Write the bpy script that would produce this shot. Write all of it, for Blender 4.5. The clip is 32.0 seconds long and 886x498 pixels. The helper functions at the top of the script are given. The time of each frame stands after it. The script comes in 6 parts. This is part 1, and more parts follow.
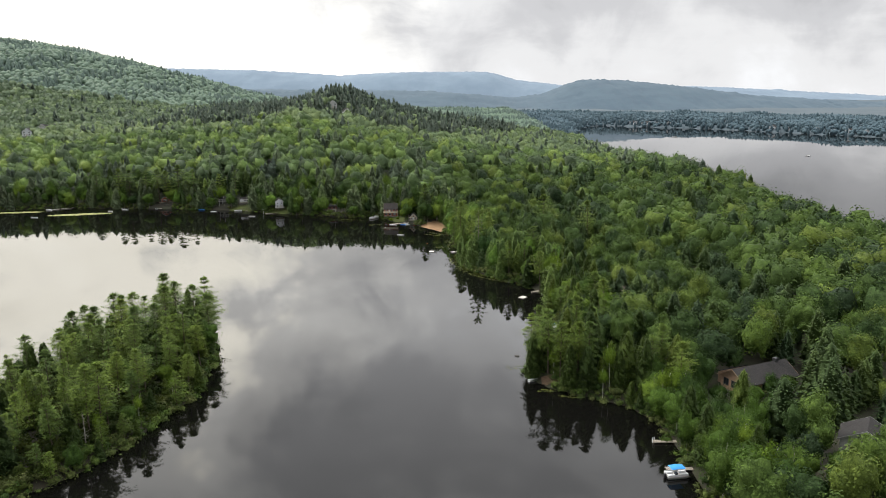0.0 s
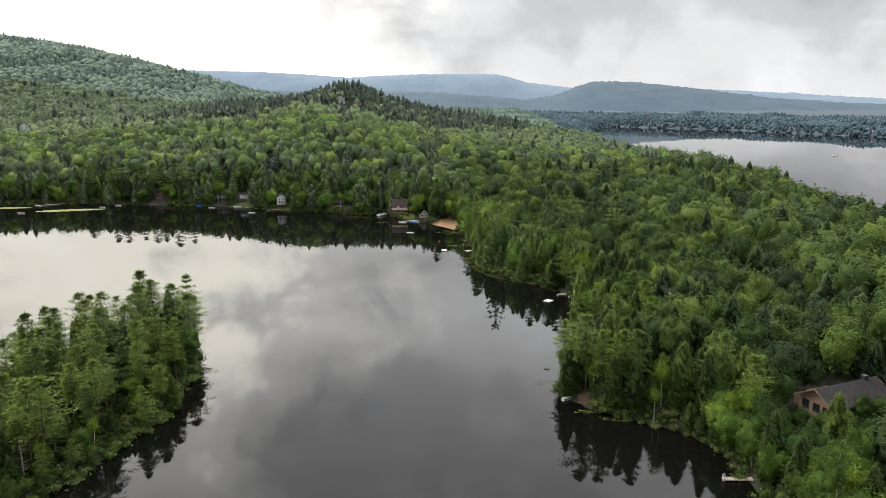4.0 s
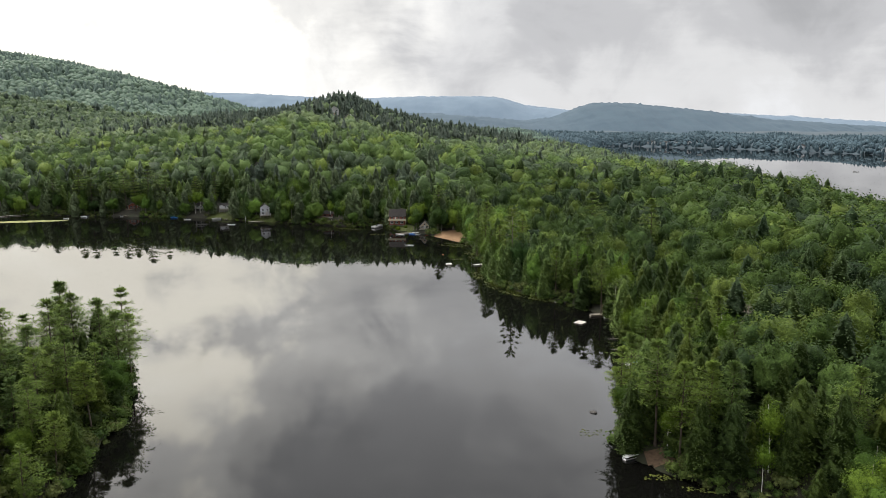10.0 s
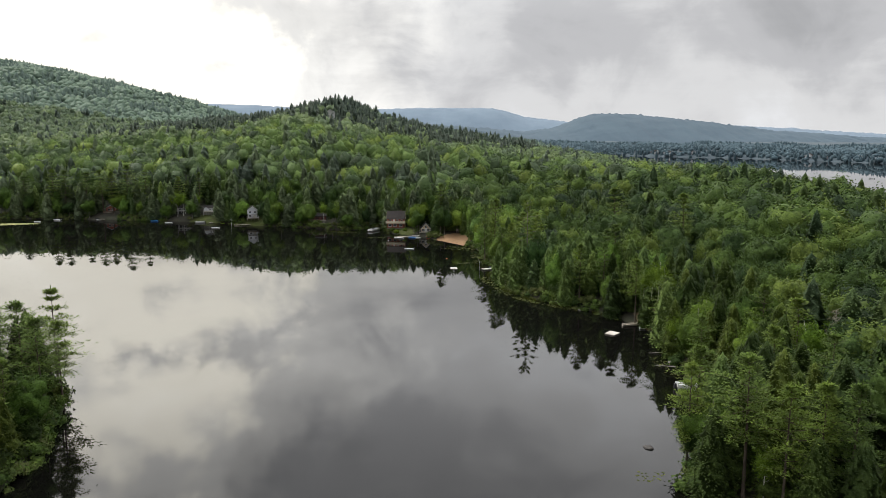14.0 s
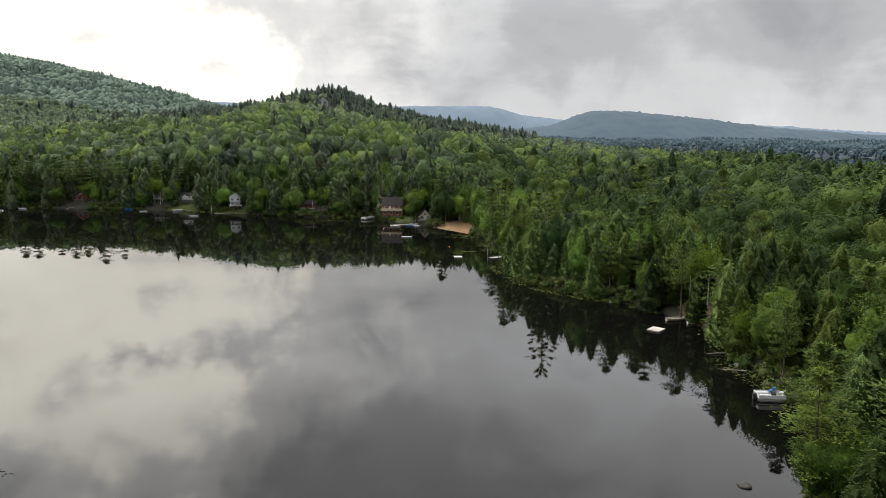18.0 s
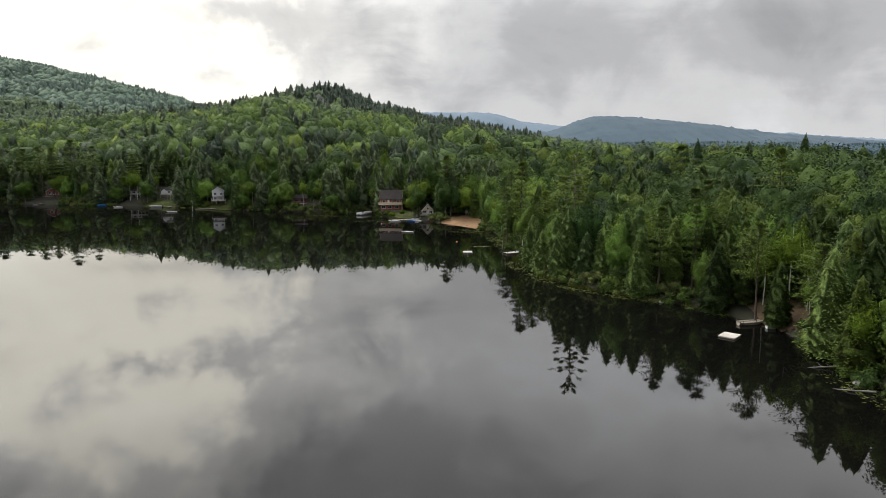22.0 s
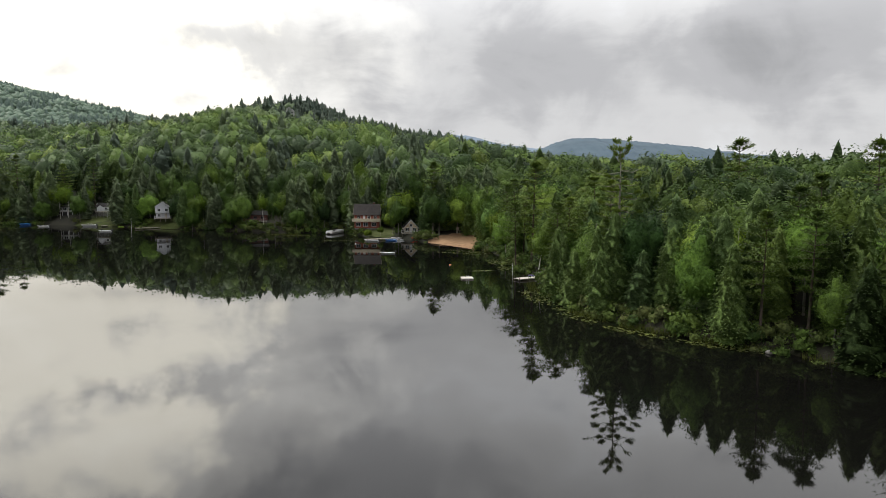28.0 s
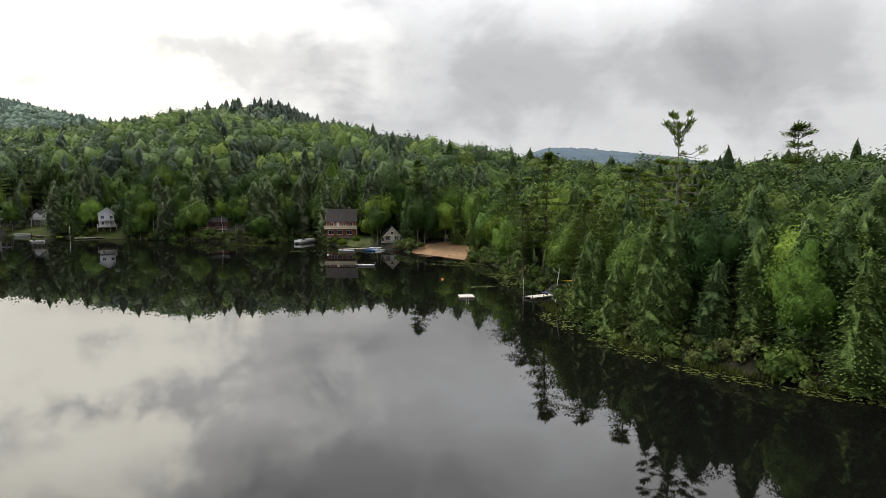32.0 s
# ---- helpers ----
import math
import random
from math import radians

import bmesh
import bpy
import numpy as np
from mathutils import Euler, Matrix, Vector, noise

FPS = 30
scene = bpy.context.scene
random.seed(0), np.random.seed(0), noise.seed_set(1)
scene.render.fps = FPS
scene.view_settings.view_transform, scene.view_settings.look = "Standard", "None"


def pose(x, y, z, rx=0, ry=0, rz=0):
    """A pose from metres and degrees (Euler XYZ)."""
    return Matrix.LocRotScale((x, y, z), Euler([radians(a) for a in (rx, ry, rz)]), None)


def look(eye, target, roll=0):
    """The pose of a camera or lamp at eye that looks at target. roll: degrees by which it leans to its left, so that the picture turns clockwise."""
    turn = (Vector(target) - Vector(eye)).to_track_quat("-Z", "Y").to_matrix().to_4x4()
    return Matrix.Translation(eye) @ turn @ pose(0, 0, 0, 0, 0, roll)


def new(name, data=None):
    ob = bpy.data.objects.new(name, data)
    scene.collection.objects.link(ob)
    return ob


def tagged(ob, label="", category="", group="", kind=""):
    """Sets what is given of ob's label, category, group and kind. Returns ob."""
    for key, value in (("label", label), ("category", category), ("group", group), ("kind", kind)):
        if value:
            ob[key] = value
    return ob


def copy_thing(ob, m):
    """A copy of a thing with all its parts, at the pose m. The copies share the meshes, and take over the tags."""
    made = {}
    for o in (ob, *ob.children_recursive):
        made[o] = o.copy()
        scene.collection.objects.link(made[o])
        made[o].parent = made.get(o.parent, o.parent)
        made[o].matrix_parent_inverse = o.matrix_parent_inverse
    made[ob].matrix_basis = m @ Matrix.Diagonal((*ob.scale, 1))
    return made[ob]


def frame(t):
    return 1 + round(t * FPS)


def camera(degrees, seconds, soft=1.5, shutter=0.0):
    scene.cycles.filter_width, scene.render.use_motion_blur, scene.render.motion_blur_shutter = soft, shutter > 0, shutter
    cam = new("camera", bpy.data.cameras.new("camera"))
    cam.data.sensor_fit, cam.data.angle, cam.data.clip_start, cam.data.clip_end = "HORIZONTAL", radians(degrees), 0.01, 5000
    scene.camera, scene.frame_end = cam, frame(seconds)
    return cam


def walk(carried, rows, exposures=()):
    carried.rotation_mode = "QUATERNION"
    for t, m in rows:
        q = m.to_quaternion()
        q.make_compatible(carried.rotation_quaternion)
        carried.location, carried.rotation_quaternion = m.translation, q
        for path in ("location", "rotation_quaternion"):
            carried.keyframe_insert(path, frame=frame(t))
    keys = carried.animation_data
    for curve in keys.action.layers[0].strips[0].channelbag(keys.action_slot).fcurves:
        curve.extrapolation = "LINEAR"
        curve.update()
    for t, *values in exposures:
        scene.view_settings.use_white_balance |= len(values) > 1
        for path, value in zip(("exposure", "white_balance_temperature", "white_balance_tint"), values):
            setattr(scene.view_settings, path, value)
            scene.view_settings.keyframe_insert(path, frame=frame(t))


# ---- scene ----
cam = camera(63.09, 32.0, soft=0.7)
PATH = [
    (0, look((1.51, 1.72, 81.05), (-0.20, 99.34, 59.42), -0.30)),
    (0.1, look((1.43, 2.47, 80.82), (-0.46, 100.13, 59.38), -0.30)),
    (0.2, look((1.35, 3.22, 80.59), (-0.77, 100.90, 59.30), -0.29)),
    (0.3, look((1.28, 3.97, 80.36), (-1.07, 101.67, 59.13), -0.29)),
    (0.4, look((1.20, 4.72, 80.13), (-1.41, 102.42, 58.93), -0.28)),
    (0.5, look((1.12, 5.47, 79.89), (-1.76, 103.16, 58.70), -0.28)),
    (0.6, look((1.04, 6.23, 79.66), (-1.99, 103.91, 58.48), -0.27)),
    (0.8, look((0.89, 7.73, 79.20), (-2.23, 105.41, 58.04), -0.27)),
    (1, look((0.73, 9.23, 78.74), (-2.39, 106.92, 57.57), -0.26)),
    (1.5, look((0.35, 12.99, 77.58), (-2.76, 110.68, 56.44), -0.24)),
    (2, look((-0.04, 16.75, 76.42), (-3.11, 114.45, 55.29), -0.22)),
    (2.5, look((-0.42, 20.52, 75.26), (-3.45, 118.22, 54.14), -0.20)),
    (3, look((-0.81, 24.28, 74.10), (-3.80, 121.99, 52.99), -0.18)),
    (3.5, look((-1.19, 28.05, 72.94), (-4.12, 125.75, 51.83), -0.16)),
    (5.5, look((-2.70, 43.14, 68.28), (-5.44, 140.97, 47.72), -0.10)),
    (5.8, look((-2.93, 45.41, 67.58), (-5.64, 143.28, 47.23), -0.09)),
    (6, look((-3.08, 46.92, 67.11), (-5.76, 144.83, 46.96), -0.08)),
    (6.2, look((-3.23, 48.43, 66.65), (-5.90, 146.39, 46.74), -0.08)),
    (6.4, look((-3.38, 49.94, 66.18), (-6.03, 147.95, 46.50), -0.07)),
    (6.6, look((-3.53, 51.46, 65.71), (-6.16, 149.50, 46.20), -0.06)),
    (6.8, look((-3.68, 52.97, 65.24), (-6.30, 151.04, 45.88), -0.06)),
    (7.5, look((-4.20, 58.27, 63.61), (-6.77, 156.43, 44.68), -0.04)),
    (8, look((-4.57, 62.05, 62.43), (-7.11, 160.26, 43.75), -0.03)),
    (9, look((-5.31, 69.63, 60.09), (-7.80, 167.91, 41.80), -0.00)),
    (10, look((-6.04, 77.21, 57.74), (-8.48, 175.58, 39.90), 0.02)),
    (11, look((-6.77, 84.81, 55.38), (-9.16, 183.24, 37.95), 0.04)),
    (12, look((-7.49, 92.41, 53.02), (-9.81, 190.94, 36.12), 0.06)),
    (13, look((-8.21, 100.01, 50.66), (-10.50, 198.63, 34.25), 0.08)),
    (13.5, look((-8.57, 103.82, 49.48), (-10.83, 202.48, 33.32), 0.08)),
    (14, look((-8.93, 107.63, 48.29), (-11.13, 206.31, 32.25), 0.09)),
    (14.5, look((-9.28, 111.44, 47.11), (-11.45, 210.13, 31.10), 0.10)),
    (16.5, look((-10.69, 126.70, 42.36), (-12.39, 225.40, 26.33), 0.12)),
    (17, look((-11.04, 130.52, 41.17), (-12.71, 229.22, 25.16), 0.12)),
    (18, look((-11.74, 138.17, 38.80), (-13.37, 236.86, 22.77), 0.13)),
    (19, look((-12.43, 145.82, 36.44), (-14.07, 244.50, 20.32), 0.13)),
    (19.3, look((-12.63, 148.11, 35.74), (-14.25, 246.79, 19.64), 0.13)),
    (19.6, look((-12.84, 150.41, 35.05), (-14.46, 249.17, 19.46), 0.13)),
    (19.8, look((-12.97, 151.93, 34.59), (-14.59, 250.77, 19.46), 0.13)),
    (20, look((-13.11, 153.46, 34.14), (-14.71, 252.33, 19.23), 0.13)),
    (20.3, look((-13.31, 155.75, 33.46), (-14.90, 254.62, 18.56), 0.13)),
    (21, look((-13.78, 161.09, 31.95), (-15.32, 259.95, 16.99), 0.13)),
    (22, look((-14.45, 168.67, 30.01), (-15.95, 267.54, 15.07), 0.13)),
    (22.3, look((-14.65, 170.94, 29.50), (-16.15, 269.83, 14.74), 0.13)),
    (22.5, look((-14.78, 172.44, 29.18), (-16.26, 271.40, 14.86), 0.13)),
    (22.6, look((-14.84, 173.19, 29.02), (-16.32, 272.21, 15.12), 0.13)),
    (22.7, look((-14.91, 173.94, 28.87), (-16.36, 273.02, 15.42), 0.12)),
    (22.8, look((-14.97, 174.69, 28.73), (-16.40, 273.85, 15.84), 0.12)),
    (22.9, look((-15.04, 175.44, 28.58), (-16.46, 274.68, 16.38), 0.12)),
    (23, look((-15.10, 176.19, 28.44), (-16.52, 275.49, 16.72), 0.12)),
    (23.1, look((-15.17, 176.94, 28.31), (-16.54, 276.25, 16.65), 0.12)),
    (23.2, look((-15.23, 177.69, 28.17), (-16.37, 277.00, 16.54), 0.12)),
    (23.3, look((-15.29, 178.43, 28.04), (-16.11, 277.75, 16.44), 0.12)),
    (23.4, look((-15.36, 179.18, 27.92), (-15.85, 278.50, 16.34), 0.12)),
    (23.5, look((-15.42, 179.92, 27.79), (-15.59, 279.25, 16.23), 0.12)),
    (23.6, look((-15.49, 180.67, 27.67), (-15.32, 280.00, 16.14), 0.12)),
    (23.7, look((-15.55, 181.41, 27.56), (-14.97, 280.75, 16.04), 0.12)),
    (23.8, look((-15.61, 182.16, 27.44), (-14.56, 281.49, 15.94), 0.12)),
    (24, look((-15.74, 183.64, 27.22), (-14.38, 282.97, 15.72), 0.12)),
    (25, look((-16.37, 191.06, 26.22), (-14.91, 290.39, 14.73), 0.11)),
    (25.5, look((-16.68, 194.76, 25.76), (-15.17, 294.08, 14.22), 0.10)),
    (27.5, look((-17.91, 209.56, 24.03), (-16.23, 308.86, 12.34), 0.07)),
    (28, look((-18.22, 213.26, 23.61), (-16.51, 312.56, 11.92), 0.07)),
    (28.6, look((-18.58, 217.71, 23.10), (-16.80, 317.04, 11.74), 0.06)),
    (29, look((-18.82, 220.67, 22.76), (-17.01, 320.06, 11.83), 0.05)),
    (29.4, look((-19.06, 223.64, 22.42), (-17.23, 323.06, 11.86), 0.04)),
    (29.8, look((-19.30, 226.61, 22.09), (-17.46, 326.05, 11.76), 0.03)),
    (30, look((-19.42, 228.09, 21.92), (-17.56, 327.54, 11.62), 0.03)),
    (30.6, look((-19.78, 232.55, 21.41), (-17.86, 332.00, 11.11), 0.02)),
    (31.2, look((-20.13, 237.00, 20.90), (-18.09, 336.45, 10.60), 0.00)),
    (31.4, look((-20.25, 238.49, 20.72), (-18.16, 337.94, 10.45), -0.00)),
    (31.5, look((-20.31, 239.23, 20.64), (-18.02, 338.68, 10.39), -0.01)),
    (31.6, look((-20.37, 239.98, 20.55), (-17.46, 339.41, 10.34), -0.01)),
    (31.7, look((-20.43, 240.72, 20.47), (-16.89, 340.13, 10.26), -0.01)),
    (31.8, look((-20.49, 241.46, 20.38), (-16.32, 340.85, 10.18), -0.01)),
    (31.9, look((-20.55, 242.21, 20.30), (-15.82, 341.57, 10.09), -0.02)),
    (32, look((-20.61, 242.95, 20.21), (-15.52, 342.30, 10.00), -0.02)),
]
walk(cam, PATH, exposures=[(0, 0.22), (9, 0.08), (16.5, -0.10), (23, -0.18), (32, -0.05)])

# ---- world, sun ----
SUN_DIR = Vector((-0.62, 0.42, 0.66)).normalized()
world = bpy.data.worlds.new("sky")
scene.world = world
world.use_nodes = True
wt = world.node_tree
wt.nodes.clear()


def node(tree, kind, operation="", data_type="", blend_type="", attribute_name="", clamp=False):
    n = tree.nodes.new(kind)
    if data_type:
        n.data_type = data_type
    if blend_type:
        n.blend_type = blend_type
    if operation:
        n.operation = operation
    if attribute_name:
        n.attribute_name = attribute_name
    if clamp:
        n.use_clamp = True
    return n


def wn(kind, **kw):
    return node(wt, kind, **kw)


def wmath(op, a, b=None, clamp=False):
    n = wn("ShaderNodeMath", operation=op, clamp=clamp)
    for i, v in enumerate((a, b)):
        if v is None:
            continue
        if isinstance(v, (int, float)):
            n.inputs[i].default_value = v
        else:
            wt.links.new(v, n.inputs[i])
    return n.outputs[0]


def wramp(fac, stops):
    n = wn("ShaderNodeValToRGB")
    n.color_ramp.interpolation = "EASE"
    while len(n.color_ramp.elements) < len(stops):
        n.color_ramp.elements.new(0.5)
    for e, (p, c) in zip(n.color_ramp.elements, stops):
        e.position, e.color = p, (*c, 1)
    wt.links.new(fac, n.inputs[0])
    return n.outputs[0]


coord = wn("ShaderNodeTexCoord")
sep = wn("ShaderNodeSeparateXYZ")
wt.links.new(coord.outputs["Generated"], sep.inputs[0])
up = wmath("MAXIMUM", sep.outputs[2], 0.0)


def cloud_noise(scale, detail, stretch, offset, distortion=0.0, rough=0.55):
    m = wn("ShaderNodeMapping")
    m.inputs["Location"].default_value, m.inputs["Scale"].default_value = offset, stretch
    wt.links.new(coord.outputs["Generated"], m.inputs[0])
    n = wn("ShaderNodeTexNoise")
    n.inputs["Scale"].default_value, n.inputs["Detail"].default_value = scale, detail
    n.inputs["Roughness"].default_value, n.inputs["Distortion"].default_value = rough, distortion
    wt.links.new(m.outputs[0], n.inputs["Vector"])
    return n.outputs["Fac"]


def cloud_bank(azimuth, elevation, wide, tall, turn, strength, way=None):
    """A darker bank of cloud about one bearing, with ragged edges."""
    a, e = radians(azimuth), radians(elevation)
    d = Vector((math.sin(a) * math.cos(e), math.cos(a) * math.cos(e), math.sin(e)))
    right = Vector((math.cos(a), -math.sin(a), 0))
    top = right.cross(d)
    c, s = math.cos(radians(turn)), math.sin(radians(turn))
    sums = None
    for axis, size in ((right * c + top * s, wide), (top * c - right * s, tall)):
        n = wn("ShaderNodeVectorMath", operation="DOT_PRODUCT")
        n.inputs[1].default_value = axis / radians(size)
        wt.links.new(way or rough_way, n.inputs[0])
        shift = wmath("SUBTRACT", n.outputs["Value"], d.dot(axis) / radians(size))
        q = wmath("MULTIPLY", shift, shift)
        sums = q if sums is None else wmath("ADD", sums, q)
    return wmath("MULTIPLY", wmath("POWER", 2.718, wmath("MULTIPLY", sums, -1.0)), strength)


# bearings bent by noise, so that the banks of cloud have no clean outline
bend = wn("ShaderNodeTexNoise")
bend.inputs["Scale"].default_value, bend.inputs["Detail"].default_value = 15.0, 6
wt.links.new(coord.outputs["Generated"], bend.inputs["Vector"])
off = wn("ShaderNodeVectorMath", operation="SUBTRACT")
wt.links.new(bend.outputs["Color"], off.inputs[0])
off.inputs[1].default_value = (0.5, 0.5, 0.5)
amount = wn("ShaderNodeVectorMath", operation="SCALE")
wt.links.new(off.outputs[0], amount.inputs[0])
amount.inputs["Scale"].default_value = 0.10
bent = wn("ShaderNodeVectorMath", operation="ADD")
wt.links.new(coord.outputs["Generated"], bent.inputs[0]), wt.links.new(amount.outputs[0], bent.inputs[1])
rough_way = bent.outputs[0]
little = wn("ShaderNodeVectorMath", operation="SCALE")
wt.links.new(off.outputs[0], little.inputs[0])
little.inputs["Scale"].default_value = 0.022
wisp = wn("ShaderNodeVectorMath", operation="ADD")
wt.links.new(coord.outputs["Generated"], wisp.inputs[0]), wt.links.new(little.outputs[0], wisp.inputs[1])

big = cloud_noise(2.2, 5, (1.0, 1.0, 0.9), (1.7, 0.4, 0.3), 0.4)
small = cloud_noise(7.0, 7, (1.0, 1.0, 1.3), (4.1, 2.3, 0), 0.6)
streak = cloud_noise(3.4, 6, (1.0, 1.0, 5.0), (2.2, 7.3, 0.35), 0.3, 0.6)
thick = wmath("ADD", wmath("ADD", wmath("MULTIPLY", big, 0.5), -0.02), wmath("ADD", wmath("MULTIPLY", small, 0.38), wmath("MULTIPLY", streak, 0.16)))
for bank in ((8.5, 8, 4.0, 5.0, 10, 0.12), (22, 8, 9, 5, 0, 0.18), (-23.5, 16.3, 3.6, 0.8, -10, 0.11), (-19.0, 17.2, 3.4, 0.7, -12, 0.10), (-16.0, 15.9, 2.6, 0.6, -10, 0.07), (-12.5, 8.6, 7.5, 1.6, -4, 0.07), (9, 17.5, 15, 4, 0, -0.09), (-15, 25, 9, 4, -15, 0.08), (4, 27, 14, 6, 0, 0.06)):
    thick = wmath("ADD", thick, cloud_bank(*bank))
# thin level wisps low over the ridge
for bank in ((-28.5, 6.2, 6.5, 0.6, 4, 0.055), (-21.0, 4.7, 5.5, 0.4, 3, 0.03), (-18.0, 5.9, 1.8, 1.0, 0, -0.045), (-14.5, 9.2, 6.0, 0.8, -3, 0.07), (-25, 9.3, 6.5, 0.6, 3, 0.05)):
    thick = wmath("ADD", thick, cloud_bank(*bank, wisp.outputs[0]))
grey = wramp(thick, [(0.36, (0.85, 0.86, 0.88)), (0.48, (0.74, 0.742, 0.75)), (0.60, (0.56, 0.563, 0.58)), (0.75, (0.42, 0.425, 0.44))])
# the veiled sun brightens the cloud round it
glow_dir = Vector((-0.50, 1.0, 0.16)).normalized()
dot = wn("ShaderNodeVectorMath", operation="DOT_PRODUCT")
dot.inputs[1].default_value = glow_dir
wt.links.new(rough_way, dot.inputs[0])
near_sun = wmath("MULTIPLY", wmath("SUBTRACT", dot.outputs["Value"], 0.842, True), 6.4, True)
veil = wmath("ADD", wmath("MULTIPLY", near_sun, 1.1), wmath("MULTIPLY", wmath("SUBTRACT", 0.47, thick), 1.5))
shine = wramp(veil, [(0.30, (0, 0, 0)), (0.75, (0.30, 0.288, 0.25)), (1.0, (0.90, 0.83, 0.64))])
addn = wn("ShaderNodeMix", data_type="RGBA", blend_type="ADD")
addn.inputs[0].default_value = 1.0
wt.links.new(grey, addn.inputs[6]), wt.links.new(shine, addn.inputs[7])
# an overcast sky grows brighter towards the zenith
vault = wn("ShaderNodeMapRange")
vault.interpolation_type = "SMOOTHSTEP"
wt.links.new(up, vault.inputs[0])
for k, v in zip((1, 2, 3, 4), (0.14, 0.36, 1.0, 2.2)):
    vault.inputs[k].default_value = v
# and falls off slowly away from the veiled sun
lee = wn("ShaderNodeMapRange")
lee.interpolation_type = "SMOOTHSTEP"
wt.links.new(sep.outputs[1], lee.inputs[0])
for k, v in zip((1, 2, 3, 4), (-1.0, 0.45, 0.60, 1.0)):
    lee.inputs[k].default_value = v
zenith = wn("ShaderNodeMapRange")
zenith.interpolation_type = "SMOOTHSTEP"
wt.links.new(up, zenith.inputs[0])
for k, v in zip((1, 2, 3, 4), (0.56, 0.95, 1.0, 1.7)):
    zenith.inputs[k].default_value = v
dome = wn("ShaderNodeVectorMath", operation="SCALE")
wt.links.new(addn.outputs[2], dome.inputs[0]), wt.links.new(wmath("MULTIPLY", wmath("MULTIPLY", vault.outputs[0], zenith.outputs[0]), lee.outputs[0]), dome.inputs["Scale"])
bg_cloud = wn("ShaderNodeBackground")
wt.links.new(dome.outputs[0], bg_cloud.inputs[0])
bg_cloud.inputs[1].default_value = 1.0
sky = wn("ShaderNodeTexSky")
sky.sky_type, sky.sun_disc = "NISHITA", False
sky.sun_elevation = math.asin(SUN_DIR.z)
sky.sun_rotation = math.atan2(SUN_DIR.x, SUN_DIR.y)
bg_sky = wn("ShaderNodeBackground")
wt.links.new(sky.outputs[0], bg_sky.inputs[0])
bg_sky.inputs[1].default_value = 0.05
gap = wramp(thick, [(0.30, (0.35, 0.35, 0.35)), (0.40, (0.0, 0.0, 0.0))])
mixw = wn("ShaderNodeMixShader")
wt.links.new(gap, mixw.inputs[0])
wt.links.new(bg_cloud.outputs[0], mixw.inputs[1]), wt.links.new(bg_sky.outputs[0], mixw.inputs[2])
outw = wn("ShaderNodeOutputWorld")
wt.links.new(mixw.outputs[0], outw.inputs[0])

sun_data = bpy.data.lights.new("sun", "SUN")
sun_data.energy, sun_data.angle, sun_data.color = 2.7, radians(16), (1.0, 0.95, 0.86)
sun = new("sun", sun_data)
sun.matrix_world = look((0, 0, 300), Vector((0, 0, 300)) - SUN_DIR)


# ---- materials ----
class Mat:
    """A node material with a small builder."""

    def __init__(self, name):
        self.m = bpy.data.materials.new(name)
        self.m.use_nodes = True
        self.t = self.m.node_tree
        self.b = self.t.nodes["Principled BSDF"]
        self.o = self.t.nodes["Material Output"]

    def n(self, kind, **kw):
        return node(self.t, kind, **kw)

    def link(self, a, b):
        self.t.links.new(a, b)

    def coords(self, kind="Object"):
        return self.n("ShaderNodeTexCoord").outputs[kind]

    def noise(self, scale, detail=4, vec=None, stretch=None, rough=0.55):
        nd = self.n("ShaderNodeTexNoise")
        nd.inputs["Scale"].default_value, nd.inputs["Detail"].default_value = scale, detail
        nd.inputs["Roughness"].default_value = rough
        vec = vec or self.coords()
        if stretch:
            mp = self.n("ShaderNodeMapping")
            mp.inputs["Scale"].default_value = stretch
            self.link(vec, mp.inputs[0])
            vec = mp.outputs[0]
        self.link(vec, nd.inputs["Vector"])
        return nd.outputs["Fac"]

    def ramp(self, fac, stops):
        nd = self.n("ShaderNodeValToRGB")
        while len(nd.color_ramp.elements) < len(stops):
            nd.color_ramp.elements.new(0.5)
        for e, (p, c) in zip(nd.color_ramp.elements, stops):
            e.position, e.color = p, (*c, 1)
        self.link(fac, nd.inputs[0])
        return nd.outputs[0]

    def mix(self, fac, a, b, blend="MIX"):
        nd = self.n("ShaderNodeMix", data_type="RGBA", blend_type=blend)
        for s, v in ((0, fac), (6, a), (7, b)):
            if isinstance(v, (int, float)):
                nd.inputs[s].default_value = v
            elif isinstance(v, tuple):
                nd.inputs[s].default_value = (*v, 1)
            else:
                self.link(v, nd.inputs[s])
        return nd.outputs[2]

    def math(self, op, a, b):
        nd = self.n("ShaderNodeMath", operation=op)
        for i, v in enumerate((a, b)):
            if isinstance(v, (int, float)):
                nd.inputs[i].default_value = v
            else:
                self.link(v, nd.inputs[i])
        return nd.outputs[0]

    def bump(self, fac, strength=0.3, dist=0.02):
        nd = self.n("ShaderNodeBump")
        nd.inputs["Strength"].default_value, nd.inputs["Distance"].default_value = strength, dist
        self.link(fac, nd.inputs["Height"])
        self.link(nd.outputs[0], self.b.inputs["Normal"])

    def col(self, c):
        if isinstance(c, tuple):
            self.b.inputs["Base Color"].default_value = (*c, 1)
        else:
            self.link(c, self.b.inputs["Base Color"])
        return self

    def set(self, **kw):
        for k, v in kw.items():
            self.b.inputs[k.replace("_", " ")].default_value = v
        return self


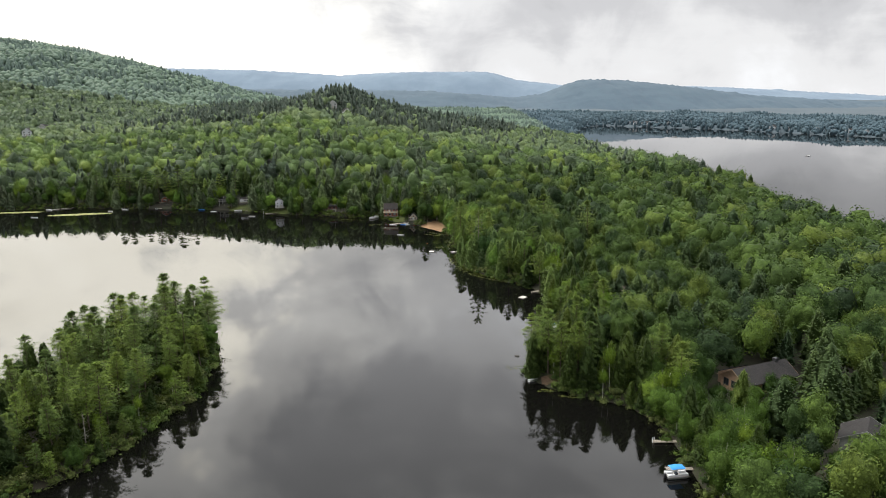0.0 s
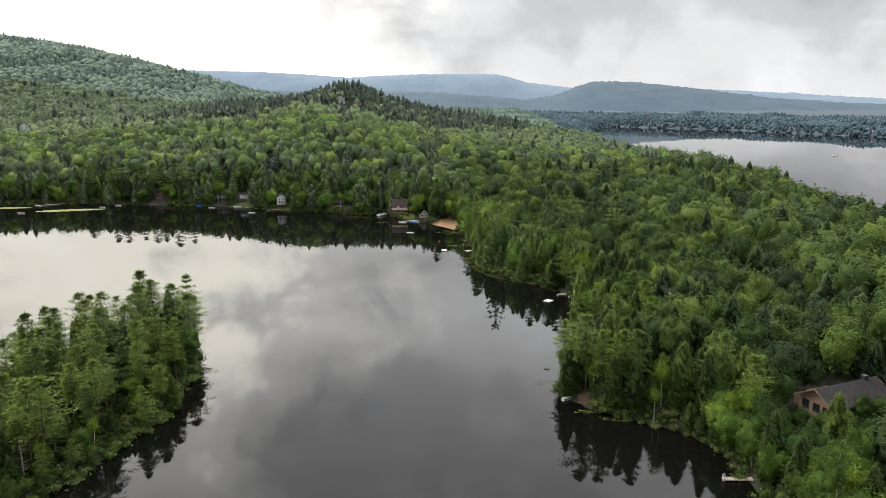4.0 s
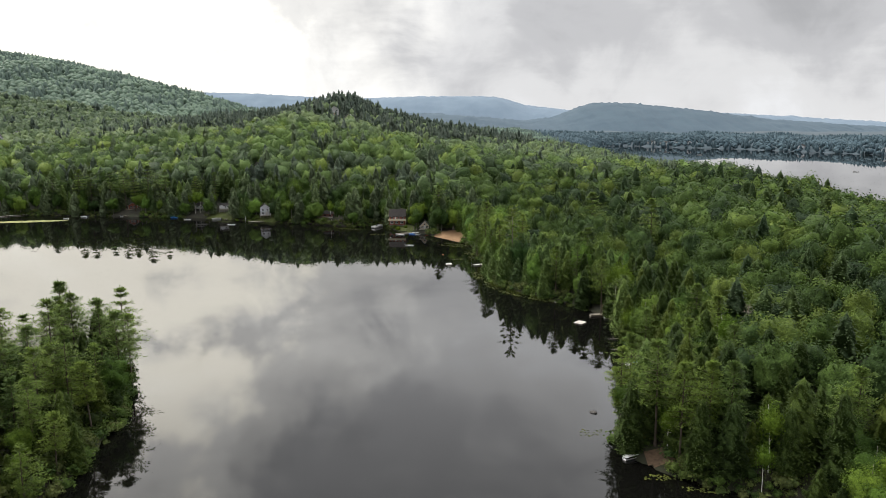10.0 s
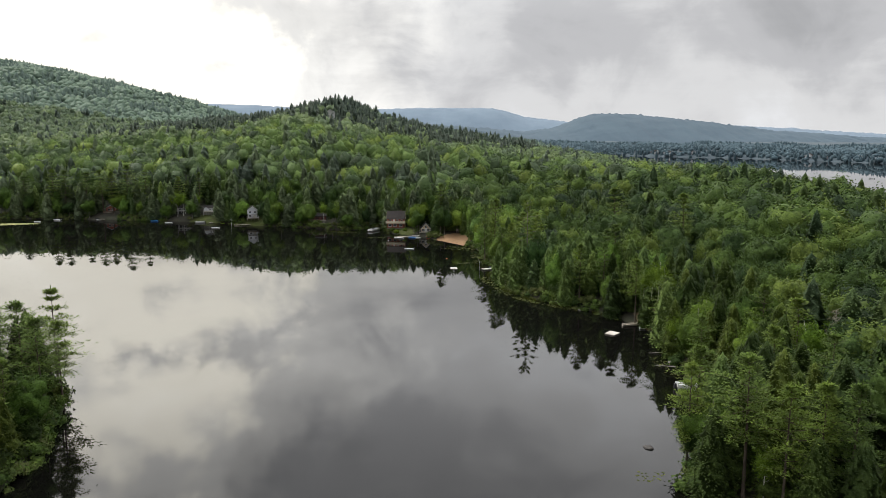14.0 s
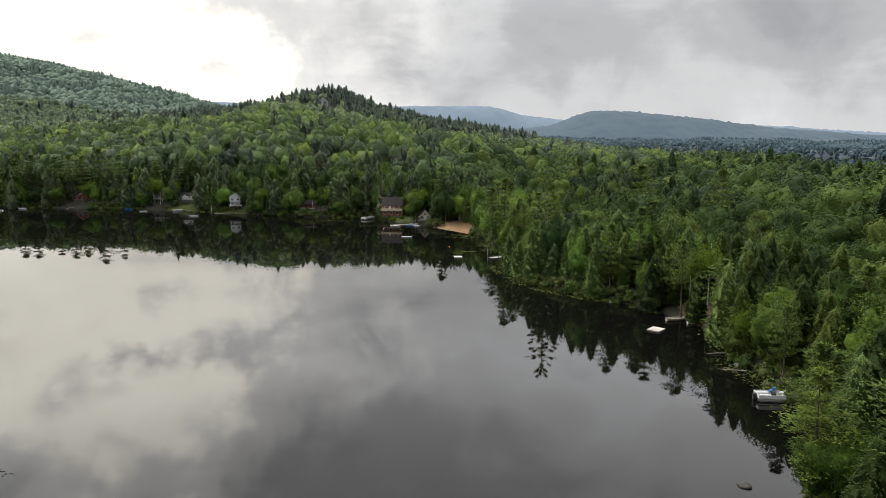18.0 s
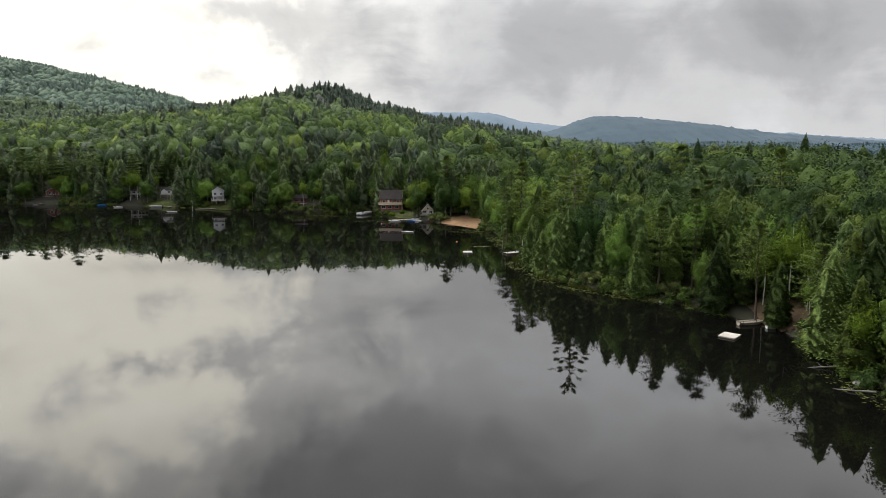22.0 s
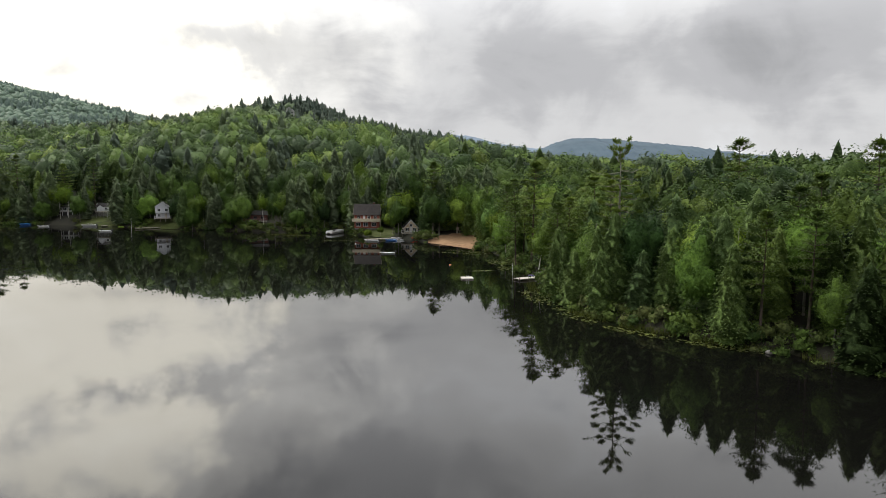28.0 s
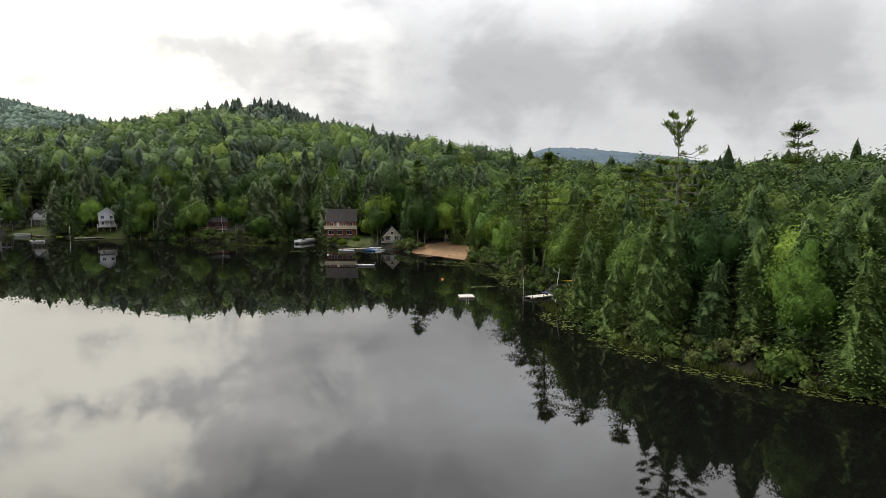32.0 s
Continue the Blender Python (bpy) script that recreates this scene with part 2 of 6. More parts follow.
def surface(name, dark, light, scale, rough=0.7, stretch=None, fine=None, bump=0.2, metal=0.0, dirt=0.25):
    """A plain worn surface: two tones of one colour at one scale, stains at a wider one."""
    k = Mat(name)
    f = k.noise(scale, 5, stretch=stretch)
    c = k.ramp(f, [(0.3, dark), (0.7, light)])
    s = k.noise(scale * 0.13 if fine is None else fine, 4)
    stain = k.ramp(s, [(0.42, (1, 1, 1)), (0.72, (1 - dirt, 1 - dirt, 1 - dirt * 0.95))])
    k.col(k.mix(1.0, c, stain, "MULTIPLY"))
    k.set(Roughness=rough, Metallic=metal)
    if rough > 0.8:
        k.b.inputs["Specular IOR Level"].default_value = 0.2
    k.bump(f, bump, 0.01)
    return k.m


def leaf_material(name, tones, attr=False, through_light=0.12, rough=0.55, spot=1.0):
    """Leaves: the tone of each plant from dark to light, with spots of lighter leaf."""
    k = Mat(name)
    if attr:
        a = k.n("ShaderNodeAttribute", attribute_name="tint")
        rnd = a.outputs["Fac"]
    else:
        rnd = k.n("ShaderNodeObjectInfo").outputs["Random"]
    n = len(tones)
    base = k.ramp(rnd, [(i / max(1, n - 1), c) for i, c in enumerate(tones)])
    f = k.noise(0.55, 3)
    g = k.noise(2.6, 5, rough=0.75)
    lo, hi = 1 - 0.36 * spot, 1 + 0.38 * spot
    var = k.ramp(f, [(0.3, (lo, lo + 0.03, lo + 0.02)), (0.7, (hi, hi - 0.05 * spot, hi - 0.18 * spot))])
    fine = k.ramp(g, [(0.34, (lo - 0.14 * spot, lo - 0.11 * spot, lo - 0.12 * spot)), (0.66, (hi + 0.14 * spot, hi + 0.09 * spot, hi - 0.10 * spot))])
    spray = k.ramp(k.n("ShaderNodeNewGeometry").outputs["Random Per Island"], [(0.0, (1 - 0.20 * spot,) * 3), (0.6, (1, 1, 1)), (1.0, (1 + 0.24 * spot, 1 + 0.22 * spot, 1 + 0.12 * spot))])
    c = k.mix(1.0, k.mix(1.0, k.mix(1.0, base, var, "MULTIPLY"), fine, "MULTIPLY"), spray, "MULTIPLY")
    k.col(c).set(Roughness=rough)
    k.b.inputs["Specular IOR Level"].default_value = 0.04
    k.bump(k.noise(1.9, 6, rough=0.75), 0.7, 0.4)
    tr = k.n("ShaderNodeBsdfTranslucent")
    k.link(c, tr.inputs[0])
    mx = k.n("ShaderNodeMixShader")
    mx.inputs[0].default_value = through_light
    k.link(k.b.outputs[0], mx.inputs[1]), k.link(tr.outputs[0], mx.inputs[2])
    k.link(mx.outputs[0], k.o.inputs[0])
    return k.m


BROAD = [(0.027, 0.057, 0.02), (0.057, 0.11, 0.026), (0.095, 0.169, 0.034), (0.038, 0.078, 0.025), (0.128, 0.19, 0.036), (0.066, 0.122, 0.026)]
DEEP = [(0.023, 0.04, 0.022), (0.03, 0.055, 0.022), (0.042, 0.071, 0.024), (0.053, 0.089, 0.026), (0.066, 0.107, 0.028), (0.081, 0.115, 0.029)]
CONIF = [(0.064, 0.104, 0.049), (0.112, 0.172, 0.058), (0.086, 0.138, 0.064), (0.150, 0.216, 0.066), (0.092, 0.142, 0.060)]
DEEPCON = [(0.038, 0.064, 0.038), (0.052, 0.083, 0.038), (0.065, 0.097, 0.038), (0.044, 0.069, 0.041)]
PINE = [(0.086, 0.135, 0.035), (0.12, 0.177, 0.038), (0.071, 0.118, 0.038), (0.14, 0.197, 0.04)]
m_broad = leaf_material("broad_leaf", BROAD)
m_birch = leaf_material("birch_leaf", [(0.08, 0.14, 0.022), (0.11, 0.17, 0.026), (0.07, 0.13, 0.02)], through_light=0.3)
m_hemlock = leaf_material("hemlock_needle", CONIF)
# Darker copy of the hemlock needles, with the stand's shade in the colour.
m_shaded_hemlock = leaf_material("shaded_hemlock_needle", [(0.03, 0.05, 0.02), (0.046, 0.072, 0.022), (0.036, 0.058, 0.022), (0.064, 0.096, 0.026), (0.086, 0.116, 0.03)])
# Variant of the hemlock needles, greyed to paint in west-shore haze.
m_grey = leaf_material("grey_green_needle", [(0.083, 0.108, 0.076), (0.11, 0.15, 0.087), (0.094, 0.124, 0.087), (0.126, 0.176, 0.091)])
# The broadleaf maple's leaves once more, darkened to paint in shade.
m_shaded_maple = leaf_material("shaded_maple_leaf", [(0.014, 0.028, 0.013), (0.030, 0.058, 0.016), (0.053, 0.096, 0.020), (0.021, 0.043, 0.014), (0.080, 0.128, 0.023)])
m_islebush = leaf_material("island_shrub_leaf", [(0.018, 0.029, 0.01), (0.034, 0.049, 0.013), (0.044, 0.057, 0.016)], True)
m_pine = leaf_material("pine_needle", PINE)
m_light = leaf_material("light_leaf", [(0.064, 0.106, 0.015), (0.090, 0.134, 0.018)], through_light=0.3)
m_wshrub = leaf_material("bank_shrub_leaf", [(0.044, 0.076, 0.027), (0.078, 0.124, 0.032), (0.09, 0.104, 0.046), (0.056, 0.098, 0.03)], True)
m_wbroad = leaf_material("woods_broad_leaf", DEEP, True)
# Neck, hill, ridge and far-shore leaf colours carry painted distance haze.
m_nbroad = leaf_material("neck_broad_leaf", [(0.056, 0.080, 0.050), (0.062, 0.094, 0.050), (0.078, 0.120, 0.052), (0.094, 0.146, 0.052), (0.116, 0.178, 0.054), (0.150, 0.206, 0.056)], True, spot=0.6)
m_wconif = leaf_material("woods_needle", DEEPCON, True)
m_nconif = leaf_material("hazed_neck_needle", [(0.084, 0.112, 0.095), (0.103, 0.135, 0.101), (0.114, 0.147, 0.101), (0.127, 0.163, 0.105)], True, spot=0.6)
m_far_broad = leaf_material("hazed_ridge_leaf", [(0.104, 0.148, 0.122), (0.114, 0.162, 0.128), (0.128, 0.180, 0.136)], True, spot=0.35)
m_far_conif = leaf_material("hazed_ridge_needle", [(0.112, 0.154, 0.142), (0.122, 0.166, 0.150)], True, spot=0.35)
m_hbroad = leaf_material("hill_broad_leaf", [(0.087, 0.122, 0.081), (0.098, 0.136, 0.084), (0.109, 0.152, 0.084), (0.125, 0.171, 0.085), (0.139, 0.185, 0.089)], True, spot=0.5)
m_hconif = leaf_material("hazed_hill_needle", [(0.073, 0.097, 0.086), (0.085, 0.112, 0.094), (0.095, 0.118, 0.101)], True, spot=0.5)
m_shore_broad = leaf_material("hazed_far_shore_leaf", [(0.062, 0.096, 0.122), (0.072, 0.108, 0.134)], True, spot=0.25)
m_reed = leaf_material("reed_leaf", [(0.05, 0.07, 0.018), (0.08, 0.09, 0.025)], True)
m_lily = leaf_material("lily_pad", [(0.055, 0.075, 0.02), (0.11, 0.125, 0.035), (0.04, 0.06, 0.02)], True, 0.05, 0.35)
m_mat = leaf_material("floating_weed", [(0.25, 0.255, 0.12), (0.30, 0.305, 0.165), (0.20, 0.22, 0.085)], True, 0.05, 0.5)
m_dead = surface("dead_needle", (0.06, 0.045, 0.026), (0.11, 0.080, 0.045), 2.0)
m_bark = surface("bark", (0.045, 0.035, 0.028), (0.12, 0.095, 0.075), 3.0, 0.9, (1, 1, 0.25), bump=0.6)
m_grey_bark = surface("grey_bark", (0.13, 0.12, 0.105), (0.27, 0.25, 0.22), 2.5, 0.9, (1, 1, 0.3), bump=0.4)
m_birch_bark = surface("birch_bark", (0.30, 0.28, 0.25), (0.70, 0.68, 0.63), 2.2, 0.7, (1, 1, 3), dirt=0.4)
m_rock = surface("rock", (0.10, 0.095, 0.085), (0.30, 0.285, 0.26), 1.6, 0.85, bump=0.6, dirt=0.4)
m_darkrock = surface("wet_rock", (0.018, 0.016, 0.014), (0.06, 0.052, 0.044), 1.6, 0.6, bump=0.6)
m_sand = surface("sand", (0.19, 0.115, 0.06), (0.27, 0.17, 0.095), 0.9, 0.95, fine=0.12, bump=0.3)
m_dirt = surface("brown_earth", (0.075, 0.05, 0.032), (0.14, 0.095, 0.06), 1.4, 0.95, fine=0.2, bump=0.4)
m_grass = surface("lawn", (0.045, 0.065, 0.016), (0.095, 0.105, 0.036), 0.9, 0.9, fine=0.1, bump=0.5)
m_deckwood = surface("weathered_deck_board", (0.22, 0.19, 0.155), (0.40, 0.36, 0.30), 2.0, 0.85, (0.4, 4, 4))
m_palewood = surface("pale_deck_paint", (0.40, 0.35, 0.25), (0.52, 0.46, 0.34), 1.5, 0.7)
m_whitepaint = surface("white_paint", (0.54, 0.55, 0.56), (0.68, 0.69, 0.70), 1.2, 0.6, dirt=0.15)
m_whiteboat = surface("white_hull", (0.56, 0.57, 0.58), (0.70, 0.70, 0.70), 1.0, 0.3, dirt=0.15)
m_raft = surface("raft_board", (0.44, 0.40, 0.35), (0.60, 0.56, 0.50), 1.5, 0.75)
m_bluecover = surface("blue_canvas", (0.02, 0.20, 0.55), (0.03, 0.30, 0.72), 1.5, 0.7)
m_bluehull = surface("blue_hull", (0.04, 0.14, 0.42), (0.07, 0.22, 0.55), 1.2, 0.35)
m_purple = surface("violet_plastic", (0.09, 0.08, 0.26), (0.15, 0.13, 0.38), 1.5, 0.4)
m_limeplastic = surface("lime_plastic", (0.32, 0.55, 0.03), (0.42, 0.66, 0.05), 1.5, 0.4)
m_redplastic = surface("red_plastic", (0.42, 0.05, 0.03), (0.55, 0.08, 0.05), 1.5, 0.4)
m_yellow = surface("yellow_plastic", (0.55, 0.38, 0.03), (0.65, 0.48, 0.05), 1.5, 0.4)
m_orange = surface("orange_plastic", (0.6, 0.16, 0.03), (0.7, 0.22, 0.05), 1.5, 0.4)
m_redwall = surface("red_clapboard", (0.20, 0.055, 0.035), (0.30, 0.085, 0.055), 1.5, 0.8, (0.6, 0.6, 6))
m_maroon = surface("maroon_board", (0.10, 0.035, 0.03), (0.16, 0.055, 0.045), 1.5, 0.8, (0.6, 0.6, 6))
m_tanwall = surface("tan_clapboard", (0.44, 0.35, 0.24), (0.55, 0.44, 0.31), 1.5, 0.8, (0.6, 0.6, 6))
m_brownwall = surface("brown_board", (0.24, 0.155, 0.10), (0.33, 0.22, 0.15), 1.5, 0.8, (0.6, 0.6, 6))
m_greywall = surface("grey_board", (0.30, 0.305, 0.29), (0.42, 0.42, 0.40), 1.5, 0.8, (0.6, 0.6, 6))
m_whitewall = surface("white_clapboard", (0.46, 0.475, 0.50), (0.58, 0.595, 0.62), 1.5, 0.7, (0.6, 0.6, 6), dirt=0.15)
m_shingle = surface("dark_roof_shingle", (0.018, 0.017, 0.017), (0.042, 0.039, 0.038), 3.0, 0.9)
m_brownshingle = surface("brown_roof_shingle", (0.024, 0.021, 0.020), (0.050, 0.044, 0.041), 3.0, 0.9)
m_metal = surface("aluminium", (0.45, 0.46, 0.47), (0.60, 0.61, 0.62), 1.5, 0.35, metal=0.9)
m_darkmetal = surface("dark_metal", (0.03, 0.03, 0.032), (0.07, 0.07, 0.075), 2.0, 0.5, metal=0.4)
m_brick = surface("chimney_brick", (0.16, 0.07, 0.05), (0.26, 0.13, 0.09), 6.0, 0.9)
gk = Mat("window_glass")
gk.col((0.02, 0.024, 0.028)).set(Roughness=0.08)
m_glass = gk.m
sk = Mat("dark_screen_and_opening")
sk.col((0.018, 0.018, 0.018)).set(Roughness=0.8)
m_dark = sk.m

# forest floor; bluer tones far off paint in the haze of the woods
fk = Mat("forest_floor")
fo = fk.coords("Object")
f1 = fk.noise(0.35, 6, fo)
f2 = fk.noise(0.03, 4, fo)
fc = fk.ramp(f1, [(0.3, (0.014, 0.012, 0.008)), (0.55, (0.028, 0.023, 0.014)), (0.75, (0.026, 0.030, 0.012))])
fg = fk.ramp(f2, [(0.4, (1, 1, 1)), (0.65, (0.7, 0.95, 0.6))])
fy = fk.n("ShaderNodeSeparateXYZ")
fk.link(fo, fy.inputs[0])
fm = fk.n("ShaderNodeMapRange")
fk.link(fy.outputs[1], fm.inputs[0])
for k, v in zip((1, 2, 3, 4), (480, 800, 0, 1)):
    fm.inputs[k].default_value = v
hazed_understory = fk.ramp(f2, [(0.35, (0.034, 0.050, 0.048)), (0.65, (0.046, 0.064, 0.058))])
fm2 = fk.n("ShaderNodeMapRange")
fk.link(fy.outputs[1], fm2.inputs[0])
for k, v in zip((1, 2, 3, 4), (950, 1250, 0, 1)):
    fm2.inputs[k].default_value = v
# haze-blue ground tone under the far-shore woods
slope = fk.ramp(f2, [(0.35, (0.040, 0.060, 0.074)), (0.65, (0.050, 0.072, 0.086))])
fk.col(fk.mix(fm2.outputs[0], fk.mix(fm.outputs[0], fk.mix(1.0, fc, fg, "MULTIPLY"), hazed_understory), slope)).set(Roughness=0.95)
fk.bump(f1, 0.6, 0.2)
m_floor = fk.m

# lake water: dark, peaty, nearly still
kw_ = Mat("lake_water")
wc = kw_.coords("Object")
wind = kw_.noise(0.012, 4, wc, (1.0, 0.45, 1.0))
kw_.col((0.0035, 0.0035, 0.003)).set(IOR=1.37)
kw_.link(kw_.ramp(wind, [(0.45, (0.006, 0.006, 0.006)), (0.62, (0.03, 0.03, 0.03))]), kw_.b.inputs["Roughness"])
rip = kw_.noise(0.9, 3, wc, (1.0, 0.6, 1.0))
kw_.bump(rip, 0.05, 0.012)
m_water = kw_.m

# distant mountains, with haze painted into their blue base colours
bk = Mat("hazed_mountain")
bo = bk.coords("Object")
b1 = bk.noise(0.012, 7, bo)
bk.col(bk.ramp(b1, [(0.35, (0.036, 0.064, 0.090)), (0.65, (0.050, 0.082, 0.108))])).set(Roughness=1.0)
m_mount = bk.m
bk2 = Mat("hazed_remote_mountain")
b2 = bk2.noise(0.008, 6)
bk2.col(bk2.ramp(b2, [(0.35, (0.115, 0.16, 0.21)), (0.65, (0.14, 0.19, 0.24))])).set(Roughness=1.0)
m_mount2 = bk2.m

# ---- mesh helpers ----
rng = np.random.default_rng(7)


def mesh_from(name, verts, tris, mat=None, tint=None, smooth=False):
    """A mesh from arrays of vertices and triangles."""
    me = bpy.data.meshes.new(name)
    verts, tris = np.asarray(verts, np.float32), np.asarray(tris, np.int32)
    me.vertices.add(len(verts))
    me.vertices.foreach_set("co", verts.ravel())
    me.loops.add(tris.size)
    me.loops.foreach_set("vertex_index", tris.ravel())
    me.polygons.add(len(tris))
    me.polygons.foreach_set("loop_start", np.arange(0, tris.size, tris.shape[1], dtype=np.int32))
    if smooth:
        me.polygons.foreach_set("use_smooth", np.ones(len(tris), bool))
    if tint is not None:
        me.attributes.new("tint", "FLOAT", "POINT").data.foreach_set("value", np.asarray(tint, np.float32))
    me.update(calc_edges=True)
    if mat:
        me.materials.append(mat)
    return me


def part(name, bm, material, parent, label=""):
    """Links a bmesh (or a mesh) as one object under a thing or a part."""
    if isinstance(bm, bmesh.types.BMesh):
        me = bpy.data.meshes.new(name)
        bm.to_mesh(me)
        bm.free()
    else:
        me = bm
    if material and not me.materials:
        me.materials.append(material)
    ob = new(name, me)
    ob.parent = parent
    if label:
        tagged(ob, label)
    return ob


def thing(name, label, category, m=None, group="", kind=""):
    ob = new(name)
    ob.empty_display_size = 0.3
    if m is not None:
        ob.matrix_basis = m
    return tagged(ob, label, category, group, kind)


def box(bm, lo, hi, bevel=0.0, m=None):
    """A box between two corners, its edges broken by bevel."""
    lo, hi = Vector(lo), Vector(hi)
    r = bmesh.ops.create_cube(bm, size=1.0)
    vs = r["verts"]
    d = hi - lo
    for v in vs:
        v.co = Vector((lo.x + (v.co.x + 0.5) * d.x, lo.y + (v.co.y + 0.5) * d.y, lo.z + (v.co.z + 0.5) * d.z))
    if bevel:
        es = list({e for v in vs for e in v.link_edges})
        vs = list({v for f in bmesh.ops.bevel(bm, geom=es, offset=bevel, segments=1, affect="EDGES")["faces"] for v in f.verts} | set(v for v in vs if v.is_valid))
    if m is not None:
        bmesh.ops.transform(bm, matrix=m, verts=[v for v in vs if v.is_valid])
    return bm


def boxed(lo, hi, bevel=0.015):
    return box(bmesh.new(), lo, hi, bevel)


def tube(points, radii, sides=6):
    """A tapered tube along points; returns vertices and triangles."""
    V, T = [], []
    pts = np.asarray(points, float)
    for i, (p, r) in enumerate(zip(pts, radii)):
        d = pts[min(i + 1, len(pts) - 1)] - pts[max(i - 1, 0)]
        d = d / (np.linalg.norm(d) + 1e-9)
        a = np.cross(d, (0.31, 0.95, 0.05))
        a /= np.linalg.norm(a) + 1e-9
        b = np.cross(d, a)
        for k in range(sides):
            w = 2 * math.pi * k / sides
            V.append(p + r * (math.cos(w) * a + math.sin(w) * b))
    for i in range(len(pts) - 1):
        for k in range(sides):
            q, s = i * sides + k, i * sides + (k + 1) % sides
            T += [(q, s, q + sides), (s, s + sides, q + sides)]
    c = len(V)
    V.append(pts[-1])
    T += [((len(pts) - 1) * sides + k, (len(pts) - 1) * sides + (k + 1) % sides, c) for k in range(sides)]
    return np.array(V), np.array(T)


def merge(pieces):
    V, T, n = [], [], 0
    for v, t in pieces:
        V.append(v), T.append(np.asarray(t) + n)
        n += len(v)
    return np.concatenate(V), np.concatenate(T)


# ---- shape of the land ----
LAKE = [(52, 90), (52, 137), (53, 155), (49, 175), (40, 182), (31, 185), (24, 192), (22, 203), (30, 214), (37, 226), (38, 243), (37, 262), (38.5, 278),
        (34, 291), (24.6, 303), (14, 312), (8, 323), (4, 334), (3, 346), (3, 362), (-0.5, 380), (0, 399), (-3, 409), (-6.5, 413), (-20, 432), (-30, 442),
        (-40, 449), (-45, 456), (-47, 466), (-55, 467), (-62, 460), (-75, 463), (-92, 472), (-110, 475), (-130, 484), (-154, 491), (-180, 496), (-205, 499), (-232, 500), (-262, 503), (-300, 500)]
LAKE_WEST = [(-345, 470), (-380, 380), (-360, 200), (-300, 20), (-200, -120), (0, -160), (70, -60)]
EAST_LAKE = [(172, 880), (190, 780), (215, 700), (205, 620), (208, 540), (196, 440), (208, 370), (230, 250), (300, 120), (520, 60), (900, 300), (1100, 700),
             (860, 980), (697, 1217), (610, 1333), (511, 1494), (393, 1571), (325, 1652), (250, 1500), (190, 1150)]
ISLAND = [(-84, 137), (-76, 152), (-72.5, 165), (-69, 182), (-70, 200), (-74, 214), (-80, 233), (-92, 240), (-106, 228), (-122, 196), (-132, 160), (-128, 130), (-108, 122), (-94, 126)]


def smooth_ring(ring, rounds=2, jag=0.0):
    p = np.array(ring, float)
    for _ in range(rounds):
        q = np.roll(p, -1, 0)
        p = np.stack([0.75 * p + 0.25 * q, 0.25 * p + 0.75 * q], 1).reshape(-1, 2)
    if jag:
        p = p + np.random.default_rng(3).normal(0, jag, p.shape)
    return p


def signed(points, ring):
    """Distance to a ring, positive inside."""
    out = np.empty(len(points))
    a, b = ring, np.roll(ring, -1, 0)
    ab = b - a
    l2 = (ab ** 2).sum(1)
    for s in range(0, len(points), 20000):
        p = points[s:s + 20000, None, :]
        w = np.clip(((p - a) * ab).sum(2) / l2, 0, 1)
        d = np.sqrt(((a + w[..., None] * ab - p) ** 2).sum(2)).min(1)
        crossing = ((a[:, 1] > p[..., 1]) != (b[:, 1] > p[..., 1])) & (p[..., 0] < (b[:, 0] - a[:, 0]) * (p[..., 1] - a[:, 1]) / (b[:, 1] - a[:, 1] + 1e-12) + a[:, 0])
        out[s:s + 20000] = np.where(crossing.sum(1) % 2 == 1, d, -d)
    return out


ring_lake = smooth_ring(LAKE + LAKE_WEST, 1, 0.25)
ring_east = smooth_ring(EAST_LAKE, 1)
ring_isle = smooth_ring(ISLAND, 1, 0.25)


def shore(points):
    """Metres from the nearest water's edge, positive on land."""
    points = np.asarray(points, float).reshape(-1, 2)
    return np.minimum(np.maximum(-signed(points, ring_lake), signed(points, ring_isle)), -signed(points, ring_east))


def wobble(x, y, size, seed):
    """Smooth unevenness from a few sine waves."""
    r = np.random.default_rng(seed)
    out = 0
    for _ in range(7):
        a, f, p = r.uniform(0, 6.28), r.uniform(0.6, 1.8) / size, r.uniform(0, 6.28)
        out = out + np.sin((x * np.cos(a) + y * np.sin(a)) * f * 6.28 + p)
    return out / 7


KNOB_X = [-520, -430, -360, -300, -238, -190, -165, -145, -125, -100, -30, 20, 73, 125, 200, 300]
KNOB_Z = [24, 28, 31, 40, 45, 52, 61, 65, 61, 49, 31, 22, 14, 8, 4, 2]
RIDGE_X = [-2200, -1400, -1200, -1050, -916, -803, -694, -580, -501, -442, -350, -200, 0, 300]
RIDGE_Z = [200, 216, 208, 192, 172, 158, 135, 106, 84, 68, 46, 28, 20, 12]
MOUNT_X = [-900, -355, -100, 100, 218, 330, 380, 420, 470, 502, 600, 707, 800, 900, 1050, 1300, 1600, 2200]
MOUNT_Z = [85, 78, 74, 58, 48, 62, 80, 98, 111, 114, 110, 101, 87, 72, 56, 36, 24, 16]
REMOTE_X = [-2400, -1543, -1083, -625, -320, 0, 167, 230, 330, 594, 900, 1230, 1502, 1957, 2315, 2700]
REMOTE_Z = [205, 198, 187, 155, 170, 172, 171, 158, 128, 96, 92, 90, 80, 54, 34, 24]


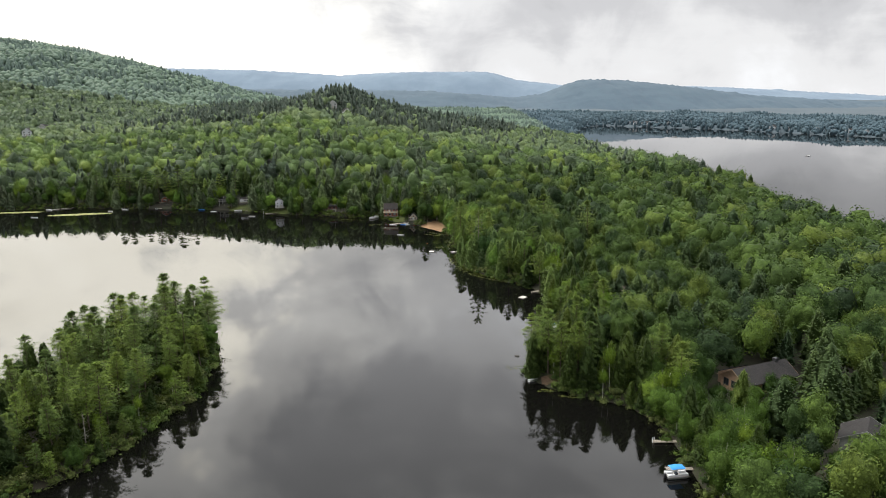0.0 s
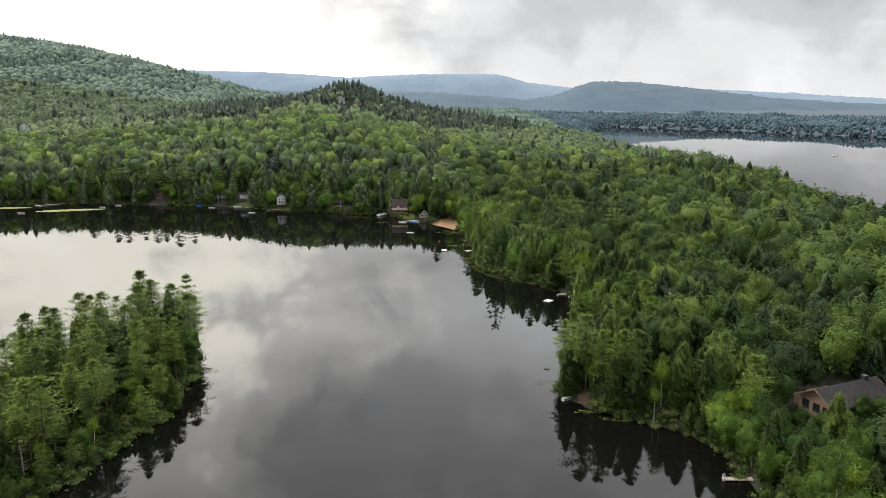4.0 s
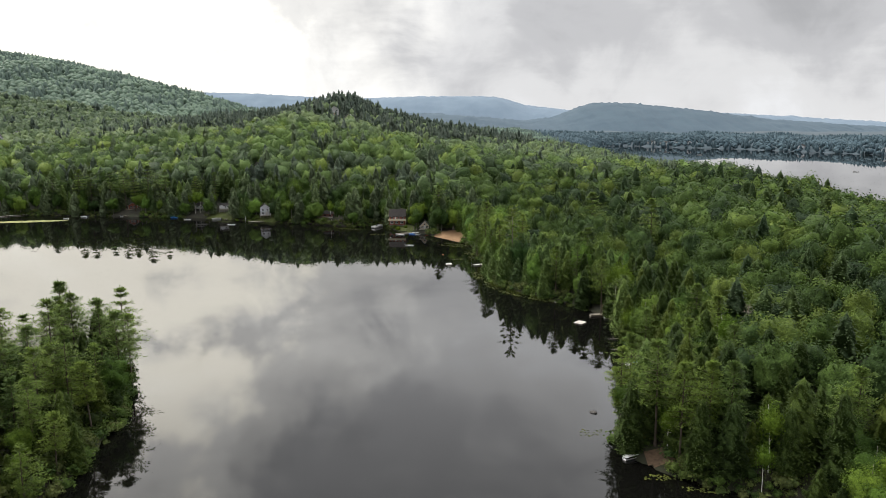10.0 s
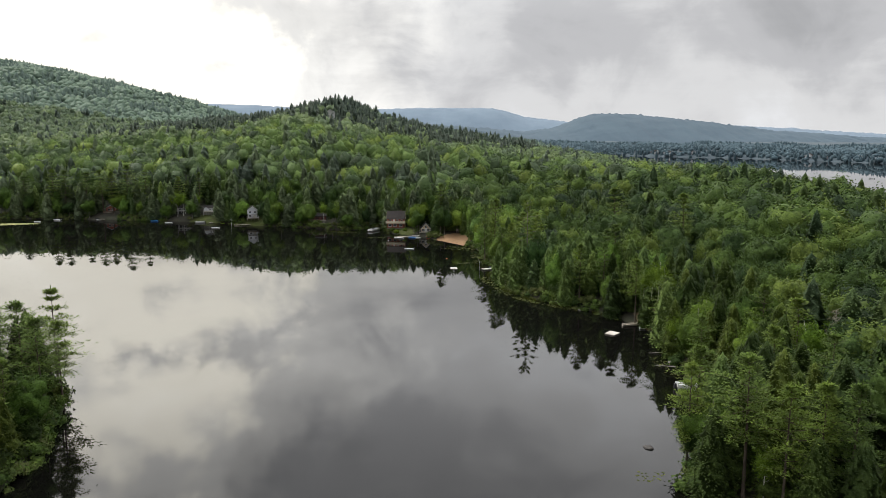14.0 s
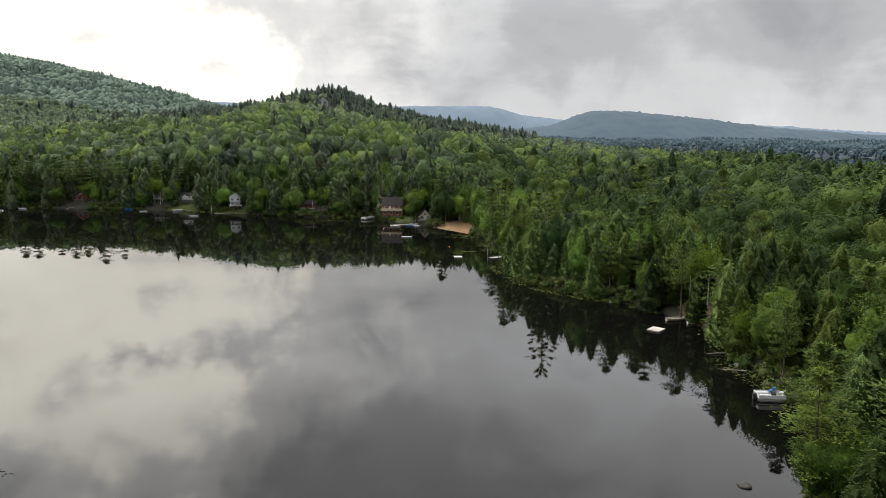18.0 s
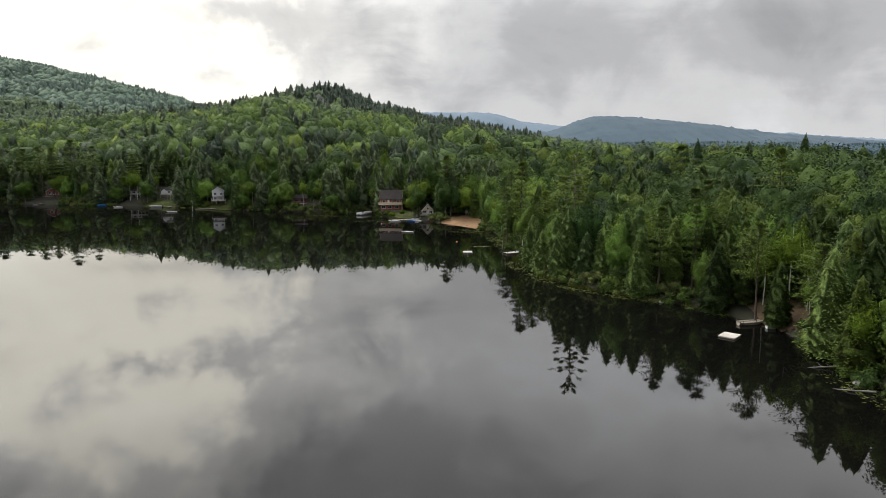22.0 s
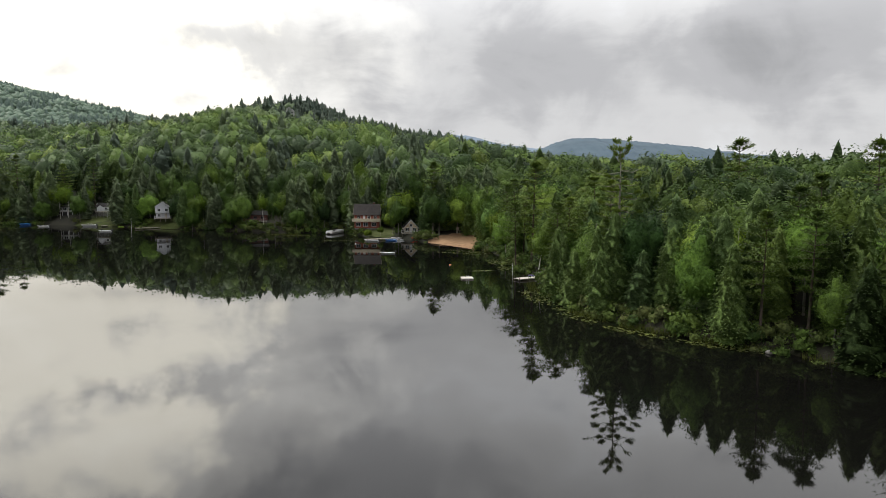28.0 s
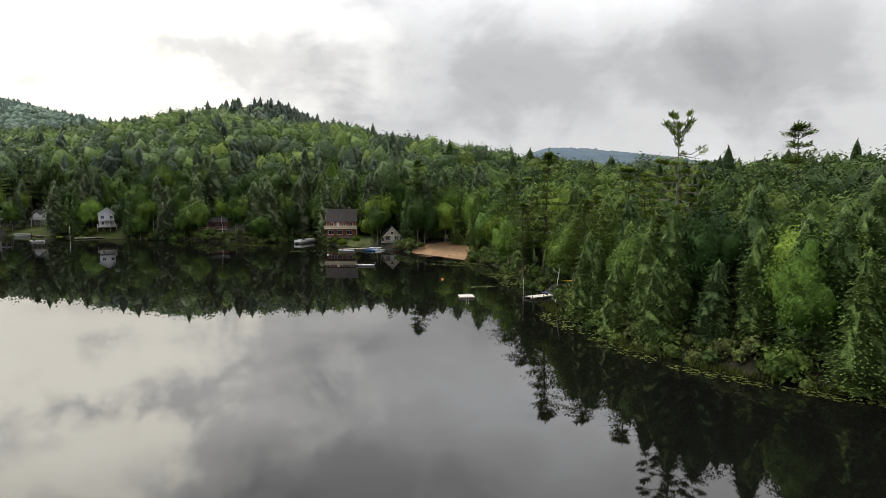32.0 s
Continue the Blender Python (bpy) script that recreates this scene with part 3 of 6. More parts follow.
def height(x, y, d):
    x, y = np.asarray(x, float), np.asarray(y, float)
    land = np.clip(d, 0, None)
    far = 1 - np.exp(-land / 45)
    bank = np.minimum(land * 0.6, 1.2) + 2.6 * (1 - np.exp(-land / 25))
    z = bank + far * (2.5 * wobble(x, y, 120, 1) + 1.0 * wobble(x, y, 40, 2) + 2.0)
    foot = np.interp(x, [-600, -200, -100, -60, 0, 60, 200], [420, 490, 470, 455, 480, 560, 600])
    rise = np.clip((y - foot) / (945 - foot), 0, 1)
    k = np.interp(x, KNOB_X, KNOB_Z) * np.where(y < 945, 0.5 * np.sin(rise * math.pi / 2) ** 0.85 + 0.5 * rise, np.exp(-((y - 945) / 270) ** 2))
    r = np.interp(x, RIDGE_X, RIDGE_Z) * np.where(y < 1500, np.exp(-((y - 1500) / 520) ** 2), np.exp(-((y - 1500) / 700) ** 2))
    z = z + far * np.sqrt(k ** 2 + r ** 2)
    # a knoll behind the beach; the beach itself lies low
    z = z + 10 * far * np.exp(-((x + 60) / 95) ** 2 - ((y - 575) / 70) ** 2)
    z = z * (1 - 0.72 * np.exp(-((x + 8) / 11) ** 2 - ((y - 427) / 13) ** 2))
    back = np.clip((y - 1650) / 900, 0, 1)
    z = z + far * 14 * back
    z = z + far * (6 * wobble(x, y, 260, 5)) * np.clip((y - 650) / 500, 0, 1)
    under = np.clip(-d, 0, None)
    return np.where(d > 0, z, -np.minimum(0.25 + under * 0.7, 4.0))


def ground_at(x, y):
    p = np.stack([np.ravel(np.asarray(x, float)), np.ravel(np.asarray(y, float))], 1)
    return height(p[:, 0], p[:, 1], shore(p))


# the ground: one sheet, fine by the lake and coarse far away
gx = np.concatenate([np.arange(-4600, -1400, 160), np.arange(-1400, -380, 24), np.arange(-380, 240, 5.0), np.arange(240, 1400, 24), np.arange(1400, 4700, 160)])
gy = np.concatenate([np.arange(-1500, -100, 140), np.arange(-100, 110, 15), np.arange(110, 530, 5.0), np.arange(530, 1100, 10), np.arange(1100, 2000, 24), np.arange(2000, 4700, 130)])
GX, GY = np.meshgrid(gx, gy)
gp = np.stack([GX.ravel(), GY.ravel()], 1)
gd = shore(gp)
gz = height(gp[:, 0], gp[:, 1], gd)
nx, ny = len(gx), len(gy)
idx = np.arange(nx * ny).reshape(ny, nx)
quads = np.stack([idx[:-1, :-1], idx[:-1, 1:], idx[1:, 1:], idx[1:, :-1]], -1).reshape(-1, 4)
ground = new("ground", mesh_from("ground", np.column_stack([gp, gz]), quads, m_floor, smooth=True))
tagged(ground, "brown leaf-littered forest floor rising from the lake to wooded hills", "ground", kind="structure")

wv, wq = [], []
wxs = np.linspace(-2500, 2500, 26)
wys = np.linspace(-1500, 2500, 21)
wv = [(x, y, 0.0) for y in wys for x in wxs]
wq = [(j * 26 + i, j * 26 + i + 1, (j + 1) * 26 + i + 1, (j + 1) * 26 + i) for j in range(20) for i in range(25)]
water = new("water", mesh_from("water", wv, wq, m_water, smooth=True))
tagged(water, "dark still lake water mirroring clouds and trees", "lake", kind="structure")


def mountain(name, xs, zs, y0, half, mat, label, step, bumps):
    """A far range: a crest line with wooded slopes on both sides."""
    x = np.arange(xs[0], xs[-1], step)
    s = np.linspace(-1, 1, 31)
    X, S = np.meshgrid(x, s)
    Y = y0 + S * half + 60 * wobble(X, S * half, 900, 11)
    crest = np.interp(X, xs, zs)
    Z = (crest + 5) * np.cos(S * math.pi / 2) ** 1.2 - 5
    r = np.random.default_rng(5)
    Z = Z + (wobble(X, Y, 130, 12) * 5 + wobble(X, Y, 400, 13) * 7) * np.cos(S * math.pi / 2) * (np.abs(S) > 0.08) + r.normal(0, bumps, X.shape)
    nxx = len(x)
    i = np.arange(X.size).reshape(X.shape)
    q = np.stack([i[:-1, :-1], i[:-1, 1:], i[1:, 1:], i[1:, :-1]], -1).reshape(-1, 4)
    ob = new(name, mesh_from(name, np.column_stack([X.ravel(), Y.ravel(), Z.ravel()]), q, mat, smooth=True))
    return tagged(ob, label, "mountain", kind="structure")


mountain("backdrop_near_range", MOUNT_X, MOUNT_Z, 2750, 700, m_mount, "wooded hills with a rounded summit, haze painted in as blue-green", 9, 1.6)
mountain("backdrop_far_range", REMOTE_X, REMOTE_Z, 4000, 500, m_mount2, "mountain ridge on the skyline, haze painted in as pale blue", 14, 1.5)

# ---- plants ----
def unit(v):
    return v / (np.linalg.norm(v, axis=-1, keepdims=True) + 1e-9)


def plates(C, N, length, width, jitter, r):
    """Small leaf-spray triangles at C facing about N."""
    n = len(C)
    N = unit(N + r.normal(0, jitter, (n, 3)))
    A = unit(np.cross(N, r.normal(0, 1, (n, 3))))
    B = np.cross(N, A)
    L = (np.asarray(length) * r.uniform(0.65, 1.35, n))[:, None]
    W = (np.asarray(width) * r.uniform(0.65, 1.35, n))[:, None]
    V = np.stack([C - A * L * 0.45 - B * W * 0.5, C - A * L * 0.35 + B * W * 0.5, C + A * L * 0.6 + B * W * r.uniform(-0.3, 0.3, (n, 1))], 1).reshape(-1, 3)
    return V, np.arange(3 * n).reshape(n, 3)


def fronds(C, D, length, width, r, droop=0.25):
    """Narrow sprays pointing along D, lying nearly flat."""
    n = len(C)
    D = unit(D + r.normal(0, 0.18, (n, 3)) - np.array([0, 0, 1.0]) * np.reshape(droop, (-1, 1)))
    S = unit(np.cross(D, np.array([0, 0, 1.0]) + r.normal(0, 0.16, (n, 3))))
    L = (np.asarray(length) * r.uniform(0.7, 1.3, n))[:, None]
    W = (np.asarray(width) * r.uniform(0.7, 1.3, n))[:, None]
    V = np.stack([C - S * W * 0.5, C + S * W * 0.5, C + D * L], 1).reshape(-1, 3)
    return V, np.arange(3 * n).reshape(n, 3)


def ico(sub):
    bm = bmesh.new()
    bmesh.ops.create_icosphere(bm, subdivisions=sub, radius=1.0)
    v, t = np.array([v.co[:] for v in bm.verts]), np.array([[v.index for v in f.verts] for f in bm.faces])
    bm.free()
    return v, t


ICOS = {1: ico(1), 2: ico(2), 3: ico(3), 4: ico(4)}


def broad_crown(seed, H=16.0, R=4.2, sprays=1300, leaf=0.5, core=2, low=0.3, lumps=15, loose=0.0):
    """A rounded, lumpy crown: many leaf sprays over a leafy mass."""
    r = np.random.default_rng(seed)
    zr = H * (1 - low) / 2
    mid, rad = np.array([0, 0, H * (1 + low) / 2]), np.array([R * r.uniform(0.88, 1.1), R * r.uniform(0.88, 1.1), zr])
    B = unit(r.normal(0, 1, (lumps, 3)) + np.array([0, 0, 0.3]))
    A, K = r.uniform(0.18, 0.46, lumps), r.uniform(5, 16, lumps)

    def swell(d):
        return 0.66 - 0.14 * loose + ((1 + 0.35 * loose) * A * np.exp((d @ B.T - 1) * K)).max(1)[:, None]

    d = unit(r.normal(0, 1, (sprays, 3)) + np.array([0, 0, 0.25]))
    d = d[d[:, 2] > -0.75]
    P = mid + d * rad * swell(d) * r.uniform(0.86 - 0.16 * loose, 1.12 + 0.04 * loose, (len(d), 1))
    out = [plates(P, d / rad * R + np.array([0, 0, 0.35]), leaf, leaf * 0.85, 0.55 + 0.35 * loose, r)]
    V, T = ICOS[core]
    out.append((mid + V * rad * swell(V) * (0.93 - 0.24 * loose), T))
    return merge(out)


def lobes(seed, n, reach=(0.46, 0.64), width=(0.30, 0.46), down=-0.6):
    """Round masses of leaves that make up one crown, in a unit ball."""
    r = np.random.default_rng(seed)
    k = np.arange(n) + 0.5
    z = 1 - (1 - down) * k / n
    a = k * 2.39996 + r.uniform(0, 6.28)
    s = np.sqrt(np.maximum(0, 1 - z * z))
    u = unit(np.stack([s * np.cos(a), s * np.sin(a), z], 1) + r.normal(0, 0.16, (n, 3)))
    return u * r.uniform(*reach, (n, 1)), r.uniform(*width, n)


def lobe_skin(d, C, w, least=0.5):
    """How far the lobes reach along the directions d, and which way their skin faces there."""
    b = d @ C.T
    disc = w ** 2 - (C ** 2).sum(1) + b * b
    t = np.where(disc > 0, b + np.sqrt(np.maximum(disc, 0)), 0)
    i = t.argmax(1)
    reach = np.maximum(t[np.arange(len(d)), i], least)[:, None]
    face = unit(d * reach - C[i])
    return reach, np.where((face * d).sum(1, keepdims=True) > 0.1, face, d)


def dome_crown(seed, H=16.0, R=5.6, low=0.15, n=18, sub=3, sprays=300, leaf=0.55, wide=(0.24, 0.42), rough=0.05, jitter=0.45, ragged=1.10, core=0.88):
    """A broadleaf crown: uneven billowing lobes, their skin a thick coat of leaf sprays."""
    r = np.random.default_rng(seed)
    C, w = lobes(seed + 900, n, (0.42, 0.84) if n > 25 else (0.38, 0.76), wide)
    zr = H * (1 - low) / 2
    mid, rad = np.array([0, 0, H * (1 + low) / 2]), np.array([R * r.uniform(0.85, 1.15), R * r.uniform(0.85, 1.15), zr])

    def at(d, k):
        q = d * k
        q[:, :2] *= (1 - 0.22 * np.clip(-q[:, 2:], 0, 1))
        return mid + q * rad

    V, T = ICOS[sub]
    t, _ = lobe_skin(V, C, w, 0.45)
    out = [(at(V, t * (core + r.normal(0, rough, (len(V), 1)))), T)]
    d = unit(r.normal(0, 1, (sprays, 3)) + np.array([0, 0, 0.35]))
    d = d[d[:, 2] > -0.8]
    t, face = lobe_skin(d, C, w, 0.45)
    P = at(d, t * r.uniform(core + 0.02, ragged, (len(d), 1)))
    out.append(plates(P, face / rad * R + np.array([0, 0, 0.45]), leaf, leaf * 0.8, jitter, r))
    return merge(out)


def tier_crown(seed, H=16.0, R=3.9, tiers=10, sides=12, low=0.05, per=3, spray=0.8, taper=0.72, core=0.80, uneven=0.23):
    """A dense conifer: overlapping skirts of boughs, each edged with drooping sprays."""
    r = np.random.default_rng(seed)
    V, C, D, L = [], [], [], []
    lean = r.uniform(0.8, 1.2, sides)
    far = lambda f: R * (1 - f) ** taper * (0.66 + 0.34 * min(1, f / 0.14)) + 0.12
    step = H * (0.97 - low) / tiers
    twist = r.uniform(0, 6.28)
    for i in range(tiers):
        f = i / tiers
        z = H * low + step * i
        edge = far(f) * lean * r.uniform(1 - uneven, 1 + uneven, sides)
        lean = 0.6 * lean + 0.4 * r.uniform(0.8, 1.2, sides)
        inner = far(f + 0.9 / tiers) * 0.86 if f + 0.9 / tiers < 1 else 0.06
        a = twist + 6.283 * (np.arange(sides) + r.uniform(-0.2, 0.2, sides)) / sides
        u = np.stack([np.cos(a), np.sin(a), 0 * a], 1)
        rim = u * (edge * core)[:, None] + np.array([0, 0, z]) - np.array([0, 0, 0.10]) * edge[:, None] + r.normal(0, 0.1, (sides, 1)) * np.array([0, 0, 1.0])
        top = u * inner * core + np.array([0, 0, z + step * 0.85])
        V += [rim, top]
        for q in np.linspace(0.58, 1.02, per):
            side = np.stack([-u[:, 1], u[:, 0], 0 * a], 1) * (r.uniform(-0.5, 0.5, sides) * 6.283 / sides * edge * q)[:, None]
            C.append(u * (edge * q)[:, None] + side + np.array([0, 0, z + 0.10]) + np.array([0, 0, 1.0]) * ((1 - q) * step * 0.9 - 0.14 * edge * q * q + r.normal(0, 0.1, sides))[:, None])
            D.append(u + side * 0.4), L.append(np.full(sides, spray * (0.55 + 0.6 * (1 - f))))
    k = np.arange(sides)
    T = []
    for i in range(2 * tiers - 1):
        p, q = i * sides + k, i * sides + (k + 1) % sides
        T += [np.stack([p, q, p + sides], 1), np.stack([q, q + sides, p + sides], 1)]
    V = np.concatenate(V + [np.array([[0, 0, H * 0.985]])])
    e = (2 * tiers - 1) * sides
    T.append(np.stack([e + k, e + (k + 1) % sides, np.full(sides, len(V) - 1)], 1))
    L = np.concatenate(L)
    tips = fronds(np.concatenate(C), np.concatenate(D), L, L * 0.68, r, 0.16)
    # the leader
    n = 8
    z = np.linspace(0.9, 0.985, n)[:, None] * H
    lead = fronds(np.array([0, 0, 1.0]) * z, r.normal(0, 0.8, (n, 3)) + np.array([0, 0, 0.7]), spray * 0.55, spray * 0.4, r, 0.0)
    return merge([(V, np.concatenate(T)), tips, lead])


def pine_parts(seed, H=24.0, R=4.0, low=0.36, whorls=11, tufts=4, per=9, spray=0.62, flat=0.16):
    """White pine: returns crown and limbs; whorls of level limbs that carry flat, upswept plumes."""
    r = np.random.default_rng(seed)
    C, D, limbs = [], [], []
    bias = r.uniform(0, 6.28)
    for i in range(whorls):
        f = (i + r.uniform(-0.45, 0.45)) / (whorls - 1)
        f = min(0.95, max(0.0, f))
        z = H * (low + (0.95 - low) * f)
        prof = (0.6 + 0.9 * f) if f < 0.35 else (1 - f) ** 0.75 * 1.24 + 0.04
        nb = r.integers(3, 6)
        a0 = r.uniform(0, 6.28)
        for b in range(nb):
            a = a0 + 6.283 * b / nb + r.normal(0, 0.3)
            ln = R * prof * r.uniform(0.4, 1.3) * (1 + 0.3 * math.cos(a - bias)) + 0.3
            rise = 0.06 + 0.5 * f * f + r.normal(0, 0.06)
            u = np.array([math.cos(a), math.sin(a), 0])
            v = np.array([-u[1], u[0], 0])
            tip = u * ln + np.array([0, 0, z + ln * rise])
            limbs.append(tube([(0, 0, z), tip], [0.065, 0.015], 3))
            for s in range(tufts):
                q = 0.3 + 0.7 * (s + r.uniform(0.2, 1)) / tufts
                c = np.array([0, 0, z]) * (1 - q) + tip * q + v * r.normal(0, 0.13) * ln + np.array([0, 0, 0.12])
                w = 0.10 + 0.15 * ln
                P = c + r.normal(0, 1, (per, 1)) * u * w + r.normal(0, 1, (per, 1)) * v * w * 0.8 + r.normal(0, flat, (per, 1)) * np.array([0, 0, 1.0])
                C.append(P)
                D.append(unit((P - c) * np.array([1, 1, 0.2]) / w + u * 0.7 + np.array([0, 0, 0.35])))
    r2 = np.random.default_rng(seed + 9)
    k = per * 2
    zf = np.linspace(0, 1, k)[:, None]
    P = r2.normal(0, 0.16, (k, 3)) * (1 - zf) * np.array([1, 1, 0]) + np.array([0, 0, H]) * (0.91 + 0.075 * zf)
    C.append(P), D.append(unit(r2.normal(0, 0.75, (k, 3)) * (1 - zf) + np.array([0, 0, 0.9])))
    long = np.concatenate([np.ones(sum(map(len, C[:-1]))), np.full(k, 0.55)])
    crown = fronds(np.concatenate(C), np.concatenate(D), spray * 0.8 * long, spray * 0.40 * long, r, 0.0)
    return crown, merge(limbs)


def trunk_mesh(H, r0, seed, limbs=0, R=3.0, low=0.4, sides=7, lean=0.25):
    r = np.random.default_rng(seed)
    dx, dy = r.normal(0, lean, 2)
    pts = [(dx * f * f + 0.05 * math.sin(5 * f + seed), dy * f * f, H * f - 0.4 * (f == 0)) for f in (0, 0.08, 0.3, 0.55, 0.8, 1.0)]
    out = [tube(pts, [r0 * 1.35, r0, r0 * 0.8, r0 * 0.58, r0 * 0.3, 0.03], sides)]
    for i in range(limbs):
        f = low + (0.85 - low) * i / max(1, limbs)
        a = r.uniform(0, 6.28)
        p = np.array([dx * f * f, dy * f * f, H * f])
        ln = R * r.uniform(0.5, 0.9)
        e = p + np.array([math.cos(a) * ln, math.sin(a) * ln, ln * r.uniform(0.3, 0.8)])
        out.append(tube([p, (p + e) / 2 - np.array([0, 0, 0.1]), e], [r0 * 0.36, r0 * 0.22, 0.02], 4))
    return merge(out)


def fan_pine(seed, H=26.0):
    """An old pine: level tiers on a tall bare stem and a broken top of upswept limbs."""
    r = np.random.default_rng(seed)
    C, D, limbs = [], [], []
    spots = [(f, r.uniform(3.0, 4.6) * (1 - 0.35 * abs(f - 0.62) / 0.3), r.uniform(-0.05, 0.15), 12) for f in np.linspace(0.36, 0.76, 11) for _ in range(4)]
    spots += [(0.80, 5.2, 0.12, 4), (0.79, 4.8, 0.05, 4), (0.805, 3.6, 0.2, 4)]
    spots += [(f, r.uniform(1.9, 2.9), r.uniform(0.8, 2.2), 6) for f in np.linspace(0.83, 0.92, 11)]
    for i, (f, ln, rise, n) in enumerate(spots):
        a = i * 2.39996 + r.normal(0, 0.3)
        u = np.array([math.cos(a), math.sin(a), 0])
        v = np.array([-u[1], u[0], 0])
        b = np.array([0, 0, H * f])
        tip = b + unit(u + np.array([0, 0, rise])) * ln
        knee = (b + tip) / 2 - np.array([0, 0, 0.12 * ln])
        limbs.append(tube([b, knee, tip], [0.08, 0.05, 0.015], 4))
        for s in range(n + 1):
            q = 0.35 + 0.65 * (s + r.uniform(0, 1)) / (n + 1)
            c = knee * (1 - q) + tip * q if q > 0.5 else b * (1 - q) + knee * q
            P = c + r.normal(0, 0.19, (18, 3)) * np.array([1, 1, 0.5])
            C.append(P), D.append(unit((P - c) + (tip - knee) * 0.25 + np.array([0, 0, 0.15])))
    for f in (0.30, 0.34, 0.37, 0.41):
        a = r.uniform(0, 6.28)
        limbs.append(tube([(0, 0, H * f), (3 * math.cos(a), 3 * math.sin(a), H * f - 0.3)], [0.05, 0.01], 4))
    return fronds(np.concatenate(C), np.concatenate(D), 0.36, 0.13, r, 0.0), merge(limbs)


KINDS = {}


def tree_kind(key, name, label, category, crown, crown_mat, trunk, trunk_mat, group):
    KINDS.setdefault(key, []).append(dict(name=name, label=label, category=category, group=group, first=None,
        crown=mesh_from(name + "_crown", *crown, crown_mat, smooth=category == "tree" and key not in ("hemlock", "shade", "grey")) if crown else None, trunk=mesh_from(name + "_trunk", *trunk, trunk_mat, smooth=True)))


for v in range(4):
    tree_kind("hemlock", "hemlock_tree", "dark green hemlock with drooping layered boughs down to the ground", "tree",
              tier_crown(20 + v, 16, [4.3, 3.8, 4.8, 4.0][v], [16, 17, 15, 16][v], 18, 0.05, 9, 0.38, 0.66), m_hemlock, trunk_mesh(13, 0.2, 30 + v), m_bark, "shore hemlocks")
# Hemlocks again, in the needle colour darkened for shade.
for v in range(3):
    tree_kind("shade", "fir_tree", "hemlock in a darker shaded tone with yellow-green tips, in a dense shore stand", "tree",
              tier_crown(220 + v, 16, [4.0, 3.6, 4.5][v], [15, 16, 15][v], 15, 0.05, 8, 0.42, 0.62), m_shaded_hemlock, trunk_mesh(13, 0.2, 230 + v), m_bark, "dense stand of firs")
for v in range(4):
    cr, lb = pine_parts(40 + v, 24, [5.2, 4.4, 5.8, 4.8][v], [0.42, 0.3, 0.38, 0.2][v], [12, 13, 12, 13][v], 4, 16, 0.80)
    tree_kind("pine", "white_pine", "tall white pine with level limbs and feathery upswept plumes", "tree", cr, m_pine,
              merge([trunk_mesh(23.3, 0.3, 50 + v, lean=0.0), lb]), m_bark, "shore pines")
for v in range(4):
    tree_kind("broad", "broadleaf_tree", "leafy green maple with a rounded lumpy crown", "tree",
              dome_crown(60 + v, [15, 16, 14, 17][v], [5.6, 5.0, 6.0, 5.3][v], [-0.06, 0.0, -0.08, 0.04][v], [36, 33, 40, 37][v], 3, 2300, 0.36, (0.16, 0.28), 0.04, 0.38, 1.07, 0.80), m_broad,
              trunk_mesh(13, 0.2, 70 + v, 6), m_grey_bark, "shore broadleaf trees")
for v in range(2):
    tree_kind("birch", "birch_tree", "slender birch with pale bark and light green leaves", "tree",
              dome_crown(80 + v, 13.5, 2.9, 0.30, 20, 2, 900, 0.36, (0.20, 0.34), 0.06, 0.8, 1.25, 0.7), m_birch, trunk_mesh(12.5, 0.12, 90 + v, 6, 2.0, 0.45, 6, 0.9), m_birch_bark, "shore birches")
cr, lb = pine_parts(99, 15, 2.2, 0.25, 9, 2, 4, 0.5)
tree_kind("dying", "dying_pine", "dying pine with sparse rusty brown needles", "tree", cr, m_dead, merge([trunk_mesh(14.5, 0.2, 95, lean=0.0), lb]), m_grey_bark, "dying pines")
cr, lb = pine_parts(97, 9, 1.2, 0.2, 9, 2, 4, 0.5)
tree_kind("snag", "dead_snag", "bare grey dead trunk with broken stubs of limbs", "dead tree", None, None, merge([trunk_mesh(9, 0.16, 96, lean=0.0), lb]), m_grey_bark, "")


def plant(key, x, y, z, size=1.0, turn=None, variant=None, stretch=1.0):
    """One tree, with its trunk and crown."""
    ks = KINDS[key]
    k = ks[int(rng.integers(len(ks))) if variant is None else variant]
    turn = rng.uniform(0, 6.28) if turn is None else turn
    m = Matrix.LocRotScale((x, y, z), Euler((rng.normal(0, 0.02), rng.normal(0, 0.02), turn)), (size, size, size * stretch))
    if k["first"] is None:
        ob = thing(k["name"], k["label"], k["category"], group=k["group"])
        part("trunk", k["trunk"], None, ob)
        if k["crown"]:
            part("crown", k["crown"], None, ob)
        ob.matrix_basis = Matrix.Identity(4)
        k["first"] = ob
        ob.matrix_basis = pose(x, y, z, 0, 0, math.degrees(turn))
        return ob
    return copy_thing(k["first"], m)


for v in range(3):
    tree_kind("grey", "spruce_tree", "conifer with needles greyed for haze behind the shore houses", "tree",
              tier_crown(240 + v, 17, [4.6, 4.1, 5.0][v], [14, 15, 14][v], 12, 0.05, 4, 0.85, 0.6), m_grey, trunk_mesh(13.5, 0.22, 245 + v), m_bark, "conifers of the west shore")
cr, lb = fan_pine(301)
tree_kind("old", "old_pine", "old pine with broken fan-shaped top and bare lower stem", "tree", cr, m_pine, merge([trunk_mesh(25, 0.34, 302, lean=0.0), lb]), m_grey_bark, "")


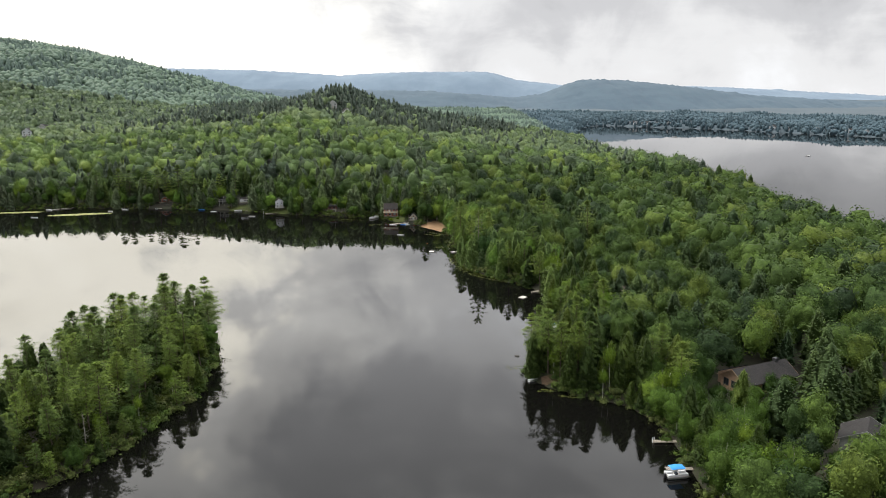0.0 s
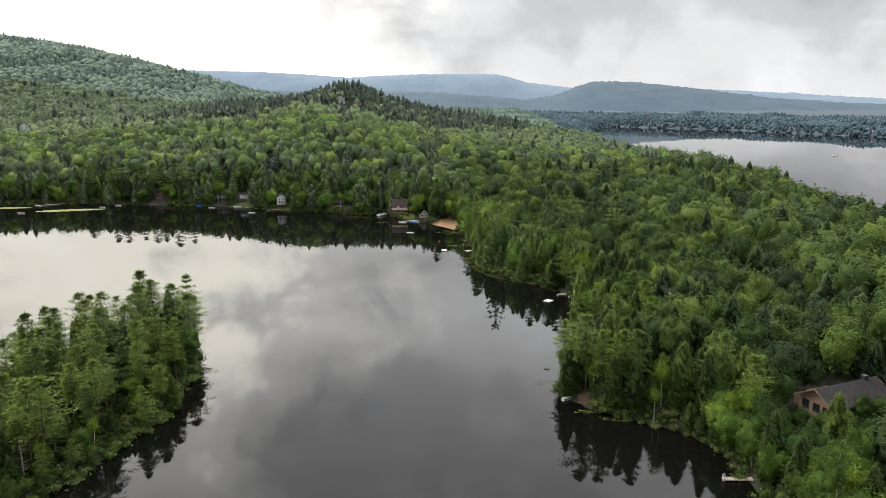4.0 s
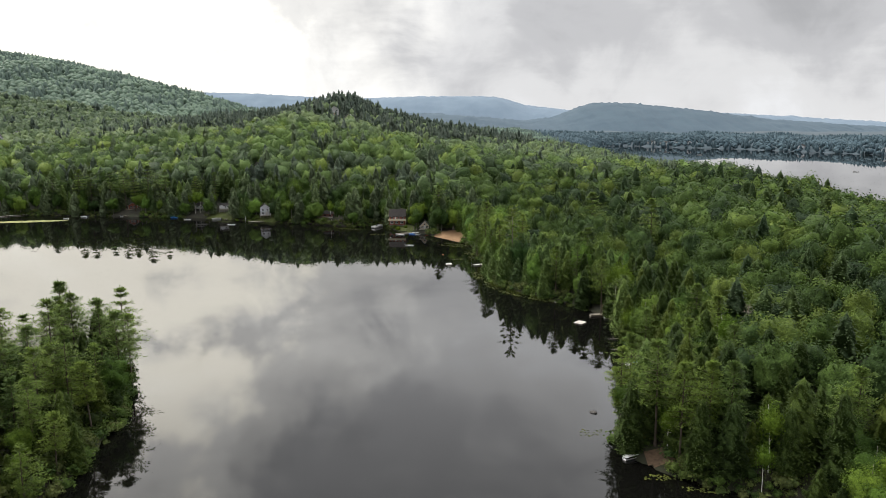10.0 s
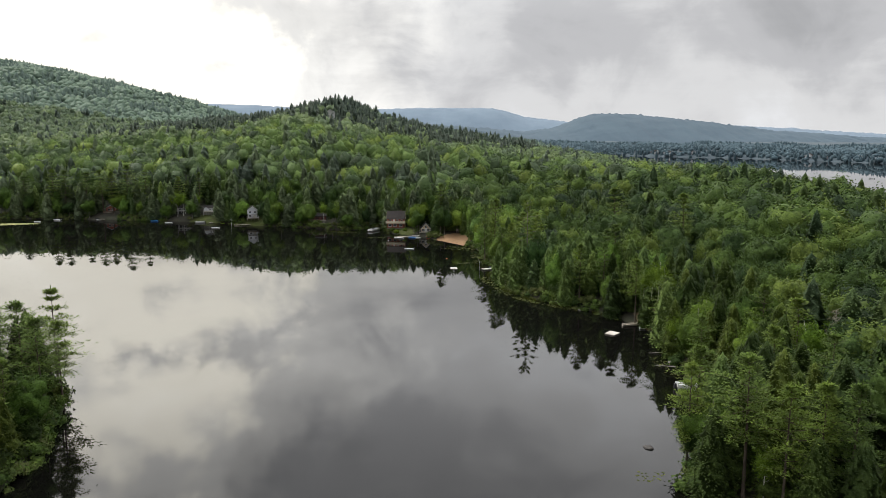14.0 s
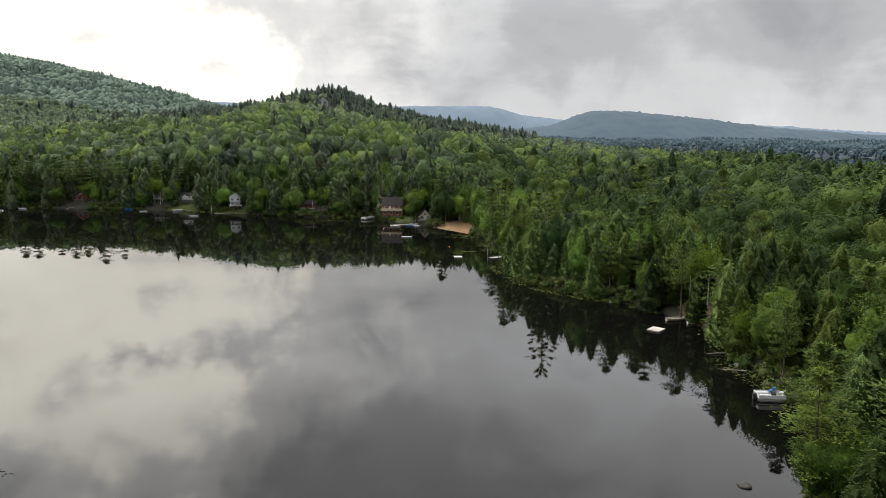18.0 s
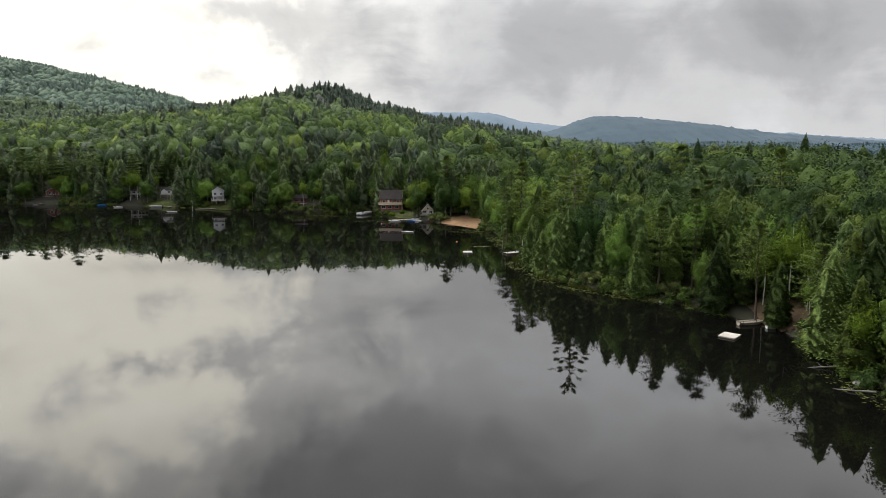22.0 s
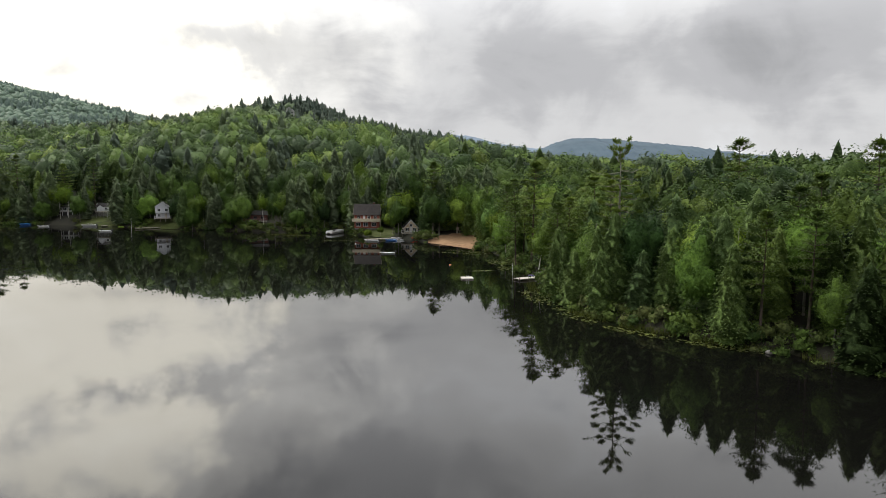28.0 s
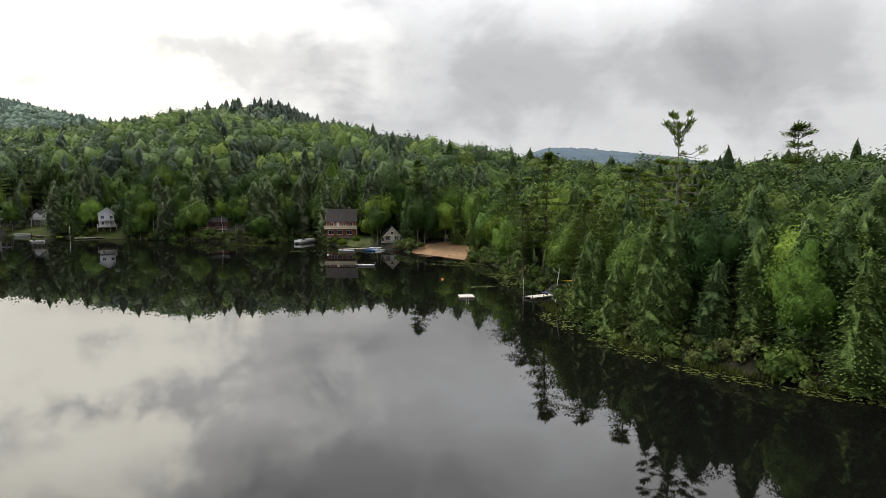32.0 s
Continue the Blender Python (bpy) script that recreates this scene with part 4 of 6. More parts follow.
for v in range(3):
    tree_kind("maple", "maple_tree", "maple with leaf colour darkened for shade, in a dense shore wood", "tree",
              dome_crown(260 + v, [15, 16, 14][v], [5.4, 4.9, 5.8][v], [-0.04, 0.02, -0.06][v], [36, 33, 39][v], 3, 2300, 0.36, (0.16, 0.28), 0.04, 0.38, 1.07, 0.80), m_shaded_maple, trunk_mesh(13, 0.18, 265 + v, 6), m_grey_bark, "deep green maples")


# clearings round houses, the beach and the landings: x, y, radius
CLEAR = [(74, 176, 6.5), (79.5, 178, 6.5), (85, 180.5, 6), (70, 180, 5), (-78, 474, 6), (-71, 474, 4.5), (-117, 482, 6), (-118, 476, 6), (-144, 501, 6), (-144, 494, 6), (-160, 507, 6), (-161, 499, 6), (-206, 512, 6), (-206, 504, 7), (-39, 457, 5.5), (-36, 449, 6),
         (-24.5, 446, 4.5), (-24.5, 440, 5), (-9, 426, 7), (-8, 432, 4), (-13, 431, 4.5), (-18, 430, 3.5), (-8, 418, 6), (-82, 479, 4), (74, 170, 6), (79, 173, 6.5), (84, 176, 6.5), (68, 164, 6), (75, 163, 6), (83, 168, 6), (74, 157, 4), (80, 160, 4), (88, 145, 8), (84, 136, 6), (91, 149, 6), (80, 131, 4), (64, 170, 4),
         (41, 287, 4.5), (7, 360, 4.5), (54, 157, 3), (53, 142, 3), (-467, 790, 11), (-478, 840, 11), (-134, 815, 9), (-115.5, 799, 8), (-270, 512, 4), (27, 190, 3), (12, 329, 3), (4, 370, 3),
         (46, 363, 3), (66, 347, 3)]
CL = np.array(CLEAR, float)


def open_ground(p, grow=0.0):
    """True where no clearing lies."""
    return (np.hypot(p[:, 0, None] - CL[:, 0], p[:, 1, None] - CL[:, 1]) > CL[:, 2] + grow).all(1)


def scatter(x0, x1, y0, y1, step, seed, jitter=0.42):
    r = np.random.default_rng(seed)
    xs, ys = np.meshgrid(np.arange(x0, x1, step), np.arange(y0, y1, step * 0.87))
    xs = xs + (np.arange(xs.shape[0]) % 2)[:, None] * step / 2
    return np.stack([xs.ravel(), ys.ravel()], 1) + r.uniform(-jitter, jitter, (xs.size, 2)) * step


def near_strip(p, d):
    """The stretch of shore that the flight passes nearest."""
    east = (p[:, 0] > -12) & (p[:, 1] > 122) & (p[:, 1] < 455) & (p[:, 0] < 75) & (d < 17)
    west = (p[:, 0] < -12) & (p[:, 0] > -335) & (p[:, 1] > 430) & (d < 11)
    isle = (p[:, 0] < -60) & (p[:, 0] > -140) & (p[:, 1] > 115) & (p[:, 1] < 245)
    return east | west | isle, isle


p = scatter(-335, 80, 115, 518, 5.1, 21)
d = shore(p)
near, isle = near_strip(p, d)
keep = near & (d > -0.2) & open_ground(p) & ~(isle & (np.random.default_rng(5).uniform(size=len(p)) < 0.06))
p, d, isle = p[keep], d[keep], isle[keep]
pz = height(p[:, 0], p[:, 1], d)
patch = wobble(p[:, 0], p[:, 1], 38, 31)
for (x, y), dd, z, i, q in zip(p, d, pz, isle, patch):
    u = rng.uniform()
    west = x < -12 and not i
    if i:
        key = "shade" if u < 0.46 else "pine" if u < 0.88 else "maple"
        size = rng.uniform(0.62, 0.9) if key == "pine" else rng.uniform(0.6, 1.0)
        size *= float(np.interp(y, [130, 160, 195, 225], [0.58, 0.70, 0.80, 0.95])) * (0.72 if dd < 6 and y < 190 else 1.0)
    elif west:
        key = "grey" if u < 0.44 else "hemlock" if u < 0.60 else "maple" if u < 0.93 else "broad" if u < 0.97 else "birch"
        size = rng.uniform(0.62, 0.95) if dd < 5 else rng.uniform(0.85, 1.12)
    elif y < 178:
        key = "maple" if u < 0.64 else "birch" if u < 0.71 else "shade" if u < 0.93 else "pine"
        size = rng.uniform(0.6, 0.95)
    else:
        key = ("hemlock" if u < 0.62 else "pine" if u < 0.76 else "broad" if u < 0.96 else "birch") if q > -0.1 else ("broad" if u < 0.38 else "hemlock" if u < 0.78 else "birch" if u < 0.84 else "pine")
        size = rng.uniform(0.7, 1.1) if key != "pine" else rng.uniform(0.62, 0.85)
        if y < 305 and key in ("hemlock", "broad") and rng.uniform() < (0.95 if key == "hemlock" else 0.45):
            key = "shade"
        if key == "broad" and y < 290:
            key = "maple"
        if dd < 4:
            size *= 0.82
    plant(key, x, y, z - 0.15, size, stretch=rng.uniform(0.92, 1.12))

# landmark trees
for key, x, y, top, var in (("old", 12.2, 329, 25.6, 0), ("pine", 3.9, 370.3, 25.4, 1), ("pine", 46.3, 363, 29.9, 2), ("pine", 65.9, 347.5, 29.7, 1), ("pine", -82.4, 233, 21.3, 3),
                            ("pine", -17.5, 442, 25.5, 1), ("pine", -104, 214, 21, 2), ("pine", -81, 155.5, 21.5, 2), ("pine", -84.5, 156.5, 20.5, 0),
                            ("pine", -98, 158, 18, 3), ("pine", -106.6, 195, 21.5, 1), ("pine", -101.4, 178, 20.6, 0), ("pine", -88.5, 215, 23, 2), ("snag", -82.2, 150.4, 8.6, 0), ("pine", -92, 226, 20, 1), ("dying", 56.9, 231.5, 19, 0), ("pine", 168, 404, 25, 3), ("pine", 172, 398, 24, 1), ("pine", 178, 392, 23, 2), ("pine", 183, 388, 22, 3), ("pine", 152, 428, 25, 0), ("pine", 24, 206, 17, 3), ("pine", 27, 212, 18, 1)):
    z = float(ground_at(x, y)[0])
    full = {"pine": 24.0, "old": 26.0, "snag": 9.0, "dying": 15.0}[key]
    plant(key, x, y, z - 0.2, (top - z) / full, variant=var)

# tall pines behind the west shore
tall = scatter(-150, 2, 436, 510, 8.0, 23)
dt = shore(tall)
tall = tall[open_ground(tall, 1.5) & (dt > 8) & (dt < 34)]
for x, y in tall:
    z = float(ground_at(x, y)[0])
    plant("maple" if rng.uniform() < 0.55 else "grey", x, y, z - 0.2, rng.uniform(0.98, 1.2), stretch=rng.uniform(0.98, 1.15))

# a row of taller pines along the west shore
for i, (x, top) in enumerate([(-252.2, 24.5), (-237.0, 28.5), (-228.4, 27.8), (-218.5, 26.7), (-208.5, 28.0), (-202.0, 27.3), (-195.2, 31.0), (-183.2, 28.2), (-164.5, 24.4), (-154.2, 26.8)]):
    y = 506.5 + 2.0 * math.sin(2.3 * i)
    z = float(ground_at(x, y)[0])
    plant("pine", x, y, z - 0.2, (top - z) / 24.0, variant=i % 4)

# shaded-tone hemlocks closing gaps behind the wooded point
for x, y, s in ((48, 203, 0.9), (52, 209, 1.0), (45.5, 209, 0.85), (50, 198, 0.8), (55, 203, 0.95), (47, 177.5, 0.42), (49, 174, 0.4), (51, 170.5, 0.45), (53, 166.5, 0.42), (44, 190, 0.7), (47.5, 186, 0.6), (52, 181.5, 0.6), (41, 187.5, 0.5)):
    plant("shade", x, y, float(ground_at(x, y)[0]) - 0.15, s)

# small maples below the two houses, sized to fit the camera's view
for x, y, s in ((71.5, 168.5, 0.5), (76, 170.2, 0.47), (80.5, 172.3, 0.52), (67.5, 171.5, 0.46), (85.5, 174, 0.5), (70, 157.5, 0.5), (75, 159.5, 0.56), (78.5, 164, 0.5), (80, 161.5, 0.45), (65.5, 162, 0.42), (71.5, 152, 0.5), (84.5, 160, 0.5), (68, 155, 0.45), (77.5, 154, 0.5), (84, 134, 0.42), (80, 130, 0.5), (88, 132, 0.5), (79, 137, 0.4)):
    plant("maple", x, y, float(ground_at(x, y)[0]) - 0.1, s)

# light green garden trees by the beach and the red house
tree_kind("light", "garden_tree", "small bright yellow-green leafy tree beside a cottage", "tree", dome_crown(201, 7.0, 2.9, 0.08, 20, 2, 900, 0.34), m_light, trunk_mesh(6.0, 0.1, 202, 5, 1.6), m_grey_bark, "")
for x, y, s in ((-15.6, 440.5, 0.85), (-30.4, 444.5, 1.15), (-28.0, 450.0, 1.9), (-38.5, 447.5, 0.5), (-34.5, 446.5, 0.42), (-104.5, 481.5, 1.5), (-60, 470, 1.3), (-67, 469, 1.7), (-12, 447, 2.0), (3, 418, 1.8), (1.5, 408, 1.5), (-201, 763, 2.3)):
    plant("light", x, y, float(ground_at(x, y)[0]) - 0.1, s)

# pale leaning birches at the landings
for x, y, s in ((40.5, 290, 1.0), (42, 288.5, 1.1), (44, 286, 0.9), (39, 291.5, 0.9), (53, 170, 0.9), (56, 168, 1.0), (-163, 497.5, 0.95), (-160, 498, 1.0), (-167, 498, 0.9), (-152, 498, 0.9), (29, 192, 0.7), (-76, 164, 0.55), (-80, 153, 0.6), (-73, 178, 0.5)):
    plant("birch", x, y, float(ground_at(x, y)[0]) - 0.1, s)


# ---- the woods behind, joined ----
def woods(name, protos, pos, z, size, tint, mat, label, r, squash=0.12):
    """Many trees in one mesh, each with its own size, turn and tint."""
    Vs, Ts, Cs, base = [], [], [], 0
    pick = r.integers(0, len(protos), len(pos))
    for i, (V, T) in enumerate(protos):
        k = np.where(pick == i)[0]
        if not len(k):
            continue
        a = r.uniform(0, 6.283, len(k))
        c, s = np.cos(a)[:, None], np.sin(a)[:, None]
        sx = size[k][:, None] * r.uniform(1 - squash, 1 + squash, (len(k), 1))
        X = (V[None, :, 0] * c - V[None, :, 1] * s) * sx + pos[k, 0, None]
        Y = (V[None, :, 0] * s + V[None, :, 1] * c) * sx + pos[k, 1, None]
        Z = V[None, :, 2] * size[k][:, None] + z[k][:, None]
        Vs.append(np.stack([X, Y, Z], -1).reshape(-1, 3))
        Ts.append((T[None] + (np.arange(len(k)) * len(V))[:, None, None] + base).reshape(-1, 3))
        Cs.append(np.repeat(tint[k], len(V)))
        base += len(k) * len(V)
    me = mesh_from(name, np.concatenate(Vs), np.concatenate(Ts), mat, np.concatenate(Cs), smooth="conifer" not in name)
    return tagged(new(name, me), label, "woods", kind="stuff")


mid_broad = [dome_crown(110 + i, [16, 17, 15, 16][i], [5.6, 5.0, 6.2, 5.3][i], 0.10, [30, 28, 33, 30][i], 3, 820, 0.56, (0.19, 0.31), 0.04, 0.42, 1.05, 0.80) for i in range(4)]
mid_conif = [tier_crown(120 + i, 16.5, [4.6, 4.1, 5.0][i], 11, 11, 0.06, 3, 0.95, 0.58) for i in range(3)] + [tier_crown(125, 18, 4.3, 12, 11, 0.06, 3, 0.95, 0.6)]
lo_broad = [dome_crown(130 + i, [15, 16, 14, 15][i], [6.5, 5.8, 7.1, 6.1][i], 0.08, [21, 19, 23, 20][i], 2, 290, 0.78, (0.24, 0.36), 0.04, 0.40, 1.04, 0.82) for i in range(4)]
lo_conif = [tier_crown(140 + i, 15.5, [4.9, 4.4][i], 8, 8, 0.06, 2, 1.3, 0.55) for i in range(2)] + [tier_crown(145, 17.5, 4.3, 9, 8, 0.06, 2, 1.3, 0.58)]
hi_broad = [dome_crown(170 + i, [14, 15, 13, 14][i], [6.0, 5.4, 6.6, 5.7][i], 0.02, [16, 14, 18, 15][i], 2, 72, 1.25, (0.26, 0.40), 0.04, 0.42, 1.09, 0.84) for i in range(4)]
far_broad = [dome_crown(150 + i, 10, [7.6, 7.0, 8.4][i], -0.6, [10, 9, 12][i], 1, 9, 2.2, core=0.98) for i in range(3)]
up_conif = [tier_crown(165, 15, 4.6, 6, 7, 0.06, 2, 1.6, 0.5), tier_crown(163, 16, 4.2, 6, 7, 0.1, 2, 1.6, 0.5, 0.7, 0.4)] + [tier_crown(166 + i, [17, 18.5, 16][i], [5.2, 4.8, 5.6][i], [6, 7, 6][i], 7, 0.2, 2, 1.7, 0.42, 0.55, 0.5) for i in range(3)]
far_conif = [tier_crown(160 + i, 12, [6.0, 5.4][i], 2, 7, -0.4, 1, 2.0, 0.5) for i in range(2)]

r = np.random.default_rng(77)
view = lambda q: np.abs(q[:, 0] + 5) < 0.70 * q[:, 1] + 45

# a: behind the near shores
p = scatter(-270, 150, 60, 560, 7.0, 51)
d = shore(p)
dl = -signed(p, ring_lake)
near, isle = near_strip(p, d)
band = (((p[:, 0] > -12) & (p[:, 1] < 470) & (dl < 75)) | ((p[:, 0] < 0) & (p[:, 1] > 430) & (dl < 32))) & ~near
keep = band & (d > 2) & open_ground(p) & (view(p) | (p[:, 1] < 125))
p, d = p[keep], d[keep]
z = height(p[:, 0], p[:, 1], d)
mixn = wobble(p[:, 0], p[:, 1], 55, 61) + r.normal(0, 0.25, len(p))
con = mixn > np.where(p[:, 0] < -12, -0.15, 0.26)
tint = np.clip(0.5 + 0.6 * wobble(p[:, 0], p[:, 1], 26, 62) + r.normal(0, 0.30, len(p)), 0, 1)
size = r.uniform(0.62, 1.18, len(p))
woods("broadleaf_woods", mid_broad, p[~con], z[~con], size[~con], tint[~con], m_wbroad, "dense green broadleaf woods behind the shore", r)
woods("conifer_woods", mid_conif, p[con], z[con], size[con] * 0.95, tint[con], m_wconif, "dark conifers standing among the shore woods", r)

# b: the hill and the neck of land between the lakes
p = scatter(-760, 420, 130, 1130, 9.2, 52)
d = shore(p)
dl = -signed(p, ring_lake)
near, isle = near_strip(p, d)
band = (((p[:, 0] > -12) & (p[:, 1] < 470) & (dl < 75)) | ((p[:, 0] < 0) & (p[:, 1] > 430) & (p[:, 0] > -270) & (dl < 32))) | near
keep = ~band & (d > 2) & open_ground(p) & view(p) & ~((p[:, 1] > 1020) & (p[:, 0] > -330)) & ~((p[:, 0] > 260) & (p[:, 1] < 900)) & ~((p[:, 0] < -100) & (p[:, 1] < 420))
p, d = p[keep], d[keep]
z = height(p[:, 0], p[:, 1], d)
crest = np.interp(p[:, 0], KNOB_X, KNOB_Z)
high = (z - 5) / (crest + 5)
mixn = wobble(p[:, 0], p[:, 1], 70, 63) + 0.6 * wobble(p[:, 0], p[:, 1], 24, 66) + r.normal(0, 0.22, len(p))
con = mixn > np.where((p[:, 1] > 640) & (high > 0.66) & (p[:, 0] > -340), -0.30, np.where((d < 55) & (p[:, 0] < -10), 0.0, np.where(p[:, 0] < -340, 0.62, 0.42)))
tint = np.clip(0.48 + 0.8 * wobble(p[:, 0], p[:, 1], 34, 64) + r.normal(0, 0.27, len(p)), 0, 1)
# Lighter mid-slope band: light broadleaf and painted sunlight; crest and shore belt darker.
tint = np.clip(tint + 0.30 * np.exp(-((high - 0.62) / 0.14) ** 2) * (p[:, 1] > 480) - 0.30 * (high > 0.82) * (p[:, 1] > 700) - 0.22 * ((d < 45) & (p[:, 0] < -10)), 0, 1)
size = r.uniform(0.84, 1.20, len(p)) * np.where(p[:, 1] > 480, 1.08, 1.0)
up_hill = p[:, 1] > 690
# trees shrunk along the camera's line of sight to the hill houses
for hx, hy, reach in ((-467, 792, 110), (-478, 842, 60), (-134, 815, 40), (-115.5, 799, 32)):
    n = math.hypot(hx + 4, hy - 70)
    ux, uy = -(hx + 4) / n, -(hy - 70) / n
    along, aside = (p[:, 0] - hx) * ux + (p[:, 1] - hy) * uy, np.abs((p[:, 0] - hx) * uy - (p[:, 1] - hy) * ux)
    size = np.where((along > -6) & (along < reach) & (aside < 9), 0.42, size)
size = size * np.where((p[:, 0] > 95) & (p[:, 1] < 640), 1.25, 1.0)
east = (p[:, 0] > -5) & (p[:, 1] < 560)
for nm, ps, k, mt, lb in (("east_broadleaf_woods", lo_broad, ~con & east, m_wbroad, "deep green broadleaf woods of the east shore"), ("east_conifer_woods", lo_conif, con & east, m_wconif, "dark conifers in the woods of the east shore")):
    woods(nm, ps, p[k], z[k], size[k], tint[k], mt, lb, r)
p, z, size, tint, con, up_hill = p[~east], z[~east], size[~east], tint[~east], con[~east], up_hill[~east]
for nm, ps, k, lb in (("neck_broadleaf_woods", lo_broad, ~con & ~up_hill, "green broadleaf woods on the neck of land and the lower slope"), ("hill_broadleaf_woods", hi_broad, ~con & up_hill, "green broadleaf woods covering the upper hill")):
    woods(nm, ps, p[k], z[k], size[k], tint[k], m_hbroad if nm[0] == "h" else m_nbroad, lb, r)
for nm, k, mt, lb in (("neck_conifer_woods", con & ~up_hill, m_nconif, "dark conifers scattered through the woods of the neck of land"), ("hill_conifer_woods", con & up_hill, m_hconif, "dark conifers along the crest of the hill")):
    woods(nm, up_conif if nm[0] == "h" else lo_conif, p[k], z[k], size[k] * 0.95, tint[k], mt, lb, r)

# c: the ridge and the far shore
p = scatter(-1500, 1500, 900, 2050, 9.0, 53, 0.6)
d = shore(p)
done = (p[:, 1] < 1130) & (p[:, 0] > -760) & (p[:, 0] < 420) & ~((p[:, 1] > 1020) & (p[:, 0] > -330))
keep = ~done & (d > np.where(p[:, 0] > 150, -1.0, 2.0)) & view(p) & open_ground(p) & ~((p[:, 0] < -330) & (p[:, 1] > 1585)) & ~((p[:, 0] > 150) & (d > 330))
p, d = p[keep], d[keep]
z = np.maximum(height(p[:, 0], p[:, 1], d), 0.3) - 1.0
con = wobble(p[:, 0], p[:, 1], 110, 65) + r.normal(0, 0.3, len(p)) > np.where(d < 30, -0.1, 0.32)
tint = np.clip(0.5 + 0.7 * wobble(p[:, 0], p[:, 1], 60, 67) + r.normal(0, 0.25, len(p)), 0, 1)
size = r.uniform(0.88, 1.08, len(p))
across = (p[:, 0] > 150) & (p[:, 1] > 1000)
size = size * np.where(across, 0.85, 1.15)
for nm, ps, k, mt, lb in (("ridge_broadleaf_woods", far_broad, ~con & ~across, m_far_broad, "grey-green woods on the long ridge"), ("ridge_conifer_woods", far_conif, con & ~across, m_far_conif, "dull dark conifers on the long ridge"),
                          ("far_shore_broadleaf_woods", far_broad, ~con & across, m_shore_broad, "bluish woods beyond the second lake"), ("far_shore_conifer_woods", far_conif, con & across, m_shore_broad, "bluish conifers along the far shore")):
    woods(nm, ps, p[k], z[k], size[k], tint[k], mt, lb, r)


# ---- undergrowth along the water ----
# open bits of bank: lawns, landings and the beach
BARE = np.array([(-12, 422, 10), (38.5, 286, 7.5), (-145, 489, 10), (-116, 477, 8), (-36, 446, 7), (-205, 502, 8), (-161, 494, 6), (25, 192, 4), (-26, 440, 5), (4, 361, 4), (54, 157, 3), (54, 143, 4)], float)
bush = [broad_crown(180 + i, 2.2, 1.7, 72, 0.40, 1, -0.2, 9, 1.0) for i in range(3)]
p = scatter(-320, 75, 100, 520, 1.8, 54)
d = shore(p)
keep = (d > -0.9) & (d < 3.6) & open_ground(p, -2.5) & ((p[:, 1] > 118) | (p[:, 0] > 0)) & (-signed(p, ring_east) > 20) & ((p[:, 1] > 125) | (p[:, 0] > -60)) & (np.hypot(p[:, 0, None] - BARE[:, 0], p[:, 1, None] - BARE[:, 1]) > BARE[:, 2]).all(1)
p, d = p[keep], d[keep]
q = scatter(-140, -60, 115, 245, 2.6, 55)
dq = shore(q)
ok = dq > 1.0
q, dq = q[ok], dq[ok]
woods("island_bushes", bush, q, height(q[:, 0], q[:, 1], dq) - 0.3, r.uniform(0.8, 2.0, len(q)), np.clip(r.normal(0.45, 0.3, len(q)), 0, 1), m_islebush, "dense shrubs covering the floor of the island", r)
tagged(bpy.data.objects["island_bushes"], category="bushes")
woods("shore_bushes", bush, p, height(p[:, 0], p[:, 1], d) - 0.25, r.uniform(0.55, 1.5, len(p)), np.clip(r.normal(0.45, 0.3, len(p)), 0, 1), m_wshrub, "low leafy bushes overhanging the water's edge", r)
tagged(bpy.data.objects["shore_bushes"], category="bushes")

# ---- houses ----
def prism(points, y0, y1):
    """A polygon in x and z drawn out along y."""
    bm = bmesh.new()
    a = [bm.verts.new((x, y0, z)) for x, z in points]
    b = [bm.verts.new((x, y1, z)) for x, z in points]
    bm.faces.new(a), bm.faces.new(b[::-1])
    for i in range(len(points)):
        j = (i + 1) % len(points)
        bm.faces.new((a[j], a[i], b[i], b[j]))
    bmesh.ops.recalc_face_normals(bm, faces=bm.faces)
    return bm


def window(parent, x, y, z, w, h, face, trim, mullion=True):
    """A window on a wall that faces -y, +y, -x or +x: frame with a glass pane and a sill."""
    turn = {"-y": 0, "+x": 90, "+y": 180, "-x": -90}[face]
    m = pose(x, y, z, 0, 0, turn)
    bm = bmesh.new()
    t = 0.11
    for lo, hi in (((-w / 2 - t, -0.06, -h / 2 - t), (-w / 2, 0.05, h / 2 + t)), ((w / 2, -0.06, -h / 2 - t), (w / 2 + t, 0.05, h / 2 + t)),
                   ((-w / 2, -0.06, h / 2), (w / 2, 0.05, h / 2 + t)), ((-w / 2, -0.06, -h / 2 - t), (w / 2, 0.05, -h / 2))):
        box(bm, lo, hi)
    if mullion:
        box(bm, (-0.04, -0.05, -h / 2), (0.04, 0.04, h / 2))
    f = part("window", bm, trim, parent)
    f.matrix_basis = m
    part("pane", boxed((-w / 2, -0.02, -h / 2), (w / 2, 0.03, h / 2), 0), m_glass, f)
    part("sill", boxed((-w / 2 - 0.16, -0.13, -h / 2 - t - 0.06), (w / 2 + 0.16, 0.03, -h / 2 - t), 0.01), trim, f)
    return f


